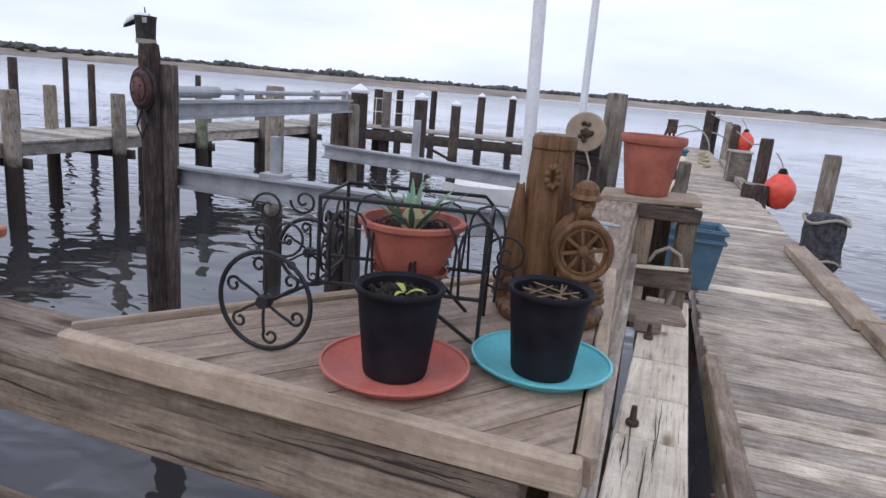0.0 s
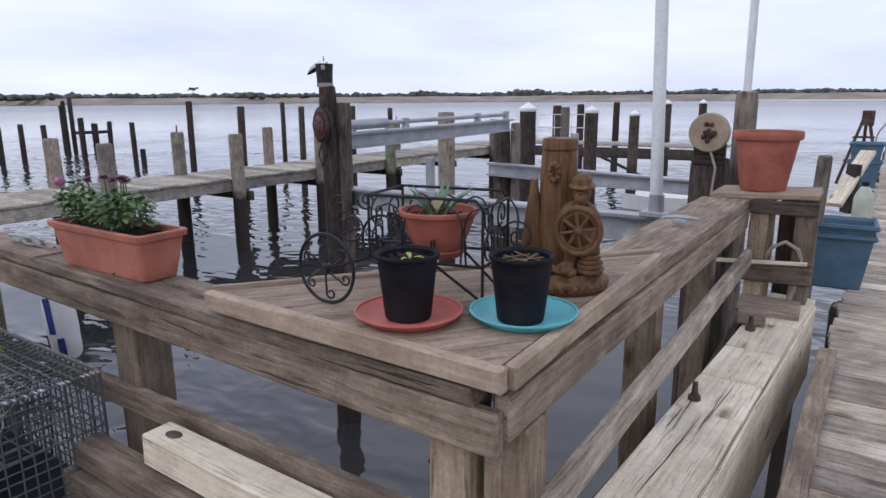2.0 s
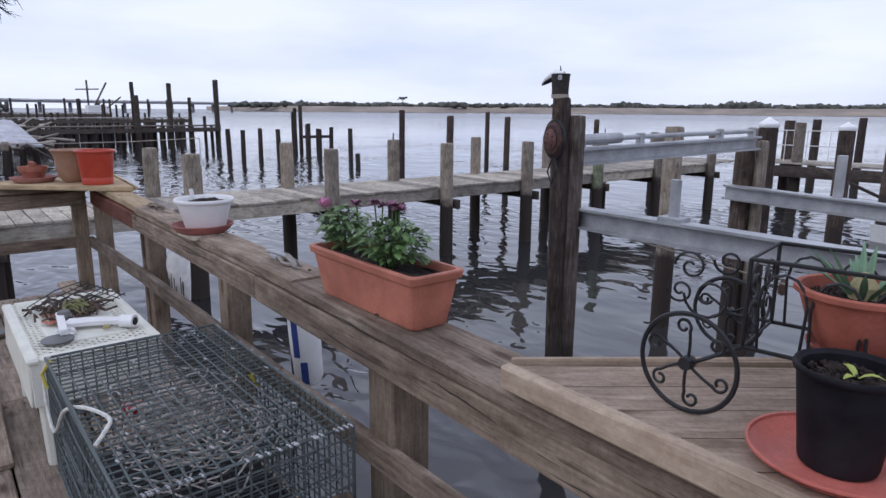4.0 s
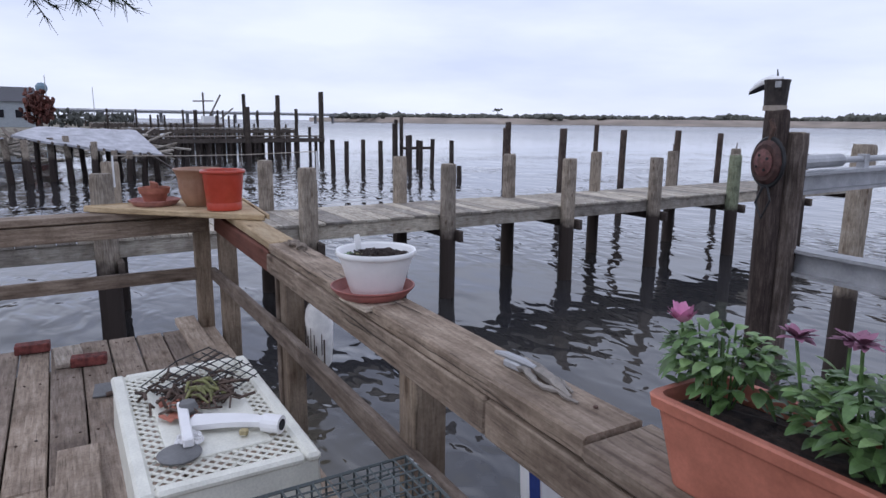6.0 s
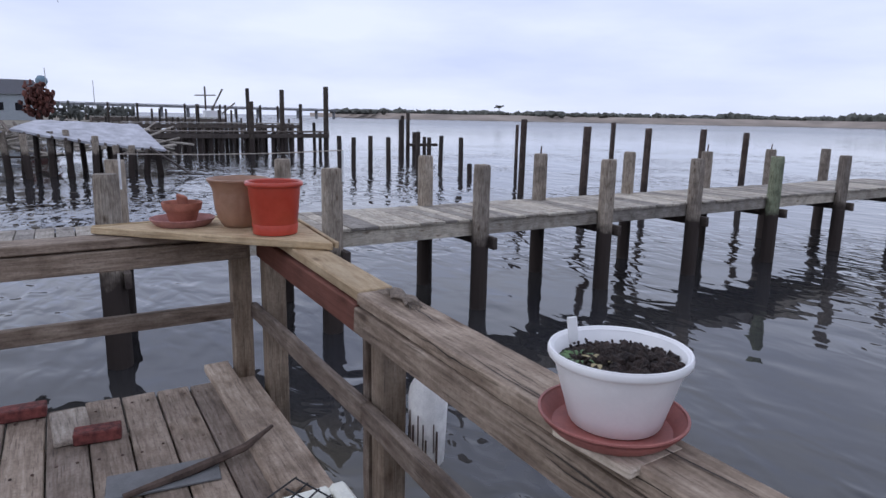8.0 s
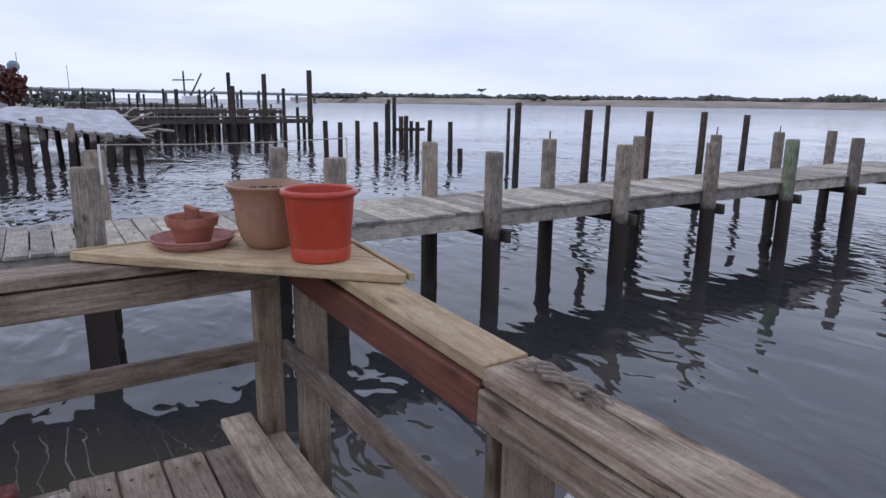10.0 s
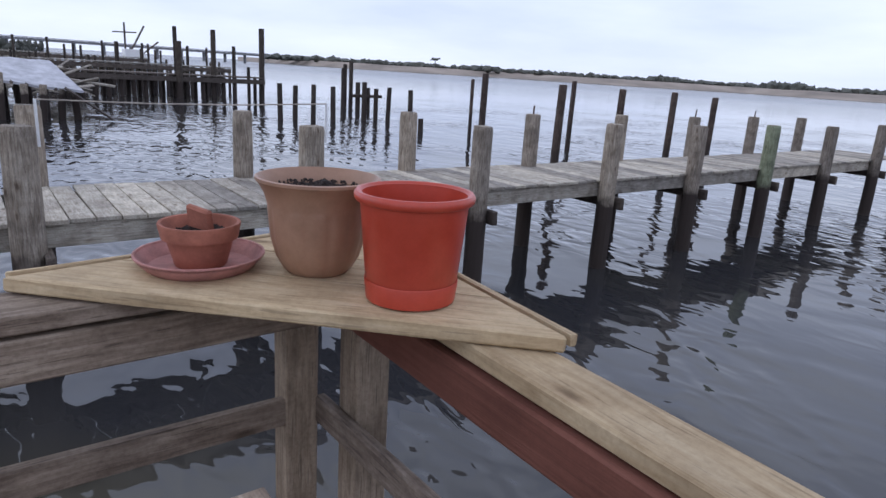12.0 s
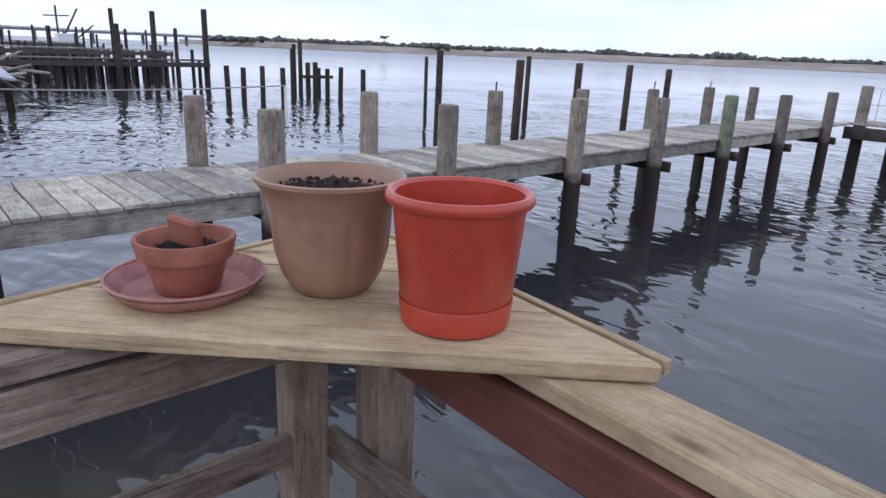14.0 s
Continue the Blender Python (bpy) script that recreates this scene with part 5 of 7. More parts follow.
def flower_cart():
    """Wrought-iron tricycle planter with scrolls and a bowl."""
    c = thing("flower_cart", "black wrought-iron cart planter with scrolled wheels", "plant stand", pose(-0.42, 1.257, TABLE_Z, 0, 0, 10.5))
    r = 0.0042
    zt, zb = 0.27, 0.10
    x0, x1, y0, y1 = -0.165, 0.16, -0.10, 0.10
    top = [(x0, y0, zt), (x1 - 0.02, y0, zt), (x1, y0, zt - 0.02), (x1, y1, zt - 0.02), (x1 - 0.02, y1, zt), (x0, y1, zt)]
    part("top_rail", tube(top, r, 6, True), M["iron"], c)
    part("bottom_rail", tube([(x0, y0, zb), (x1, y0, zb), (x1, y1, zb), (x0, y1, zb)], r, 6, True), M["iron"], c)
    for x, y in ((x0, y0), (x0, y1)):
        part("upright", tube([(x, y, zb), (x, y, zt)], r, 6), M["iron"], c)
    for y in (y0, y1):
        part("leg", tube([(x1, y, zt - 0.02), (x1, y, 0.0)], r, 6), M["iron"], c)
    part("prop", tube([(0.02, y0, zb), (0.149, -0.073, 0.0)], r, 6), M["iron"], c)
    part("prop", tube([(0.02, y1, zb), (0.12, y1 + 0.01, 0.0)], r, 6), M["iron"], c)
    # arches along both long sides
    for y in (y0, y1):
        for k in range(4):
            cx = x0 + 0.06 + 0.085 * k
            pts = [(cx - 0.035, y, zb)] + [(cx + 0.04 * math.cos(radians(a)), y, zt - 0.075 + 0.055 * math.sin(radians(a))) for a in range(180, -1, -30)] + [(cx + 0.035, y, zb)]
            part("arch", tube(pts, 0.003, 5), M["iron"], c)

    def spiral(cx, cz, r0, turns, a0, sgn, n=22):
        return [(cx + r0 * (1 - 0.82 * i / n) * math.cos(a0 + sgn * turns * 6.283 * i / n), cz + r0 * (1 - 0.82 * i / n) * math.sin(a0 + sgn * turns * 6.283 * i / n)) for i in range(n + 1)]

    # scrolls on the ends
    for x in (x0, x1):
        for y, cz, sg in ((-0.05, 0.215, 1), (0.05, 0.215, -1), (-0.05, 0.15, -1), (0.05, 0.15, 1)):
            part("scroll", tube([(x, a + 0, b) for a, b in spiral(y, cz, 0.042, 1.3, 1.57 * sg, sg)], 0.003, 5), M["iron"], c)
    # scrolls reaching to the wheels
    for k, (cx, cz, sg, rr) in enumerate(((-0.25, 0.17, 1, 0.05), (-0.30, 0.22, -1, 0.035), (-0.235, 0.235, 1, 0.03), (-0.34, 0.15, 1, 0.03), (0.2, 0.15, -1, 0.05), (0.19, 0.1, 1, 0.04))):
        part("scroll", tube([(a, -0.05 + 0.03 * k, b) for a, b in spiral(cx, cz, rr, 1.4, 3.14, sg)], 0.003, 5), M["iron"], c)
    part("axle", tube([(-0.219, -0.228, 0.09), (x0, y0, zb)], r, 6), M["iron"], c)
    part("axle", tube([(-0.27, y1 + 0.05, 0.084), (x0, y1, zb)], r, 6), M["iron"], c)
    for wx, wy, wr in ((-0.219, -0.231, 0.09), (-0.27, y1 + 0.06, 0.08)):
        w = part("wheel", tube(ring_pts((0, 0, 0), wr, 36), 0.0048, 6, True), M["iron"], c, at=pose(wx, wy, wr + 0.004, 0, 0, -8))
        part("hub", lathe([(0, -0.012), (0.012, -0.012), (0.014, 0), (0.012, 0.012), (0, 0.012)], 10, pose(0, 0, 0, 90, 0, 0)), M["iron"], w)
        for k in range(6):
            a = radians(60 * k + 20)
            pts = [(wr * t * math.cos(a + 0.25 * t), 0, wr * t * math.sin(a + 0.25 * t)) for t in (0.06, 0.25, 0.45, 0.62)]
            cx, cz = wr * 0.74 * math.cos(a + 0.36), wr * 0.74 * math.sin(a + 0.36)
            for i in range(15):
                u = i / 14
                rad = wr * 0.17 * (1 - 0.6 * u)
                g = a - 1.9 + 6.6 * u
                pts.append((cx + rad * math.cos(g), 0, cz + rad * math.sin(g)))
            part("spoke", tube(pts, 0.003, 5), M["iron"], w)
    # bowl
    b = thing("bowl_planter", "terracotta bowl planter with a spiky aloe", "flower pot", pose(-0.412, 1.235, TABLE_Z + 0.122, 0, 0, 20) @ Matrix.Diagonal((0.80, 0.80, 0.75, 1)))
    prof = [(0, 0), (0.075, 0), (0.08, 0.01), (0.085, 0.018), (0.105, 0.06), (0.122, 0.115), (0.128, 0.125), (0.136, 0.13), (0.137, 0.142), (0.130, 0.146), (0.122, 0.144), (0.118, 0.11), (0.08, 0.03), (0, 0.03)]
    part("shell", lathe(prof, 40), M["terracotta"], b, smooth=True)
    part("soil", soil_disc(0.114, 0.112, 5), M["soil"], b)
    rng = random.Random(14)
    bm = bmesh.new()
    for i in range(17):
        a = rng.uniform(0, 6.3)
        leaf_blade(bm, (0.02 * math.cos(a), 0.02 * math.sin(a), 0.115), (math.cos(a) * 0.8, math.sin(a) * 0.8, rng.uniform(0.6, 1.6)), rng.uniform(0.11, 0.19), 0.016, rng.uniform(0.05, 0.35), fold=0.5)
    part("leaves", bm, M["aloe"], b, "pale green spiky aloe leaves")
    part("core", lathe([(0, 0.11), (0.028, 0.12), (0.03, 0.15), (0.012, 0.18), (0, 0.185)], 10), M["straw"], b)
    saucer("terracotta saucer under the bowl planter", pose(-0.412, 1.235, TABLE_Z + 0.104), 0.08, "terracotta", 0.018)


flower_cart()


def sailor_statue():
    """Carved pilings with a helmsman at a ship's wheel, all one mesh."""
    bm = bmesh.new()
    rng = random.Random(77)

    def blob(c, s, rot=(0, 0, 0)):
        bmesh.ops.create_icosphere(bm, subdivisions=2, radius=1.0, matrix=pose(*c, *rot) @ Matrix.Diagonal((*s, 1)))

    add_lathe(bm, [(0, 0), (0.125, 0), (0.132, 0.012), (0.13, 0.03), (0.115, 0.04), (0.11, 0.055), (0, 0.06)], 32)
    for i in range(34):
        a = i * 0.185
        blob((0.122 * math.cos(a), 0.122 * math.sin(a), 0.022), (0.014, 0.014, 0.012))
    # tall piling with bark grooves
    for (cx, cy, r0, r1, z1, sides) in ((-0.03, 0.035, 0.070, 0.048, 0.415, 20), (-0.10, 0.015, 0.046, 0.010, 0.30, 14), (0.05, 0.06, 0.05, 0.03, 0.22, 14)):
        rings = []
        for k in range(9):
            t = k / 8
            z = 0.03 + (z1 - 0.03) * t
            rr = r0 + (r1 - r0) * t
            rings.append([bm.verts.new((cx + rr * (1 + 0.07 * math.sin(i * 2.3 + k * 0.5) + rng.uniform(-0.03, 0.03)) * math.cos(2 * math.pi * i / sides), cy + rr * (1 + 0.07 * math.sin(i * 2.3 + k * 0.5)) * math.sin(2 * math.pi * i / sides), z + 0.008 * math.sin(i))) for i in range(sides)])
        for a, b in zip(rings, rings[1:]):
            for i in range(sides):
                bm.faces.new((a[i], a[(i + 1) % sides], b[(i + 1) % sides], b[i]))
        bm.faces.new(rings[-1])
    add_lathe(bm, [(0.05, 0.385), (0.054, 0.39), (0.054, 0.41), (0.05, 0.42), (0.03, 0.422), (0, 0.42)], 20, pose(-0.03, 0.035, 0))
    # carved knot high on the piling
    for a in range(0, 360, 40):
        blob((-0.03 + 0.012 * math.cos(radians(a)), -0.035, 0.33 + 0.022 * math.sin(radians(a))), (0.008, 0.01, 0.01))
    # figure
    blob((0.045, -0.02, 0.20), (0.048, 0.042, 0.062))
    blob((0.048, -0.02, 0.145), (0.05, 0.045, 0.05))
    blob((0.01, -0.035, 0.215), (0.022, 0.022, 0.045), (0, 30, 0))
    blob((0.0, -0.055, 0.175), (0.018, 0.03, 0.018))
    blob((0.085, -0.035, 0.215), (0.02, 0.022, 0.04), (0, -25, 0))
    blob((0.052, -0.03, 0.278), (0.026, 0.028, 0.032))
    blob((0.052, -0.05, 0.262), (0.018, 0.018, 0.022))
    blob((0.052, -0.06, 0.278), (0.006, 0.008, 0.007))
    add_lathe(bm, [(0, 0), (0.036, 0.0), (0.04, 0.004), (0.03, 0.012), (0.027, 0.026), (0.015, 0.036), (0, 0.038)], 16, pose(0.052, -0.032, 0.292, 8, 0, 0))
    for x in (0.03, 0.07):
        add_tube(bm, [(x, -0.03, 0.12), (x, -0.045, 0.06)], [0.024, 0.02], 8)
    # ship's wheel
    wc = (0.055, -0.088, 0.180)
    add_tube(bm, ring_pts(wc, 0.062, 32), 0.009, 8, True)
    add_tube(bm, ring_pts(wc, 0.05, 32), 0.004, 6, True)
    blob(wc, (0.015, 0.014, 0.015))
    for k in range(8):
        a = radians(45 * k + 10)
        add_tube(bm, [wc, (wc[0] + 0.066 * math.cos(a), wc[1], wc[2] + 0.066 * math.sin(a))], [0.004, 0.0055], 6)
    # rope coils and stones round the foot
    for i in range(4):
        add_tube(bm, ring_pts((0.085, -0.055, 0.066 + 0.013 * i), 0.034 - 0.003 * i, 16, "xy"), 0.007, 6, True)
    for i in range(22):
        a = rng.uniform(0, 6.3)
        blob((0.10 * math.cos(a), 0.10 * math.sin(a), 0.055 + rng.uniform(0, 0.025)), (rng.uniform(0.012, 0.028), rng.uniform(0.012, 0.026), rng.uniform(0.01, 0.02)), (0, 0, rng.uniform(0, 180)))
    add_tube(bm, [(-0.06, -0.06, 0.06), (-0.03, -0.085, 0.07), (0.02, -0.1, 0.066)], 0.012, 7)
    bmesh.ops.recalc_face_normals(bm, faces=bm.faces)
    ob = new("sailor_statue", mesh_of(bm, "sailor_statue", M["statue"], True))
    ob.matrix_basis = pose(-0.15, 1.475, TABLE_Z, 0, 0, 12) @ Matrix.Diagonal((0.93, 0.93, 0.975, 1))
    tagged(ob, "brown carved statue of a sailor at a ship's wheel", "statue")


sailor_statue()


def planter_box():
    b = thing("planter_box", "long terracotta plastic planter box with leafy chrysanthemums", "planter", pose(-1.62, 1.01, 0.915, 0, 0, 0.5))
    L, W, H = 0.50, 0.145, 0.160

    def ring(bm, l, w, z, r=0.02):
        pts = []
        for sx, sy, a0 in ((1, 1, 0), (-1, 1, 90), (-1, -1, 180), (1, -1, 270)):
            for k in range(4):
                a = radians(a0 + 30 * k)
                pts.append(bm.verts.new((sx * (l / 2 - r) + r * math.cos(a), sy * (w / 2 - r) + r * math.sin(a), z)))
        return pts

    bm = bmesh.new()
    prof = [(L, W - 0.02, 0.0), (L + 0.004, W - 0.016, 0.006), (L + 0.05, W + 0.02, H - 0.03), (L + 0.055, W + 0.024, H - 0.025), (L + 0.07, W + 0.04, H - 0.022), (L + 0.075, W + 0.045, H - 0.004), (L + 0.07, W + 0.04, H), (L + 0.045, W + 0.015, H), (L + 0.04, W + 0.01, H - 0.01), (L + 0.0, W - 0.03, 0.03)]
    rings = [ring(bm, *p) for p in prof]
    n = len(rings[0])
    for a, c in zip(rings, rings[1:]):
        for i in range(n):
            bm.faces.new((a[i], a[(i + 1) % n], c[(i + 1) % n], c[i]))
    bm.faces.new(rings[0][::-1])
    bm.faces.new(rings[-1])
    bmesh.ops.recalc_face_normals(bm, faces=bm.faces)
    part("box", bm, M["planter"], b)
    bm = bmesh.new()
    rng = random.Random(15)
    add_box(bm, (L + 0.02, W - 0.01, 0.03), pose(0, 0, H - 0.04), 0.01)
    bmesh.ops.subdivide_edges(bm, edges=bm.edges[:], cuts=4, use_grid_fill=True)
    for v in bm.verts:
        if v.co.z > H - 0.03:
            v.co.z += rng.uniform(-0.008, 0.012)
    part("soil", bm, M["soil"], b)
    # two clumps of chrysanthemum
    for cx, size, k, tall in ((-0.215, 0.095, 210, 0.135), (0.05, 0.14, 330, 0.13)):
        p = part("plant", tube([(cx, 0, H - 0.03), (cx + 0.01, 0, H + 0.05)], 0.006, 5), M["leaf"], b)
        bm = bmesh.new()
        for i in range(16):
            a, u = rng.uniform(0, 6.3), rng.random()
            add_tube(bm, [(cx + 0.02 * math.cos(a), 0.015 * math.sin(a), H - 0.03), (cx + size * u * math.cos(a), size * 0.5 * u * math.sin(a), H + tall * rng.uniform(0.4, 0.9))], 0.002, 4)
        tagged(part("stem", bm, M["leaf"], p), kind="stuff")
        bm = bmesh.new()
        for i in range(k):
            a, u = rng.uniform(0, 6.3), math.sqrt(rng.random())
            z = H + tall * rng.uniform(0.05, 1.0) * (1 - 0.35 * u)
            leaf_blade(bm, (cx + size * u * math.cos(a), size * 0.55 * u * math.sin(a), z), (math.cos(a) + rng.uniform(-0.7, 0.7), math.sin(a) + rng.uniform(-0.7, 0.7), rng.uniform(-0.3, 0.8)), rng.uniform(0.02, 0.042), rng.uniform(0.013, 0.024), rng.uniform(0.1, 0.7))
        part("leaves", bm, M["leaf"], p)
        bm = bmesh.new()
        for i in range(k // 3):
            a, u = rng.uniform(0, 6.3), math.sqrt(rng.random())
            z = H + tall * rng.uniform(0.3, 1.05) * (1 - 0.35 * u)
            leaf_blade(bm, (cx + size * u * math.cos(a), size * 0.6 * u * math.sin(a), z), (math.cos(a) + rng.uniform(-0.7, 0.7), math.sin(a) + rng.uniform(-0.7, 0.7), rng.uniform(0.0, 0.9)), rng.uniform(0.02, 0.04), rng.uniform(0.014, 0.024), rng.uniform(0.1, 0.6))
        part("young_leaves", bm, M["leaf_pale"], p, "paler young leaves")
        blooms = [(cx - 0.12 + 0.036 * i + rng.uniform(-0.01, 0.01), rng.uniform(-0.04, 0.04), H + tall + rng.uniform(-0.005, 0.03), 0.03, "mauve") for i in range(6)] if cx > 0 else [(cx - 0.06, -0.03, H + 0.115, 0.028, "pink")]
        for fx, fy, fz, fr, mat in blooms:
            bm = bmesh.new()
            for q in range(30):
                a = rng.uniform(0, 6.3)
                leaf_blade(bm, (fx, fy, fz), (math.cos(a), math.sin(a), rng.uniform(0.3, 1.5) if mat == "pink" else rng.uniform(0.0, 1.1)), fr * rng.uniform(0.75, 1.1), 0.013 if mat == "mauve" else 0.022, 0.15 if mat == "mauve" else -0.35)
            part("flower", bm, M[mat], p, "pink flower" if mat == "pink" else "faded mauve flower")
            part("flower_stalk", tube([(fx * 0.9 + cx * 0.1, fy * 0.6, H + 0.04), (fx, fy, fz)], 0.0025, 5), M["leaf"], p)


planter_box()

# white pot on its saucer
saucer("faded red plastic saucer under the white pot", pose(-3.255, 1.02, 0.905), 0.15, "saucer", 0.034)
wt = thing("shim_board", "thin grey wood shim on the rail cap", "board", pose(-3.22, 1.0, 0.888, 0, 0, 4))
part("slat", box((0.2, 0.16, 0.018), pose(0, 0, 0.006)), M["pier"], wt)
wp = pot("white_pot", "white plastic pot with dark soil and small green sprouts", pose(-3.267, 1.04, 0.914), 0.095, 0.138, 0.155, "white", 0.125, 9, rim=0.006, rim_h=0.020)
bm = bmesh.new()
rng = random.Random(18)
for i in range(34):
    a = rng.uniform(0, 6.3)
    leaf_blade(bm, (-0.045 + 0.014 * math.cos(a), -0.068 + 0.014 * math.sin(a), 0.128), (math.cos(a), math.sin(a), 0.8), rng.uniform(0.022, 0.042), 0.007, 0.5)
tagged(part("sprouts", bm, M["leaf"], wp), kind="stuff")
bm = bmesh.new()
for i in range(7):
    a = rng.uniform(0, 6.3)
    leaf_blade(bm, (0.0 + 0.018 * math.cos(a), -0.055 + 0.018 * math.sin(a), 0.136), (math.cos(a), math.sin(a), 0.25), rng.uniform(0.018, 0.03), 0.01, 0.3)
tagged(part("dry_leaves", bm, M["straw"], wp), kind="stuff")
# heaped lumps of soil, highest away from the sprouts
bm = bmesh.new()
for i in range(90):
    a, d = rng.uniform(0, 6.3), 0.092 * math.sqrt(rng.random())
    x, y = 0.018 + d * math.cos(a), 0.022 + d * math.sin(a)
    r = rng.uniform(0.007, 0.016)
    lump = bmesh.ops.create_icosphere(bm, subdivisions=2, radius=r, matrix=pose(x, y, 0.127 + 0.016 * (1 - d / 0.092), rng.uniform(0, 90), rng.uniform(0, 90), 0))
    for v in lump["verts"]:
        v.co += Vector((rng.uniform(-1, 1), rng.uniform(-1, 1), rng.uniform(-1, 1))) * r * 0.28
tagged(part("soil_mound", bm, M["soil"], wp), kind="stuff")
part("plant_tag", box((0.022, 0.004, 0.06), pose(-0.118, -0.02, 0.16, 0, -8, 60), 0.002), M["white"], wp, "white plastic plant tag")

# pots on the corner shelf
SHELF_Z = 0.928
op = pot("orange_pot", "bright orange-red plastic pot, empty, on the pine shelf", pose(-5.577, 1.004, SHELF_Z + 0.003), 0.107, 0.131, 0.262, "orange", None, rim=0.012, rim_h=0.024, saucer_base=0.052, n=56)
tp = pot("tan_pot", "tan bell-shaped plastic pot with dark soil", pose(-5.875, 0.90, SHELF_Z) @ Matrix.Diagonal((0.94, 0.94, 0.93, 1)), 0.09, 0.16, 0.27, "tan", 0.235, 21, n=112, flutes=14,
         profile=[(0, 0), (0.082, 0), (0.09, 0.006), (0.100, 0.018), (0.118, 0.05), (0.133, 0.105), (0.1395, 0.18), (0.14, 0.19), (0.139, 0.195), (0.147, 0.225), (0.162, 0.255), (0.172, 0.266), (0.172, 0.274), (0.164, 0.276), (0.154, 0.262), (0.14, 0.235)])
saucer("dusty terracotta saucer on the pine shelf", pose(-6.03, 0.635, SHELF_Z), 0.165, "saucer_dusty", 0.036)
sp = pot("clay_pot", "small old terracotta pot holding a clay shard", pose(-6.025, 0.635, SHELF_Z + 0.008) @ Matrix.Diagonal((0.97, 0.97, 0.84, 1)), 0.066, 0.09, 0.135, "small_clay", 0.10, 23, profile=[(0, 0), (0.064, 0), (0.068, 0.005), (0.088, 0.088), (0.099, 0.09), (0.107, 0.133), (0.105, 0.138), (0.097, 0.137), (0.09, 0.12)])
sh = new("clay_shard", mesh_of(box((0.085, 0.02, 0.065), pose(0, 0, 0, 12, 6, 25), 0.006), "clay_shard", M["small_clay"]))
sh.matrix_basis = pose(-6.035, 0.64, SHELF_Z + 0.128)
tagged(sh, "broken terracotta shard in the small pot", "shard")

# terracotta pot on the timber stand
rp = pot("terracotta_pot", "terracotta coloured pot with dry stems on a stand", pose(0.03, 3.71, 0.998), 0.115, 0.163, 0.315, "terracotta", 0.28, 31, rim=0.012, rim_h=0.045)
bm = bmesh.new()
rng = random.Random(19)
for i in range(22):
    a = rng.uniform(0, 6.3)
    leaf_blade(bm, (0.05 * math.cos(a), 0.05 * math.sin(a), 0.29), (math.cos(a), math.sin(a), rng.uniform(0.1, 0.8)), rng.uniform(0.05, 0.12), 0.012, 0.6)
part("dry_stems", bm, M["twig"], rp)


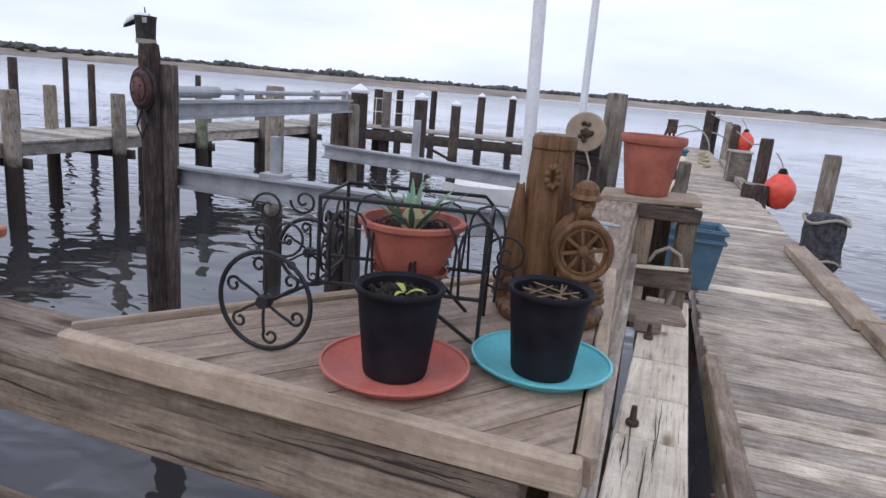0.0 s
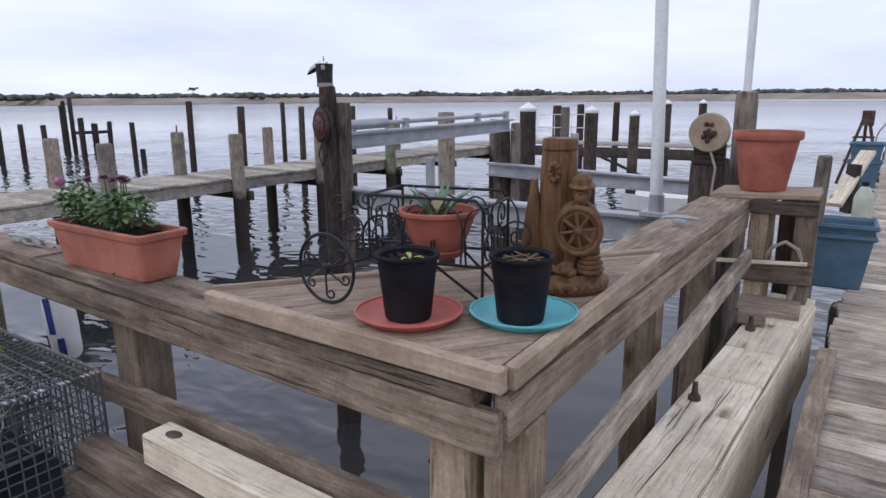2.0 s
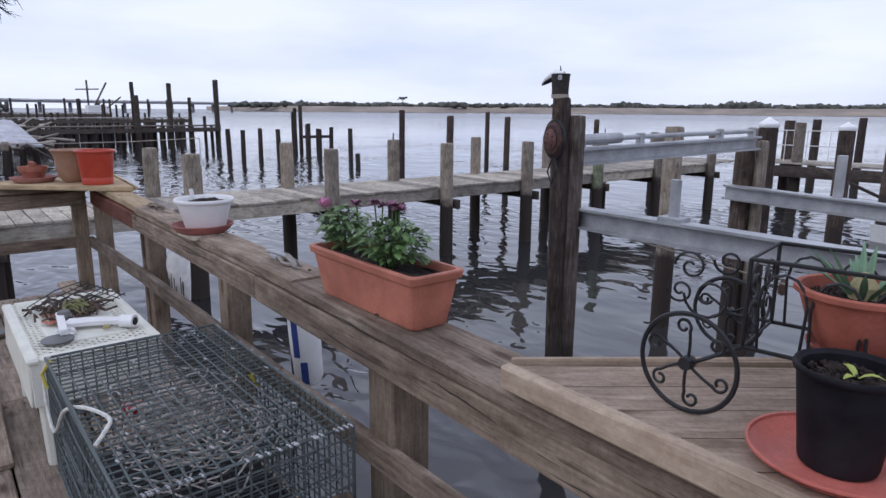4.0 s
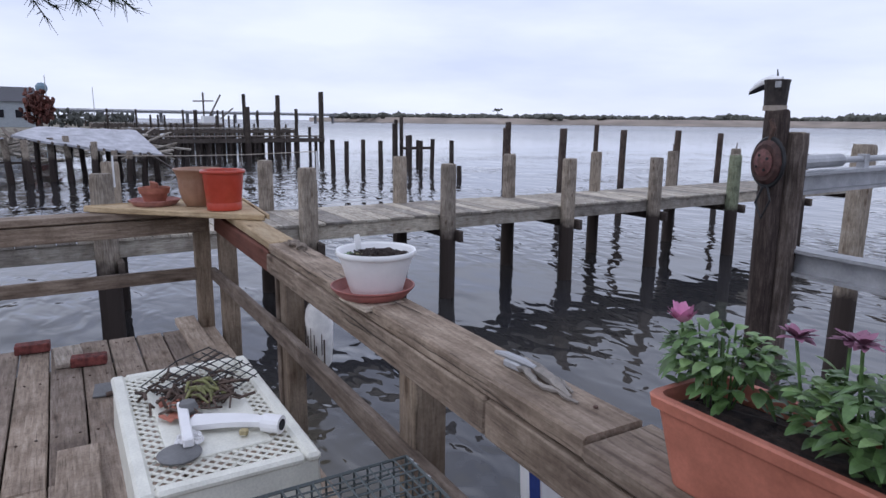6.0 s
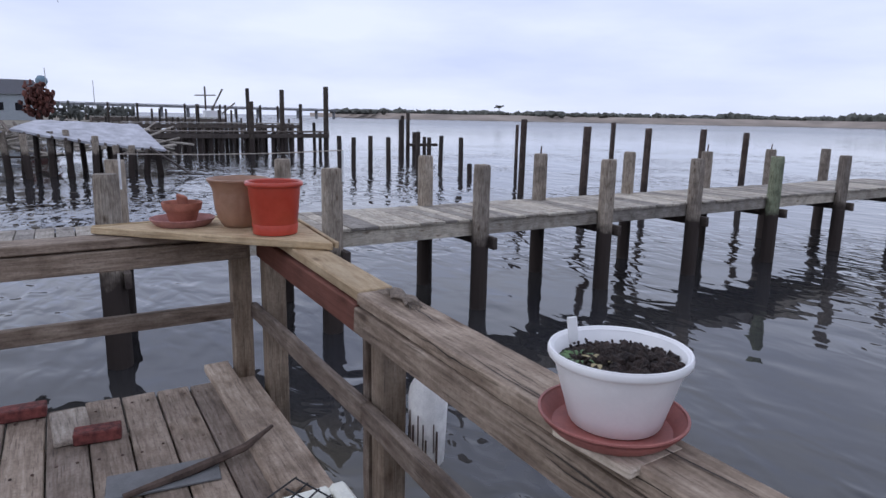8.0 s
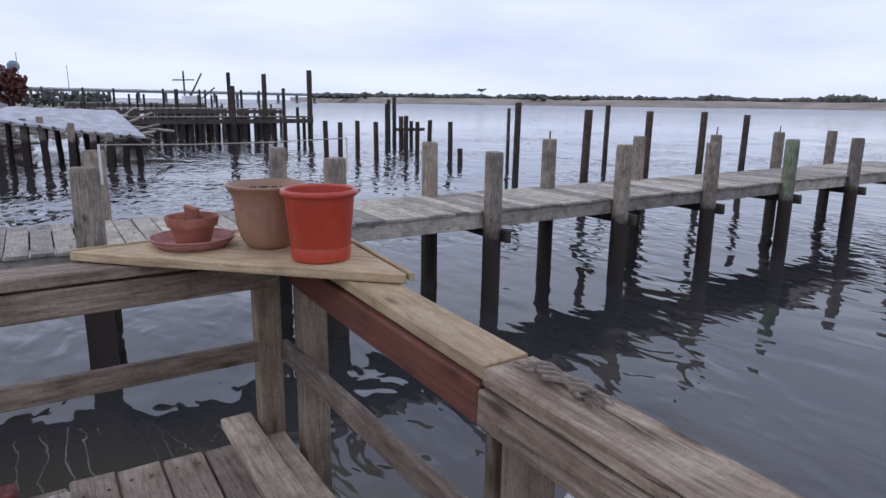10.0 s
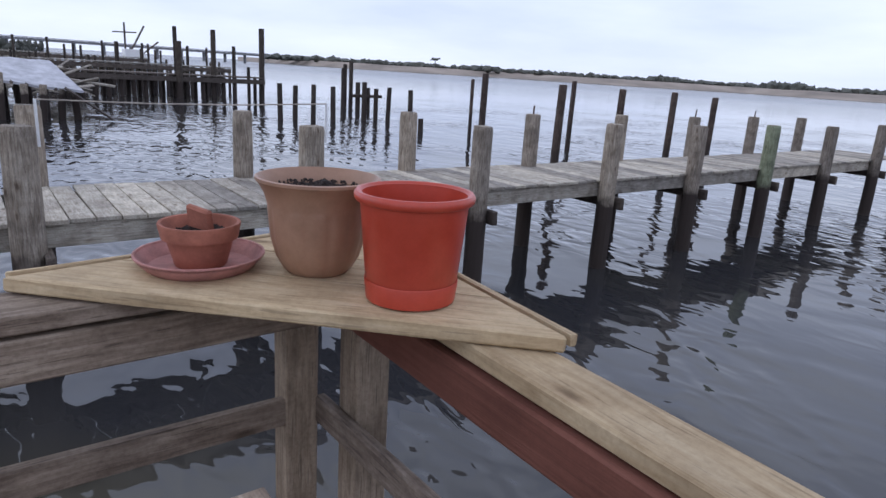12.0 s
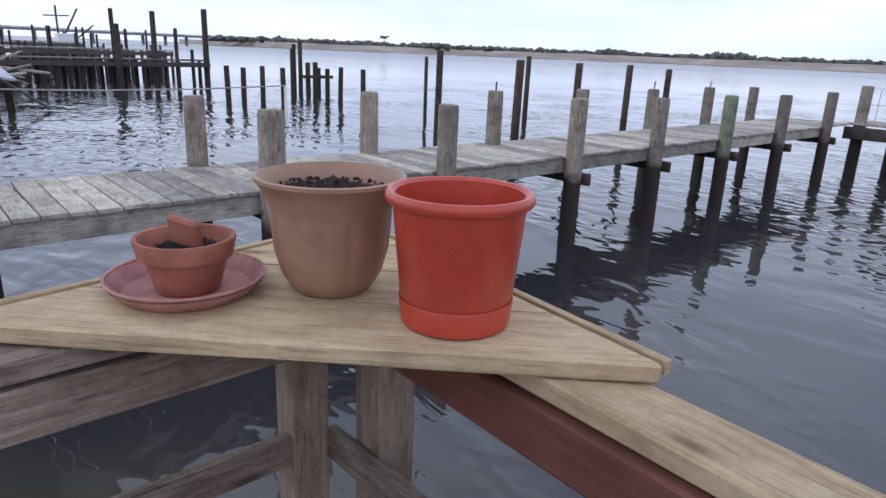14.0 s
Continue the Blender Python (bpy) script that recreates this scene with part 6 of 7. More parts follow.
# ---------------------------------------------------------------- on the lower deck
def wire_trap():
    t = thing("crab_trap", "dark wire mesh crab trap on the deck", "crab trap", pose(-2.09, 0.535, 0.0))
    L, W, H = 1.13, 0.62, 0.46
    z0 = 0.15
    step, r = 0.037, 0.0031

    def panel(name, o, u, v, nu, nv, mat="wire"):
        bm = bmesh.new()
        o, u, v = Vector(o), Vector(u), Vector(v)
        for i in range(nu + 1):
            p = o + u * (i / nu)
            add_tube(bm, [p, p + v * 0.5 + Vector((random.uniform(-1, 1), random.uniform(-1, 1), random.uniform(-1, 1))) * 0.004, p + v], r, 4)
        for i in range(nv + 1):
            p = o + v * (i / nv)
            add_tube(bm, [p, p + u * 0.5 + Vector((0, random.uniform(-1, 1), random.uniform(-1, 1))) * 0.006, p + u], r, 4)
        return tagged(part(name, bm, M[mat], t, "square wire mesh panel"), kind="stuff")

    nx, ny, nz = int(L / step), int(W / step), int(H / step)
    a = (-L / 2, -W / 2, z0)
    panel("top_panel", (-L / 2, -W / 2, z0 + H), (L, 0, 0), (0, W, 0), nx, ny)
    panel("bottom_panel", a, (L, 0, 0), (0, W, 0), nx // 2, ny // 2)
    panel("side_panel", a, (L, 0, 0), (0, 0, H), nx, nz)
    panel("side_panel", (-L / 2, W / 2, z0), (L, 0, 0), (0, 0, H), nx, nz)
    panel("end_panel", a, (0, W, 0), (0, 0, H), ny, nz)
    panel("end_panel", (L / 2, -W / 2, z0), (0, W, 0), (0, 0, H), ny, nz)
    panel("inner_panel", (-L / 2, -W / 2, z0 + H * 0.55), (L, 0, 0), (0, W, 0.02), nx // 2, ny // 2)
    panel("inner_panel", (0.12, -W / 2, z0), (0, W, 0), (0.1, 0, H * 0.9), ny // 2, nz)
    frame_pts = [(-L / 2, -W / 2), (L / 2, -W / 2), (L / 2, W / 2), (-L / 2, W / 2)]
    for z in (z0, z0 + H):
        part("frame_rod", tube([(x, y, z) for x, y in frame_pts], 0.005, 6, True), M["wire"], t)
    for x, y in frame_pts:
        part("frame_rod", tube([(x, y, z0), (x, y, z0 + H)], 0.005, 6), M["wire"], t)
    for y in (-0.2, 0.2):
        part("runner", board_mesh(L, 0.06, 0.15, "pile_dark"), None, t, at=pose(0, y, 0.075))
    part("tray", box((L - 0.06, W - 0.06, 0.02), pose(0, 0, z0 + 0.03), 0.004), M["black"], t, "dark floor tray")
    rng = random.Random(41)
    bm = bmesh.new()
    for i in range(110):
        x, y, zz = rng.gauss(0.0, 0.12), rng.gauss(0.0, 0.06), z0 + H * rng.uniform(0.58, 0.93)
        r0, a0, sweep = rng.uniform(0.05, 0.2), rng.uniform(0, 6.3), rng.uniform(2.5, 6.0)
        add_tube(bm, [(x + r0 * math.cos(a0 + sweep * q / 9), y + 0.75 * r0 * math.sin(a0 + sweep * q / 9), zz + 0.02 * math.sin(q * 1.3 + i)) for q in range(10)], 0.0032, 4)
    tagged(part("tangled_twine", bm, M["twine"], t, "tangle of old grey twine"), kind="stuff")
    part("bait_cup", lathe([(0, 0), (0.03, 0), (0.034, 0.05), (0, 0.05)], 10, pose(-0.25, -0.1, z0 + H * 0.62)), M["red"], t, "red plastic bait cup")
    part("yellow_tie", tube([(0.05, 0.22, z0 + H + 0.004), (0.08, 0.2, z0 + H + 0.02), (0.06, 0.24, z0 + H - 0.05)], 0.006, 5), M["yellow"], t, "yellow twine tie")
    part("yellow_tie", tube([(-0.52, -0.3, z0 + H + 0.0), (-0.54, -0.33, z0 + H - 0.05), (-0.52, -0.32, z0 + H - 0.1)], 0.006, 5), M["yellow"], t)
    keys = [Vector(v) for v in ((-0.55, -0.30, 0.01), (-0.55, -0.325, -0.06), (-0.50, -0.33, -0.17), (-0.40, -0.33, -0.21), (-0.27, -0.33, -0.15), (-0.12, -0.32, -0.03), (0.0, -0.28, 0.012), (0.12, -0.24, 0.014), (0.2, -0.27, 0.012), (0.24, -0.31, -0.01))]
    pts = []
    for i in range(len(keys) - 1):
        p0, p1, p2, p3 = keys[max(0, i - 1)], keys[i], keys[i + 1], keys[min(len(keys) - 1, i + 2)]
        for q in range(4):
            u = q / 4
            pts.append(0.5 * (2 * p1 + (p2 - p0) * u + (2 * p0 - 5 * p1 + 4 * p2 - p3) * u * u + (3 * p1 - p0 - 3 * p2 + p3) * u * u * u) + Vector((0, 0, z0 + H)))
    part("rope", tube(pts, 0.0065, 6), M["rope_white"], t, "white rope")
    bm = bmesh.new()
    for i in range(60):
        x, y = rng.choice(((rng.uniform(-L / 2, L / 2), W / 2), (L / 2, rng.uniform(-W / 2, W / 2)), (rng.uniform(-L / 2, L / 2), rng.uniform(-W / 2, W / 2))))
        add_tube(bm, [(x - 0.01, y, z0 + H), (x + 0.012, y + 0.003, z0 + H + 0.003)], 0.004, 5)
    tagged(part("hog_ring", bm, M["alu"], t, "bright crimped metal rings"), kind="stuff")


wire_trap()


def lattice_table():
    t = thing("side_table", "aged white plastic lattice-top side table", "side table", pose(-3.475, 0.455, 0.0))
    L, W, Z = 0.98, 0.53, 0.50
    bm = bmesh.new()
    for sx, w0 in ((1, 0), (-1, 0)):
        add_box(bm, (L, 0.05, 0.03), pose(0, sx * (W / 2 - 0.025), Z - 0.015), 0.01)
        add_box(bm, (0.05, W - 0.1, 0.03), pose(sx * (L / 2 - 0.025), 0, Z - 0.015), 0.01)
    part("rim", bm, M["cream"], t)
    for sx in (1, -1):
        part("skirt", box((L - 0.02, 0.012, 0.19), pose(0, sx * (W / 2 - 0.008), Z - 0.115, 3 * sx, 0, 0)), M["cream"], t)
        part("skirt", box((0.012, W - 0.02, 0.19), pose(sx * (L / 2 - 0.008), 0, Z - 0.115, 0, -3 * sx, 0)), M["cream"], t)
    for x in (-1, 1):
        for y in (-1, 1):
            part("leg", lathe([(0, 0), (0.024, 0), (0.026, 0.01), (0.036, 0.3), (0, 0.3)], 10, pose(x * (L / 2 - 0.06), y * (W / 2 - 0.06), 0.0)), M["cream"], t)
    part("centre_panel", box((L - 0.32, W - 0.22, 0.012), pose(0, 0, Z - 0.008), 0.003), M["cream"], t)
    bm = bmesh.new()
    step = 0.042
    hx, hy = L / 2 - 0.045, W / 2 - 0.045
    for s in (1, -1):
        k = -(hx + hy)
        while k < hx + hy:
            # the line x - s*y = k, cut to the rectangle
            pts = []
            for y in (-hy, hy):
                x = k + s * y
                pts.append((x, y))
            (xa, ya), (xb, yb) = pts
            if xa != xb:
                def clip(x, y, x2, y2):
                    if x < -hx:
                        return -hx, y + (y2 - y) * (-hx - x) / (x2 - x)
                    if x > hx:
                        return hx, y + (y2 - y) * (hx - x) / (x2 - x)
                    return x, y
                if not (max(xa, xb) < -hx or min(xa, xb) > hx):
                    c = clip(xa, ya, xb, yb)
                    d = clip(xb, yb, xa, ya)
                    if math.dist(c, d) > 0.01:
                        add_tube(bm, [(c[0], c[1], Z - 0.012), (d[0], d[1], Z - 0.012)], 0.0055, 4)
            k += step
    part("lattice", bm, M["cream"], t, "diamond lattice band")


lattice_table()


def table_clutter():
    z = 0.503
    g = thing("wire_grid", "rusty bent square of wire mesh on the side table", "wire mesh", pose(-3.70, 0.50, z + 0.012, 7, 5, 28))
    bm = bmesh.new()
    for i in range(9):
        o = -0.16 + 0.04 * i
        add_tube(bm, [(o, -0.16, 0.004), (o, 0, 0.018 + 0.02 * (i % 3 == 0)), (o, 0.16, 0.03)], 0.0032, 4)
        add_tube(bm, [(-0.16, o, 0.012 + o * 0.08), (0, o, 0.02), (0.16, o, 0.014)], 0.0032, 4)
    part("mesh", bm, M["iron"], g)
    rng = random.Random(52)
    bm = bmesh.new()
    for i in range(110):
        x, y, a = rng.gauss(0, 0.09), rng.gauss(0, 0.06), rng.uniform(0, 6.3)
        ln = rng.uniform(0.03, 0.11)
        add_tube(bm, [(x, y, rng.uniform(0.004, 0.03)), (x + ln * 0.5 * math.cos(a), y + ln * 0.5 * math.sin(a), rng.uniform(0.01, 0.045)), (x + ln * math.cos(a + 0.3), y + ln * math.sin(a + 0.3), rng.uniform(0.004, 0.03))], rng.uniform(0.003, 0.007), 5)
    ob = new("dry_debris", mesh_of(bm, "dry_debris", M["bark"]))
    ob.matrix_basis = pose(-3.60, 0.46, z)
    tagged(ob, "heap of dry stalks and leaves on the side table", "debris", kind="stuff")
    bm = bmesh.new()
    for i in range(26):
        a = rng.uniform(0, 6.3)
        leaf_blade(bm, (rng.gauss(0, 0.05), rng.gauss(0, 0.04), 0.012), (math.cos(a), math.sin(a), 0.2), rng.uniform(0.03, 0.07), 0.025, 0.3)
    stalks = bmesh.new()
    for i in range(14):
        x, y, a = rng.gauss(0, 0.05), rng.gauss(0, 0.035), rng.gauss(0.5, 0.5)
        add_tube(stalks, [(x - 0.05 * math.cos(a), y - 0.05 * math.sin(a), 0.03), (x, y, 0.045), (x + 0.05 * math.cos(a), y + 0.05 * math.sin(a), 0.028)], [0.005, 0.007, 0.003], 6)
    st = new("green_stalks", mesh_of(stalks, "green_stalks", M["stalk"]))
    st.matrix_basis = pose(-3.55, 0.46, z)
    tagged(st, "withered olive green stalks on the side table", "stalks", kind="stuff")
    ob = new("dead_leaves", mesh_of(bm, "dead_leaves", M["small_clay"]))
    ob.matrix_basis = pose(-3.50, 0.37, z)
    tagged(ob, "rust-red dead leaves on the side table", "leaves", kind="stuff")
    h = thing("pvc_handle", "white plastic handle with a cross bar and round end", "tool", pose(-3.28, 0.485, z + 0.014, 0, 0, 60) @ Matrix.Diagonal((1.12, 1.12, 1, 1)))
    bm = bmesh.new()
    prev = None
    for i in range(9):
        t = i / 8
        w = 0.042 * (1 - 0.45 * t)
        x = -0.1 + 0.22 * t
        y = 0.02 * math.sin(t * 2.5)
        row = [bm.verts.new(p) for p in ((x, y - w, 0), (x, y + w, 0), (x, y + w, 0.018), (x, y - w, 0.018))]
        if prev:
            for k in range(4):
                bm.faces.new((prev[k], prev[(k + 1) % 4], row[(k + 1) % 4], row[k]))
        else:
            bm.faces.new(row)
        prev = row
    bm.faces.new(prev[::-1])
    bmesh.ops.recalc_face_normals(bm, faces=bm.faces)
    part("blade", bm, M["white"], h)
    part("cross_bar", box((0.03, 0.27, 0.03), pose(-0.11, -0.01, 0.014, 0, 0, 25)), M["white"], h)
    part("round_end", tube([(0.12, 0.0, 0.012), (0.175, -0.012, 0.012)], 0.03, 16), M["white"], h)
    part("socket", tube([(0.174, -0.0118, 0.012), (0.178, -0.0125, 0.012)], 0.018, 12), M["black"], h)
    part("foot", box((0.025, 0.02, 0.02), pose(0.07, -0.035, -0.002)), M["straw"], h)
    d = new("blue_lid", mesh_of(lathe([(0, 0), (0.062, 0), (0.066, 0.008), (0.06, 0.012), (0, 0.014)], 24), "blue_lid", M["slate"], True))
    d.matrix_basis = pose(-3.17, 0.33, z)
    tagged(d, "round blue-grey plastic lid on the side table", "lid")
    d = new("crumpled_wrapper", mesh_of(soil_disc(0.045, 0.012, 99), "crumpled_wrapper", M["white"]))
    d.matrix_basis = pose(-3.24, 0.37, z)
    tagged(d, "crumpled white plastic wrapper on the table", "wrapper")
    d = new("grey_ball", mesh_of(lathe([(0, 0), (0.025, 0.006), (0.036, 0.03), (0.025, 0.055), (0, 0.062)], 14), "grey_ball", M["slate"], True))
    d.matrix_basis = pose(-3.44, 0.40, z)
    tagged(d, "small round grey stone on the side table", "stone")


table_clutter()


def loose_things():
    for x, y, a, v in ((-5.61, 0.14, 84, 0), (-6.03, -0.17, 88, 1)):
        b = new("brick", mesh_of(box((0.20, 0.095, 0.058), pose(0, 0, 0.029), 0.006), "brick", M["brick"]))
        b.matrix_basis = pose(x, y, 0.002, 0, 0, a)
        tagged(b, "worn red brick lying on the deck planks", "brick", "bricks")
    s = new("slate_piece", mesh_of(box((0.44, 0.19, 0.012), pose(0, 0, 0.006), 0.003), "slate_piece", M["slate"]))
    s.matrix_basis = pose(-5.09, 0.36, 0.004, 0, 0, 84)
    tagged(s, "flat grey slab lying on the deck planks", "slab")
    st = new("stick", mesh_of(tube([(-0.3, -0.06, 0.02), (-0.05, 0.0, 0.03), (0.2, 0.07, 0.05), (0.34, 0.14, 0.09)], [0.012, 0.022, 0.018, 0.008], 7), "stick", M["bark"]))
    st.matrix_basis = pose(-5.05, 0.50, 0.002, 0, 0, 88)
    tagged(st, "dark crooked driftwood stick on the deck", "stick")
    lb = board("loose_board", None, (-6.22, 0.80, 0.026), (-4.7, 0.80, 0.026), 0.14, 0.045, "deck", variant=9)
    tagged(lb, "loose weathered board lying at the deck's edge", "board")
    lb = board("loose_board", None, (-4.4, 0.05, 0.018), (-3.1, 0.02, 0.018), 0.17, 0.03, "deck", variant=8)
    tagged(lb, "loose plank lying on the deck", "board")
    lb = board("loose_board", None, (-5.95, 0.02, 0.018), (-5.6, 0.04, 0.018), 0.16, 0.03, "pier", variant=8)
    tagged(lb, "short grey board end on the deck", "board")
    # stacked timbers beside the railing
    for k, (x0, x1, y, z, w, h, mat) in enumerate(((-1.60, 0.05, 0.78, 0.10, 0.14, 0.13, "rail"), (-1.58, 0.05, 0.775, 0.235, 0.13, 0.13, "rail"), (-1.56, 0.04, 0.79, 0.345, 0.10, 0.08, "rail"), (-1.22, 0.06, 0.845, 0.445, 0.105, 0.105, "pale"), (-1.28, -0.3, 0.62, 0.12, 0.13, 0.14, "rail"), (-1.22, -0.2, 0.62, 0.255, 0.12, 0.12, "deck"))):
        ob = board("timber", None, (x0, y, z), (x1, y - 0.02, z), w, h, mat, variant=20 + k)
        tagged(ob, "bleached white timber with a knot hole on the stack" if mat == "pale" else "weathered brown timber stacked beside the railing", "timber", "stacked timbers")
    kn = new("knot_hole", mesh_of(lathe([(0.026, -0.001), (0.022, 0.0015), (0.012, 0.0012), (0, 0.001)], 12), "knot_hole", M["bark"]))
    kn.matrix_basis = pose(-1.13, 0.848, 0.4985) @ Matrix.Diagonal((1.3, 0.8, 1, 1))
    tagged(kn, "dark knot hole in the bleached timber", "knot")
    # driftwood, rope and small finds on the rail cap
    rng = random.Random(45)
    dw = thing("driftwood", "grey splintered driftwood lying on the rail cap", "driftwood", pose(-2.31, 1.035, 0.914, 0, 0, -6))
    for x0, x1, y0, y1, w in ((-0.13, 0.05, 0.028, 0.0, 0.013), (-0.06, 0.12, 0.004, -0.012, 0.015), (-0.09, 0.02, -0.022, -0.03, 0.011), (0.0, 0.14, -0.034, -0.006, 0.008), (-0.03, 0.09, 0.026, 0.014, 0.008)):
        pts, rad = [], []
        for q in range(8):
            u = q / 7
            pts.append((x0 + (x1 - x0) * u, y0 + (y1 - y0) * u + rng.uniform(-0.004, 0.004), w + 0.006 * math.sin(math.pi * u) + rng.uniform(-0.002, 0.003)))
            rad.append(w * (0.25 + 0.75 * math.sin(math.pi * (0.08 + 0.86 * u))) * rng.uniform(0.75, 1.0))
        part("splinter", tube(pts, rad, 5), M["shell"], dw)
    r = thing("rope_hank", "frayed worn rope knotted on the rail cap", "rope", pose(-4.34, 1.09, 0.884) @ Matrix.Diagonal((0.72, 0.85, 1, 1)))
    rng = random.Random(33)
    for k in range(4):
        bm = bmesh.new()
        pts = [(-0.13 + 0.026 * q, 0.014 * math.sin(q * 1.1 + 1.6 * k) + 0.012 * (k - 1.5), 0.009 + 0.006 * (1 + math.cos(q * 1.1 + 1.6 * k))) for q in range(11)]
        add_tube(bm, pts, [0.004] + [0.0085] * 9 + [0.004], 6)
        part("strand", bm, M["old_rope"], r)
    bm = bmesh.new()
    for k in range(26):
        sg = rng.choice((-1, 1))
        x, y = sg * rng.uniform(0.09, 0.13), rng.uniform(-0.025, 0.025)
        add_tube(bm, [(x, y, 0.012), (x + sg * rng.uniform(0.02, 0.05), y + rng.uniform(-0.02, 0.02), rng.uniform(0.004, 0.012)), (x + sg * rng.uniform(0.05, 0.10), y + rng.uniform(-0.03, 0.03), 0.003)], [0.0025, 0.0018, 0.0008], 3)
    tagged(part("frayed_fibre", bm, M["old_rope"], r, "frayed rope fibres"), kind="stuff")
    # painted floats hanging outside the railing
    f = thing("buoy_float", "white lobster buoy with dark blue stripes", "buoy", pose(-2.415, 1.155, 0.35, 4, 0, 0))
    part("body", lathe([(0, 0), (0.05, 0.005), (0.062, 0.03), (0.064, 0.13)], 18), M["white"], f, smooth=True)
    part("upper_body", lathe([(0.064, 0.13), (0.066, 0.14), (0.066, 0.31), (0.05, 0.35), (0, 0.36)], 18), M["white"], f, smooth=True)
    for a, z0, z1 in ((-62, 0.14, 0.31), (-38, 0.02, 0.12), (-128, 0.02, 0.12)):
        part("stripe", box((0.003, 0.03, z1 - z0), pose(0.066 * math.cos(radians(a)), 0.066 * math.sin(radians(a)), (z0 + z1) / 2, 0, 0, a), 0.001), M["blue_paint"], f, "dark blue stripe")
    part("cord", tube([(0, 0, 0.35), (0, -0.03, 0.42), (0, -0.06, 0.50)], 0.005, 5), M["rope"], f)
    f = thing("buoy_float", "old peeling white float with dark streaks", "buoy", pose(-4.315, 1.19, 0.24))
    part("body", lathe([(0, 0), (0.05, 0.0), (0.062, 0.02), (0.069, 0.14), (0.074, 0.27), (0.068, 0.31), (0.055, 0.335), (0.03, 0.35), (0, 0.354)], 24), M["peel"], f, smooth=True)
    rng = random.Random(61)
    for i in range(11):
        a = -150 + i * 15 + rng.uniform(-5, 5)
        z0, z1 = rng.uniform(0.01, 0.08), rng.uniform(0.13, 0.28)
        part("streak", box((0.002, rng.uniform(0.004, 0.011), z1 - z0), pose(0.0715 * math.cos(radians(a)), 0.0715 * math.sin(radians(a)), (z0 + z1) / 2, 0, 0, a), 0.0008), M["bark"], f, "dark peeled streak")
    part("spindle", tube([(0, 0, 0.37), (0, 0, 0.43)], 0.006, 6), M["iron"], f)
    # clam-shell cleats on the caps
    for x, y, z in ((-2.42, 1.03, 0.914), (-0.12, 2.6, 0.972)):
        c = thing("cleat", "dull grey metal cleat on the rail cap", "cleat", pose(x, y, z, 0, 0, 8), group="rail cleats")
        part("horn", tube([(-0.07, 0, 0.022), (-0.03, 0, 0.026), (0.03, 0, 0.026), (0.07, 0, 0.022)], [0.006, 0.010, 0.010, 0.006], 8), M["alu"], c)
        part("base", box((0.06, 0.03, 0.02), pose(0, 0, 0.01), 0.004), M["alu"], c)


loose_things()


# ---------------------------------------------------------------- along the long pier
def blue_bin(x, y, z, a, s=1.0):
    b = thing("planter_bin", "slate blue square plastic planter bin on the pier", "planter", pose(x, y, z, 0, 0, a), group="blue bins")
    bm = bmesh.new()
    rings = []
    for w, d, zz in ((0.125, 0.105, 0.0), (0.13, 0.11, 0.01), (0.165, 0.145, 0.30), (0.178, 0.158, 0.302), (0.18, 0.16, 0.33), (0.172, 0.152, 0.332), (0.16, 0.14, 0.315), (0.125, 0.105, 0.03)):
        rings.append([bm.verts.new((sx * w * s, sy * d * s, zz * s)) for sx, sy in ((1, 1), (-1, 1), (-1, -1), (1, -1))])
    for p, q in zip(rings, rings[1:]):
        for i in range(4):
            bm.faces.new((p[i], p[(i + 1) % 4], q[(i + 1) % 4], q[i]))
    bm.faces.new(rings[0][::-1])
    bm.faces.new(rings[-1])
    bmesh.ops.recalc_face_normals(bm, faces=bm.faces)
    part("body", bm, M["blue"], b)
    part("rim", tube([(sx * 0.181 * s, sy * 0.161 * s, 0.315 * s) for sx, sy in ((1, 1), (-1, 1), (-1, -1), (1, -1))], 0.007 * s, 6, True), M["blue"], b)
    return b


def buoy_ball(x, y, z, r, label):
    b = thing("mooring_buoy", label, "buoy", pose(x, y, z))
    part("ball", lathe([(0, -r * 1.3), (r * 0.55, -r * 1.1), (r * 0.92, -r * 0.5), (r, 0.05 * r), (r * 0.9, r * 0.48), (r * 0.55, r * 0.88), (r * 0.28, r * 1.12), (0, r * 1.2)], 28), M["buoy"], b, smooth=True)
    part("eye", lathe([(r * 0.3, r * 1.02), (r * 0.32, r * 1.15), (r * 0.18, r * 1.42), (0, r * 1.45)], 14), M["black"], b, "black rubber eye")
    part("line", tube([(0, 0, r * 1.4), (-0.06, 0, r * 1.4 + 0.12), (-0.14, 0, r * 1.4 + 0.22)], 0.01, 5), M["rope"], b)


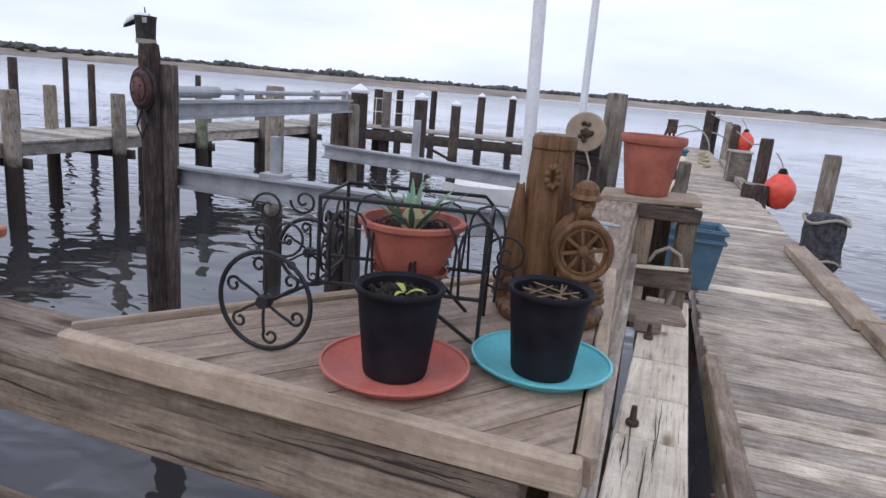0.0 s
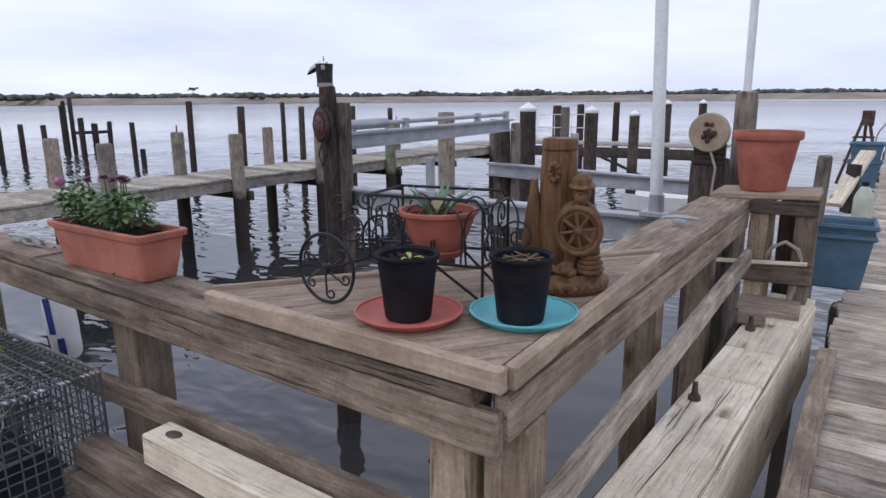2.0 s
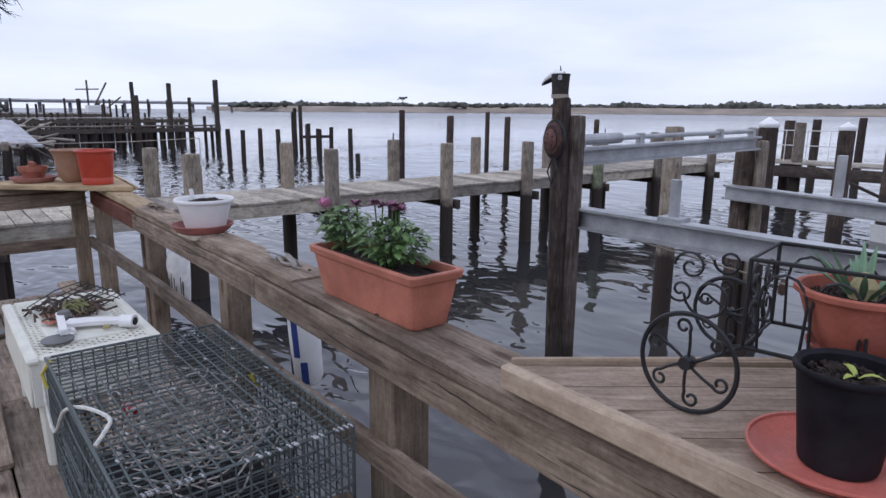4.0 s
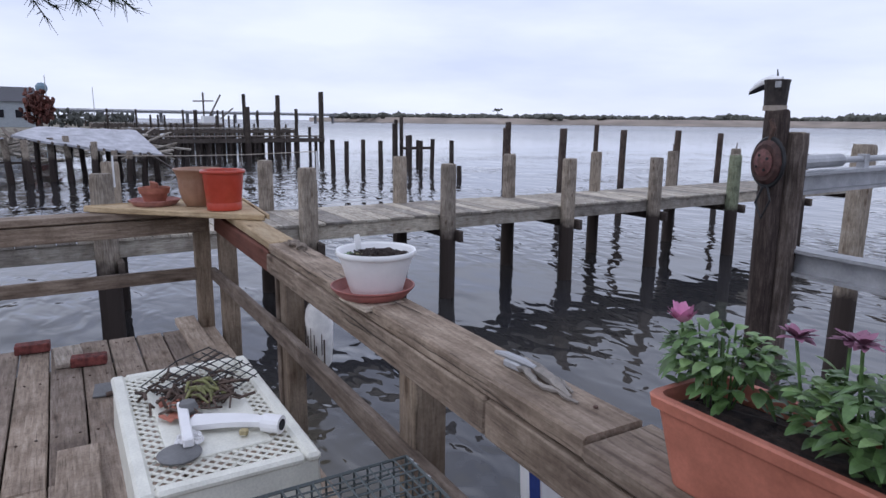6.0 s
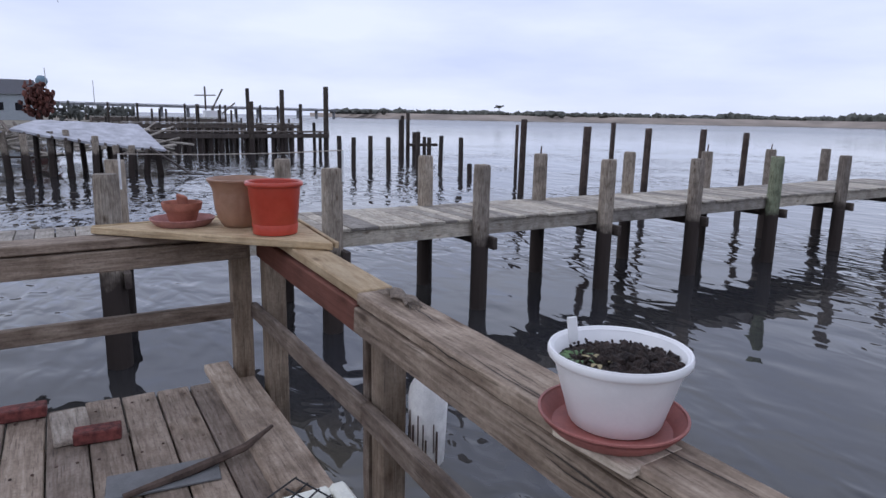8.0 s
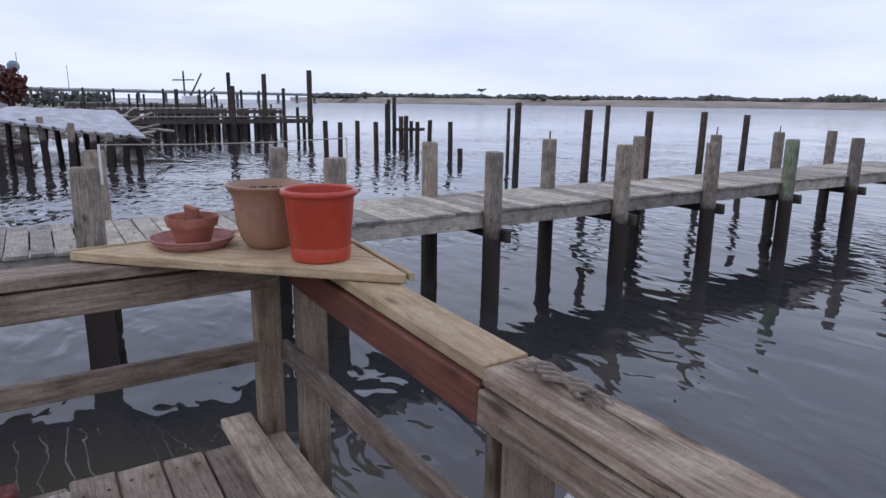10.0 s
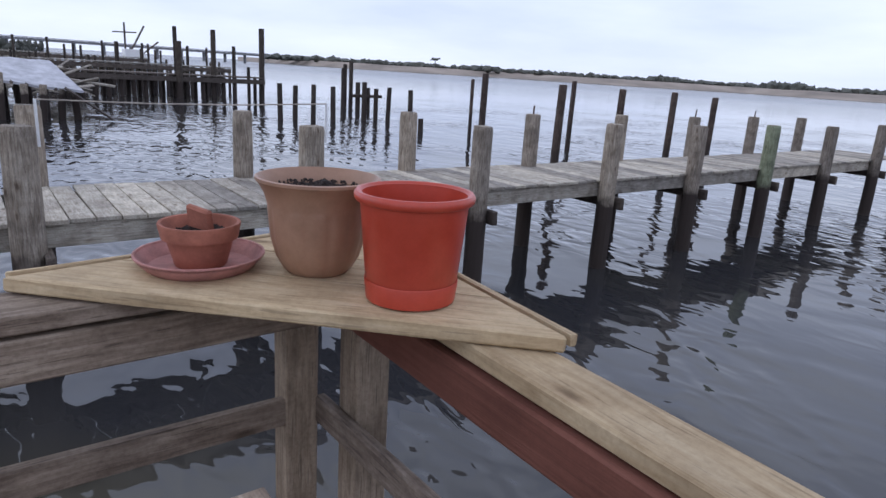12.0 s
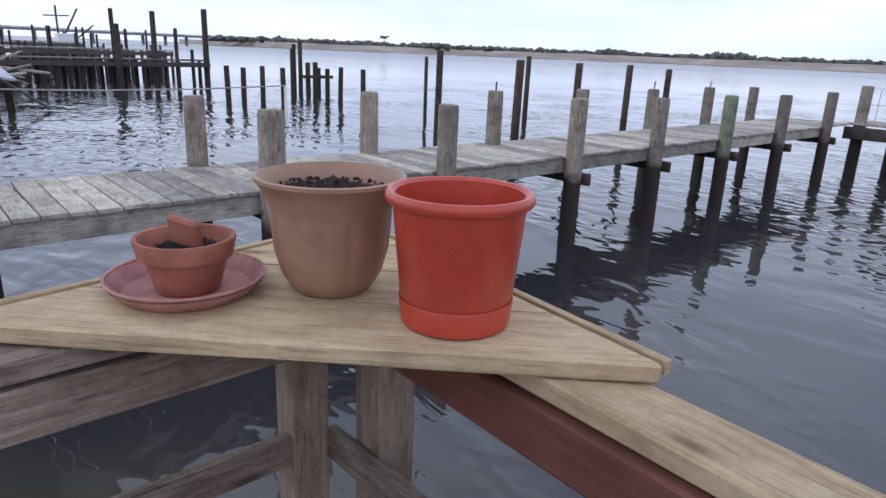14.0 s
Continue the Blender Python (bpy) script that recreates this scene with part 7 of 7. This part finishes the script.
def pier_things():
    blue_bin(0.38, 4.70, 0.275, 4, 1.1)
    blue_bin(0.385, 4.71, 0.34, 3, 1.1)
    blue_bin(0.35, 10.45, 0.255, 0, 1.15)
    blue_bin(0.355, 10.47, 0.50, 0, 1.15)
    w = thing("plastic_jug", "cream plastic jug with a dark cap on the pier", "jug", pose(0.44, 7.6, 0.262, 0, 0, 20))
    part("body", lathe([(0, 0), (0.078, 0), (0.088, 0.012), (0.09, 0.2), (0.082, 0.25), (0.046, 0.325), (0.03, 0.34), (0.028, 0.36), (0, 0.36)], 20), M["crate"], w, smooth=True)
    part("cap", lathe([(0.033, 0.345), (0.034, 0.385), (0.028, 0.39), (0, 0.39)], 14), M["black"], w, "dark screw cap")
    part("handle", tube([(0.05, 0, 0.315), (0.10, 0, 0.30), (0.115, 0, 0.25), (0.088, 0, 0.19)], 0.011, 8), M["crate"], w)
    # plaque on the lift piling
    piling(-0.40, 4.42, 1.10, 0.125, "pile_dark_v", "dark lift piling carrying a round wooden plaque", "lift pilings", seed=70)
    piling(-0.24, 4.6, 1.52, 0.075, "pile_v", "grey narrow lift piling", "lift pilings", seed=71)
    piling(0.13, 4.6, 1.12, 0.045, "pile_v", "grey leaning pier piling", "pier posts", seed=72, lean=(0.03, 0))
    p = thing("round_plaque", "round wooden plaque with a rough brown knot", "plaque", pose(-0.385, 4.26, 1.27))
    part("disc", lathe([(0, -0.03), (0.118, -0.03), (0.125, -0.02), (0.125, 0.02), (0.118, 0.03), (0, 0.032)], 30, pose(0, 0, 0, 90, 0, 0)), M["plaque"], p)
    bm = bmesh.new()
    rng = random.Random(5)
    for i in range(14):
        bmesh.ops.create_icosphere(bm, subdivisions=1, radius=1, matrix=pose(rng.gauss(0.0, 0.024), -0.036, rng.gauss(0, 0.022), rng.uniform(0, 90), 0, rng.uniform(0, 90)) @ Matrix.Diagonal((0.02, 0.016, 0.018, 1)))
    part("knot", bm, M["rust"], p, "rough red-brown knot")
    part("cord", tube([(0.02, -0.02, -0.12), (0.06, -0.04, -0.22), (0.05, -0.05, -0.4)], 0.008, 5), M["rope"], p)
    part("backing_board", box((0.2, 0.03, 0.14), pose(0, 0.05, -0.14)), M["pile_dark"], p)
    # orange buoys and the posts they hang from
    buoy_ball(1.95, 10.8, 0.40, 0.23, "large orange-red mooring buoy hung from a pier post")
    buoy_ball(2.02, 16.3, 0.86, 0.2, "smaller orange-red buoy lashed to a pier post")
    for x, y, top, r, mat, seed in ((1.70, 11.1, 1.13, 0.1, "pile_dark_v", 81), (1.60, 10.7, 0.46, 0.2, "pile_dark_v", 82), (1.80, 16.2, 1.2, 0.09, "pile_dark_v", 83), (2.0, 18.4, 1.2, 0.08, "pile_dark_v", 84), (1.68, 7.05, 1.15, 0.08, "pile_v", 85), (1.72, 23.5, 1.5, 0.15, "pile_dark_v", 86), (1.95, 23.8, 1.3, 0.12, "pile_dark_v", 87), (2.15, 21.5, 1.2, 0.1, "pile_v", 88), (2.35, 6.9, 1.62, 0.05, "pile_dark_v", 89)):
        piling(x, y, top, r, mat, "weathered mooring post along the pier", "pier posts", seed=seed, lean=(0.07, 0) if seed == 89 else (0, 0))
    n = thing("netted_piling", "stub piling wrapped in dark net and rope", "piling", pose(1.66, 6.72, 0))
    part("stub", pile_bm(0.15, WATER - 0.6, 0.60, 90), M["pile_dark_v"], n)
    part("net", lathe([(0.165, 0.12), (0.19, 0.2), (0.175, 0.34), (0.185, 0.46), (0.175, 0.58), (0.12, 0.63), (0, 0.635)], 16), M["net"], n, "dark bundled net")
    for z in (0.2, 0.58):
        part("rope", tube([v + Vector((0, 0, 0.03 * math.sin(i))) for i, v in enumerate(ring_pts((0, 0, z), 0.195, 18, "xy"))], 0.014, 6, True), M["rope"], n, "pale rope")
    bx = thing("dock_box", "grey weathered wooden dock box on the pier", "box", pose(1.60, 13.2, 0.25))
    part("body", box((0.36, 0.55, 0.52), pose(0, 0, 0.26), 0.01), M["pile"], bx)
    part("lid", box((0.40, 0.59, 0.035), pose(0, 0, 0.54), 0.008), M["pier"], bx)
    part("batten", box((0.02, 0.06, 0.5), pose(-0.185, -0.2, 0.26), 0.004), M["pier"], bx)
    # welded stand on the left edge
    s = thing("tripod_stand", "rusty welded tripod stand at the pier's edge", "stand", pose(0.28, 11.4, 0.2))
    for x, y in ((-0.28, -0.1), (0.26, -0.1), (0, 0.25)):
        part("leg", tube([(x, y, 0), (x * 0.15, y * 0.15, 0.95)], 0.022, 6), M["rust"], s)
    for z, k in ((0.35, 0.78), (0.7, 0.5)):
        part("brace", tube([(-0.28 * k, -0.1 * k, z), (0.26 * k, -0.1 * k, z), (0, 0.25 * k, z)], 0.014, 5, True), M["rust"], s)
    part("head", box((0.16, 0.14, 0.22), pose(0.02, 0, 0.98)), M["rust"], s)
    # pale boards leaning on the left edge
    lb = board("leaning_board", None, (0.17, 7.9, 0.35), (0.40, 8.9, 0.86), 0.16, 0.05, "pale")
    tagged(lb, "pale plank leaning at the pier's edge", "board")
    lb = board("fender_board", None, (0.28, 8.4, 0.2), (0.30, 8.42, 0.75), 0.14, 0.08, "pile_dark")
    tagged(lb, "dark upright fender board beside the pier", "board")
    # bent pipes at the far end
    for y, h, x0, x1 in ((22.5, 0.75, 0.3, 1.8), (23.5, 0.6, 0.6, 2.6)):
        a = new("bent_pipe", mesh_of(tube([((x0 + x1) / 2 - (x1 - x0) / 2 * math.cos(radians(k)), 0, h * math.sin(radians(k))) for k in range(0, 181, 12)], 0.024, 6), "bent_pipe", M["alu"]))
        a.matrix_basis = pose(0, y, 0.22)
        tagged(a, "bent grey metal pipe arch on the pier's end", "pipe", "bent pipes")
    hose = new("mooring_line", mesh_of(tube([(1.72, 23.4, 1.4), (1.9, 20, 1.2), (1.8, 16.2, 1.08), (1.75, 13, 0.95), (1.70, 11.1, 1.05)], 0.013, 5), "mooring_line", M["rope"]))
    tagged(hose, "slack mooring line strung between pier posts", "rope")
    bm = bmesh.new()
    rng = random.Random(71)
    pts = [(1.2 + 0.02 * i + 0.12 * math.sin(i * 1.3), 15.5 + 0.35 * i, 0.25 + 0.03 * rng.random()) for i in range(16)]
    add_tube(bm, pts, 0.03, 6)
    hose = new("heaped_hose", mesh_of(bm, "heaped_hose", M["straw"]))
    tagged(hose, "pale hose heaped along the pier's edge", "hose")


pier_things()


# ---------------------------------------------------------------- pine over the deck's end
def pine():
    t = thing("pine_tree", "dark pine with a limb reaching over the deck", "tree", pose(-8.4, -5.2, -0.65))
    part("trunk", tube([(0, 0, 0), (0.1, 0.1, 2.5), (0.3, 0.2, 5.0), (0.3, 0.2, 8.5)], [0.22, 0.18, 0.13, 0.03], 10), M["bark"], t)
    limb = [(0.15, 0.12, 3.2), (0.9, 1.8, 3.4), (1.9, 4.2, 3.1), (2.65, 5.65, 2.93)]
    part("limb", tube(limb, [0.07, 0.05, 0.03, 0.012], 7), M["bark"], t)
    rng = random.Random(81)
    bm = bmesh.new()
    for i in range(90):
        u = rng.random() ** 0.5
        k = min(2, int(u * 3))
        p = Vector(limb[k]).lerp(Vector(limb[k + 1]), u * 3 - k)
        d = Vector((rng.uniform(-0.6, 0.9), rng.uniform(-0.3, 1), rng.uniform(-0.45, 0.4))).normalized()
        q = p + d * rng.uniform(0.08, 0.38)
        add_tube(bm, [p, q], 0.005, 3)
        for j in range(11):
            o = p.lerp(q, rng.uniform(0.4, 1))
            e = (d + Vector((rng.uniform(-1, 1), rng.uniform(-1, 1), rng.uniform(-0.9, 0.5)))).normalized()
            add_tube(bm, [o, o + e * rng.uniform(0.06, 0.12)], [0.0035, 0.001], 3)
    part("needles", bm, M["needle"], t)
    bm = bmesh.new()
    tree_crown(rng, (0.3, 0.2, 7.0), (1.8, 1.8, 2.6), 260, 0.22, bm)
    part("crown", bm, M["needle"], t)


pine()
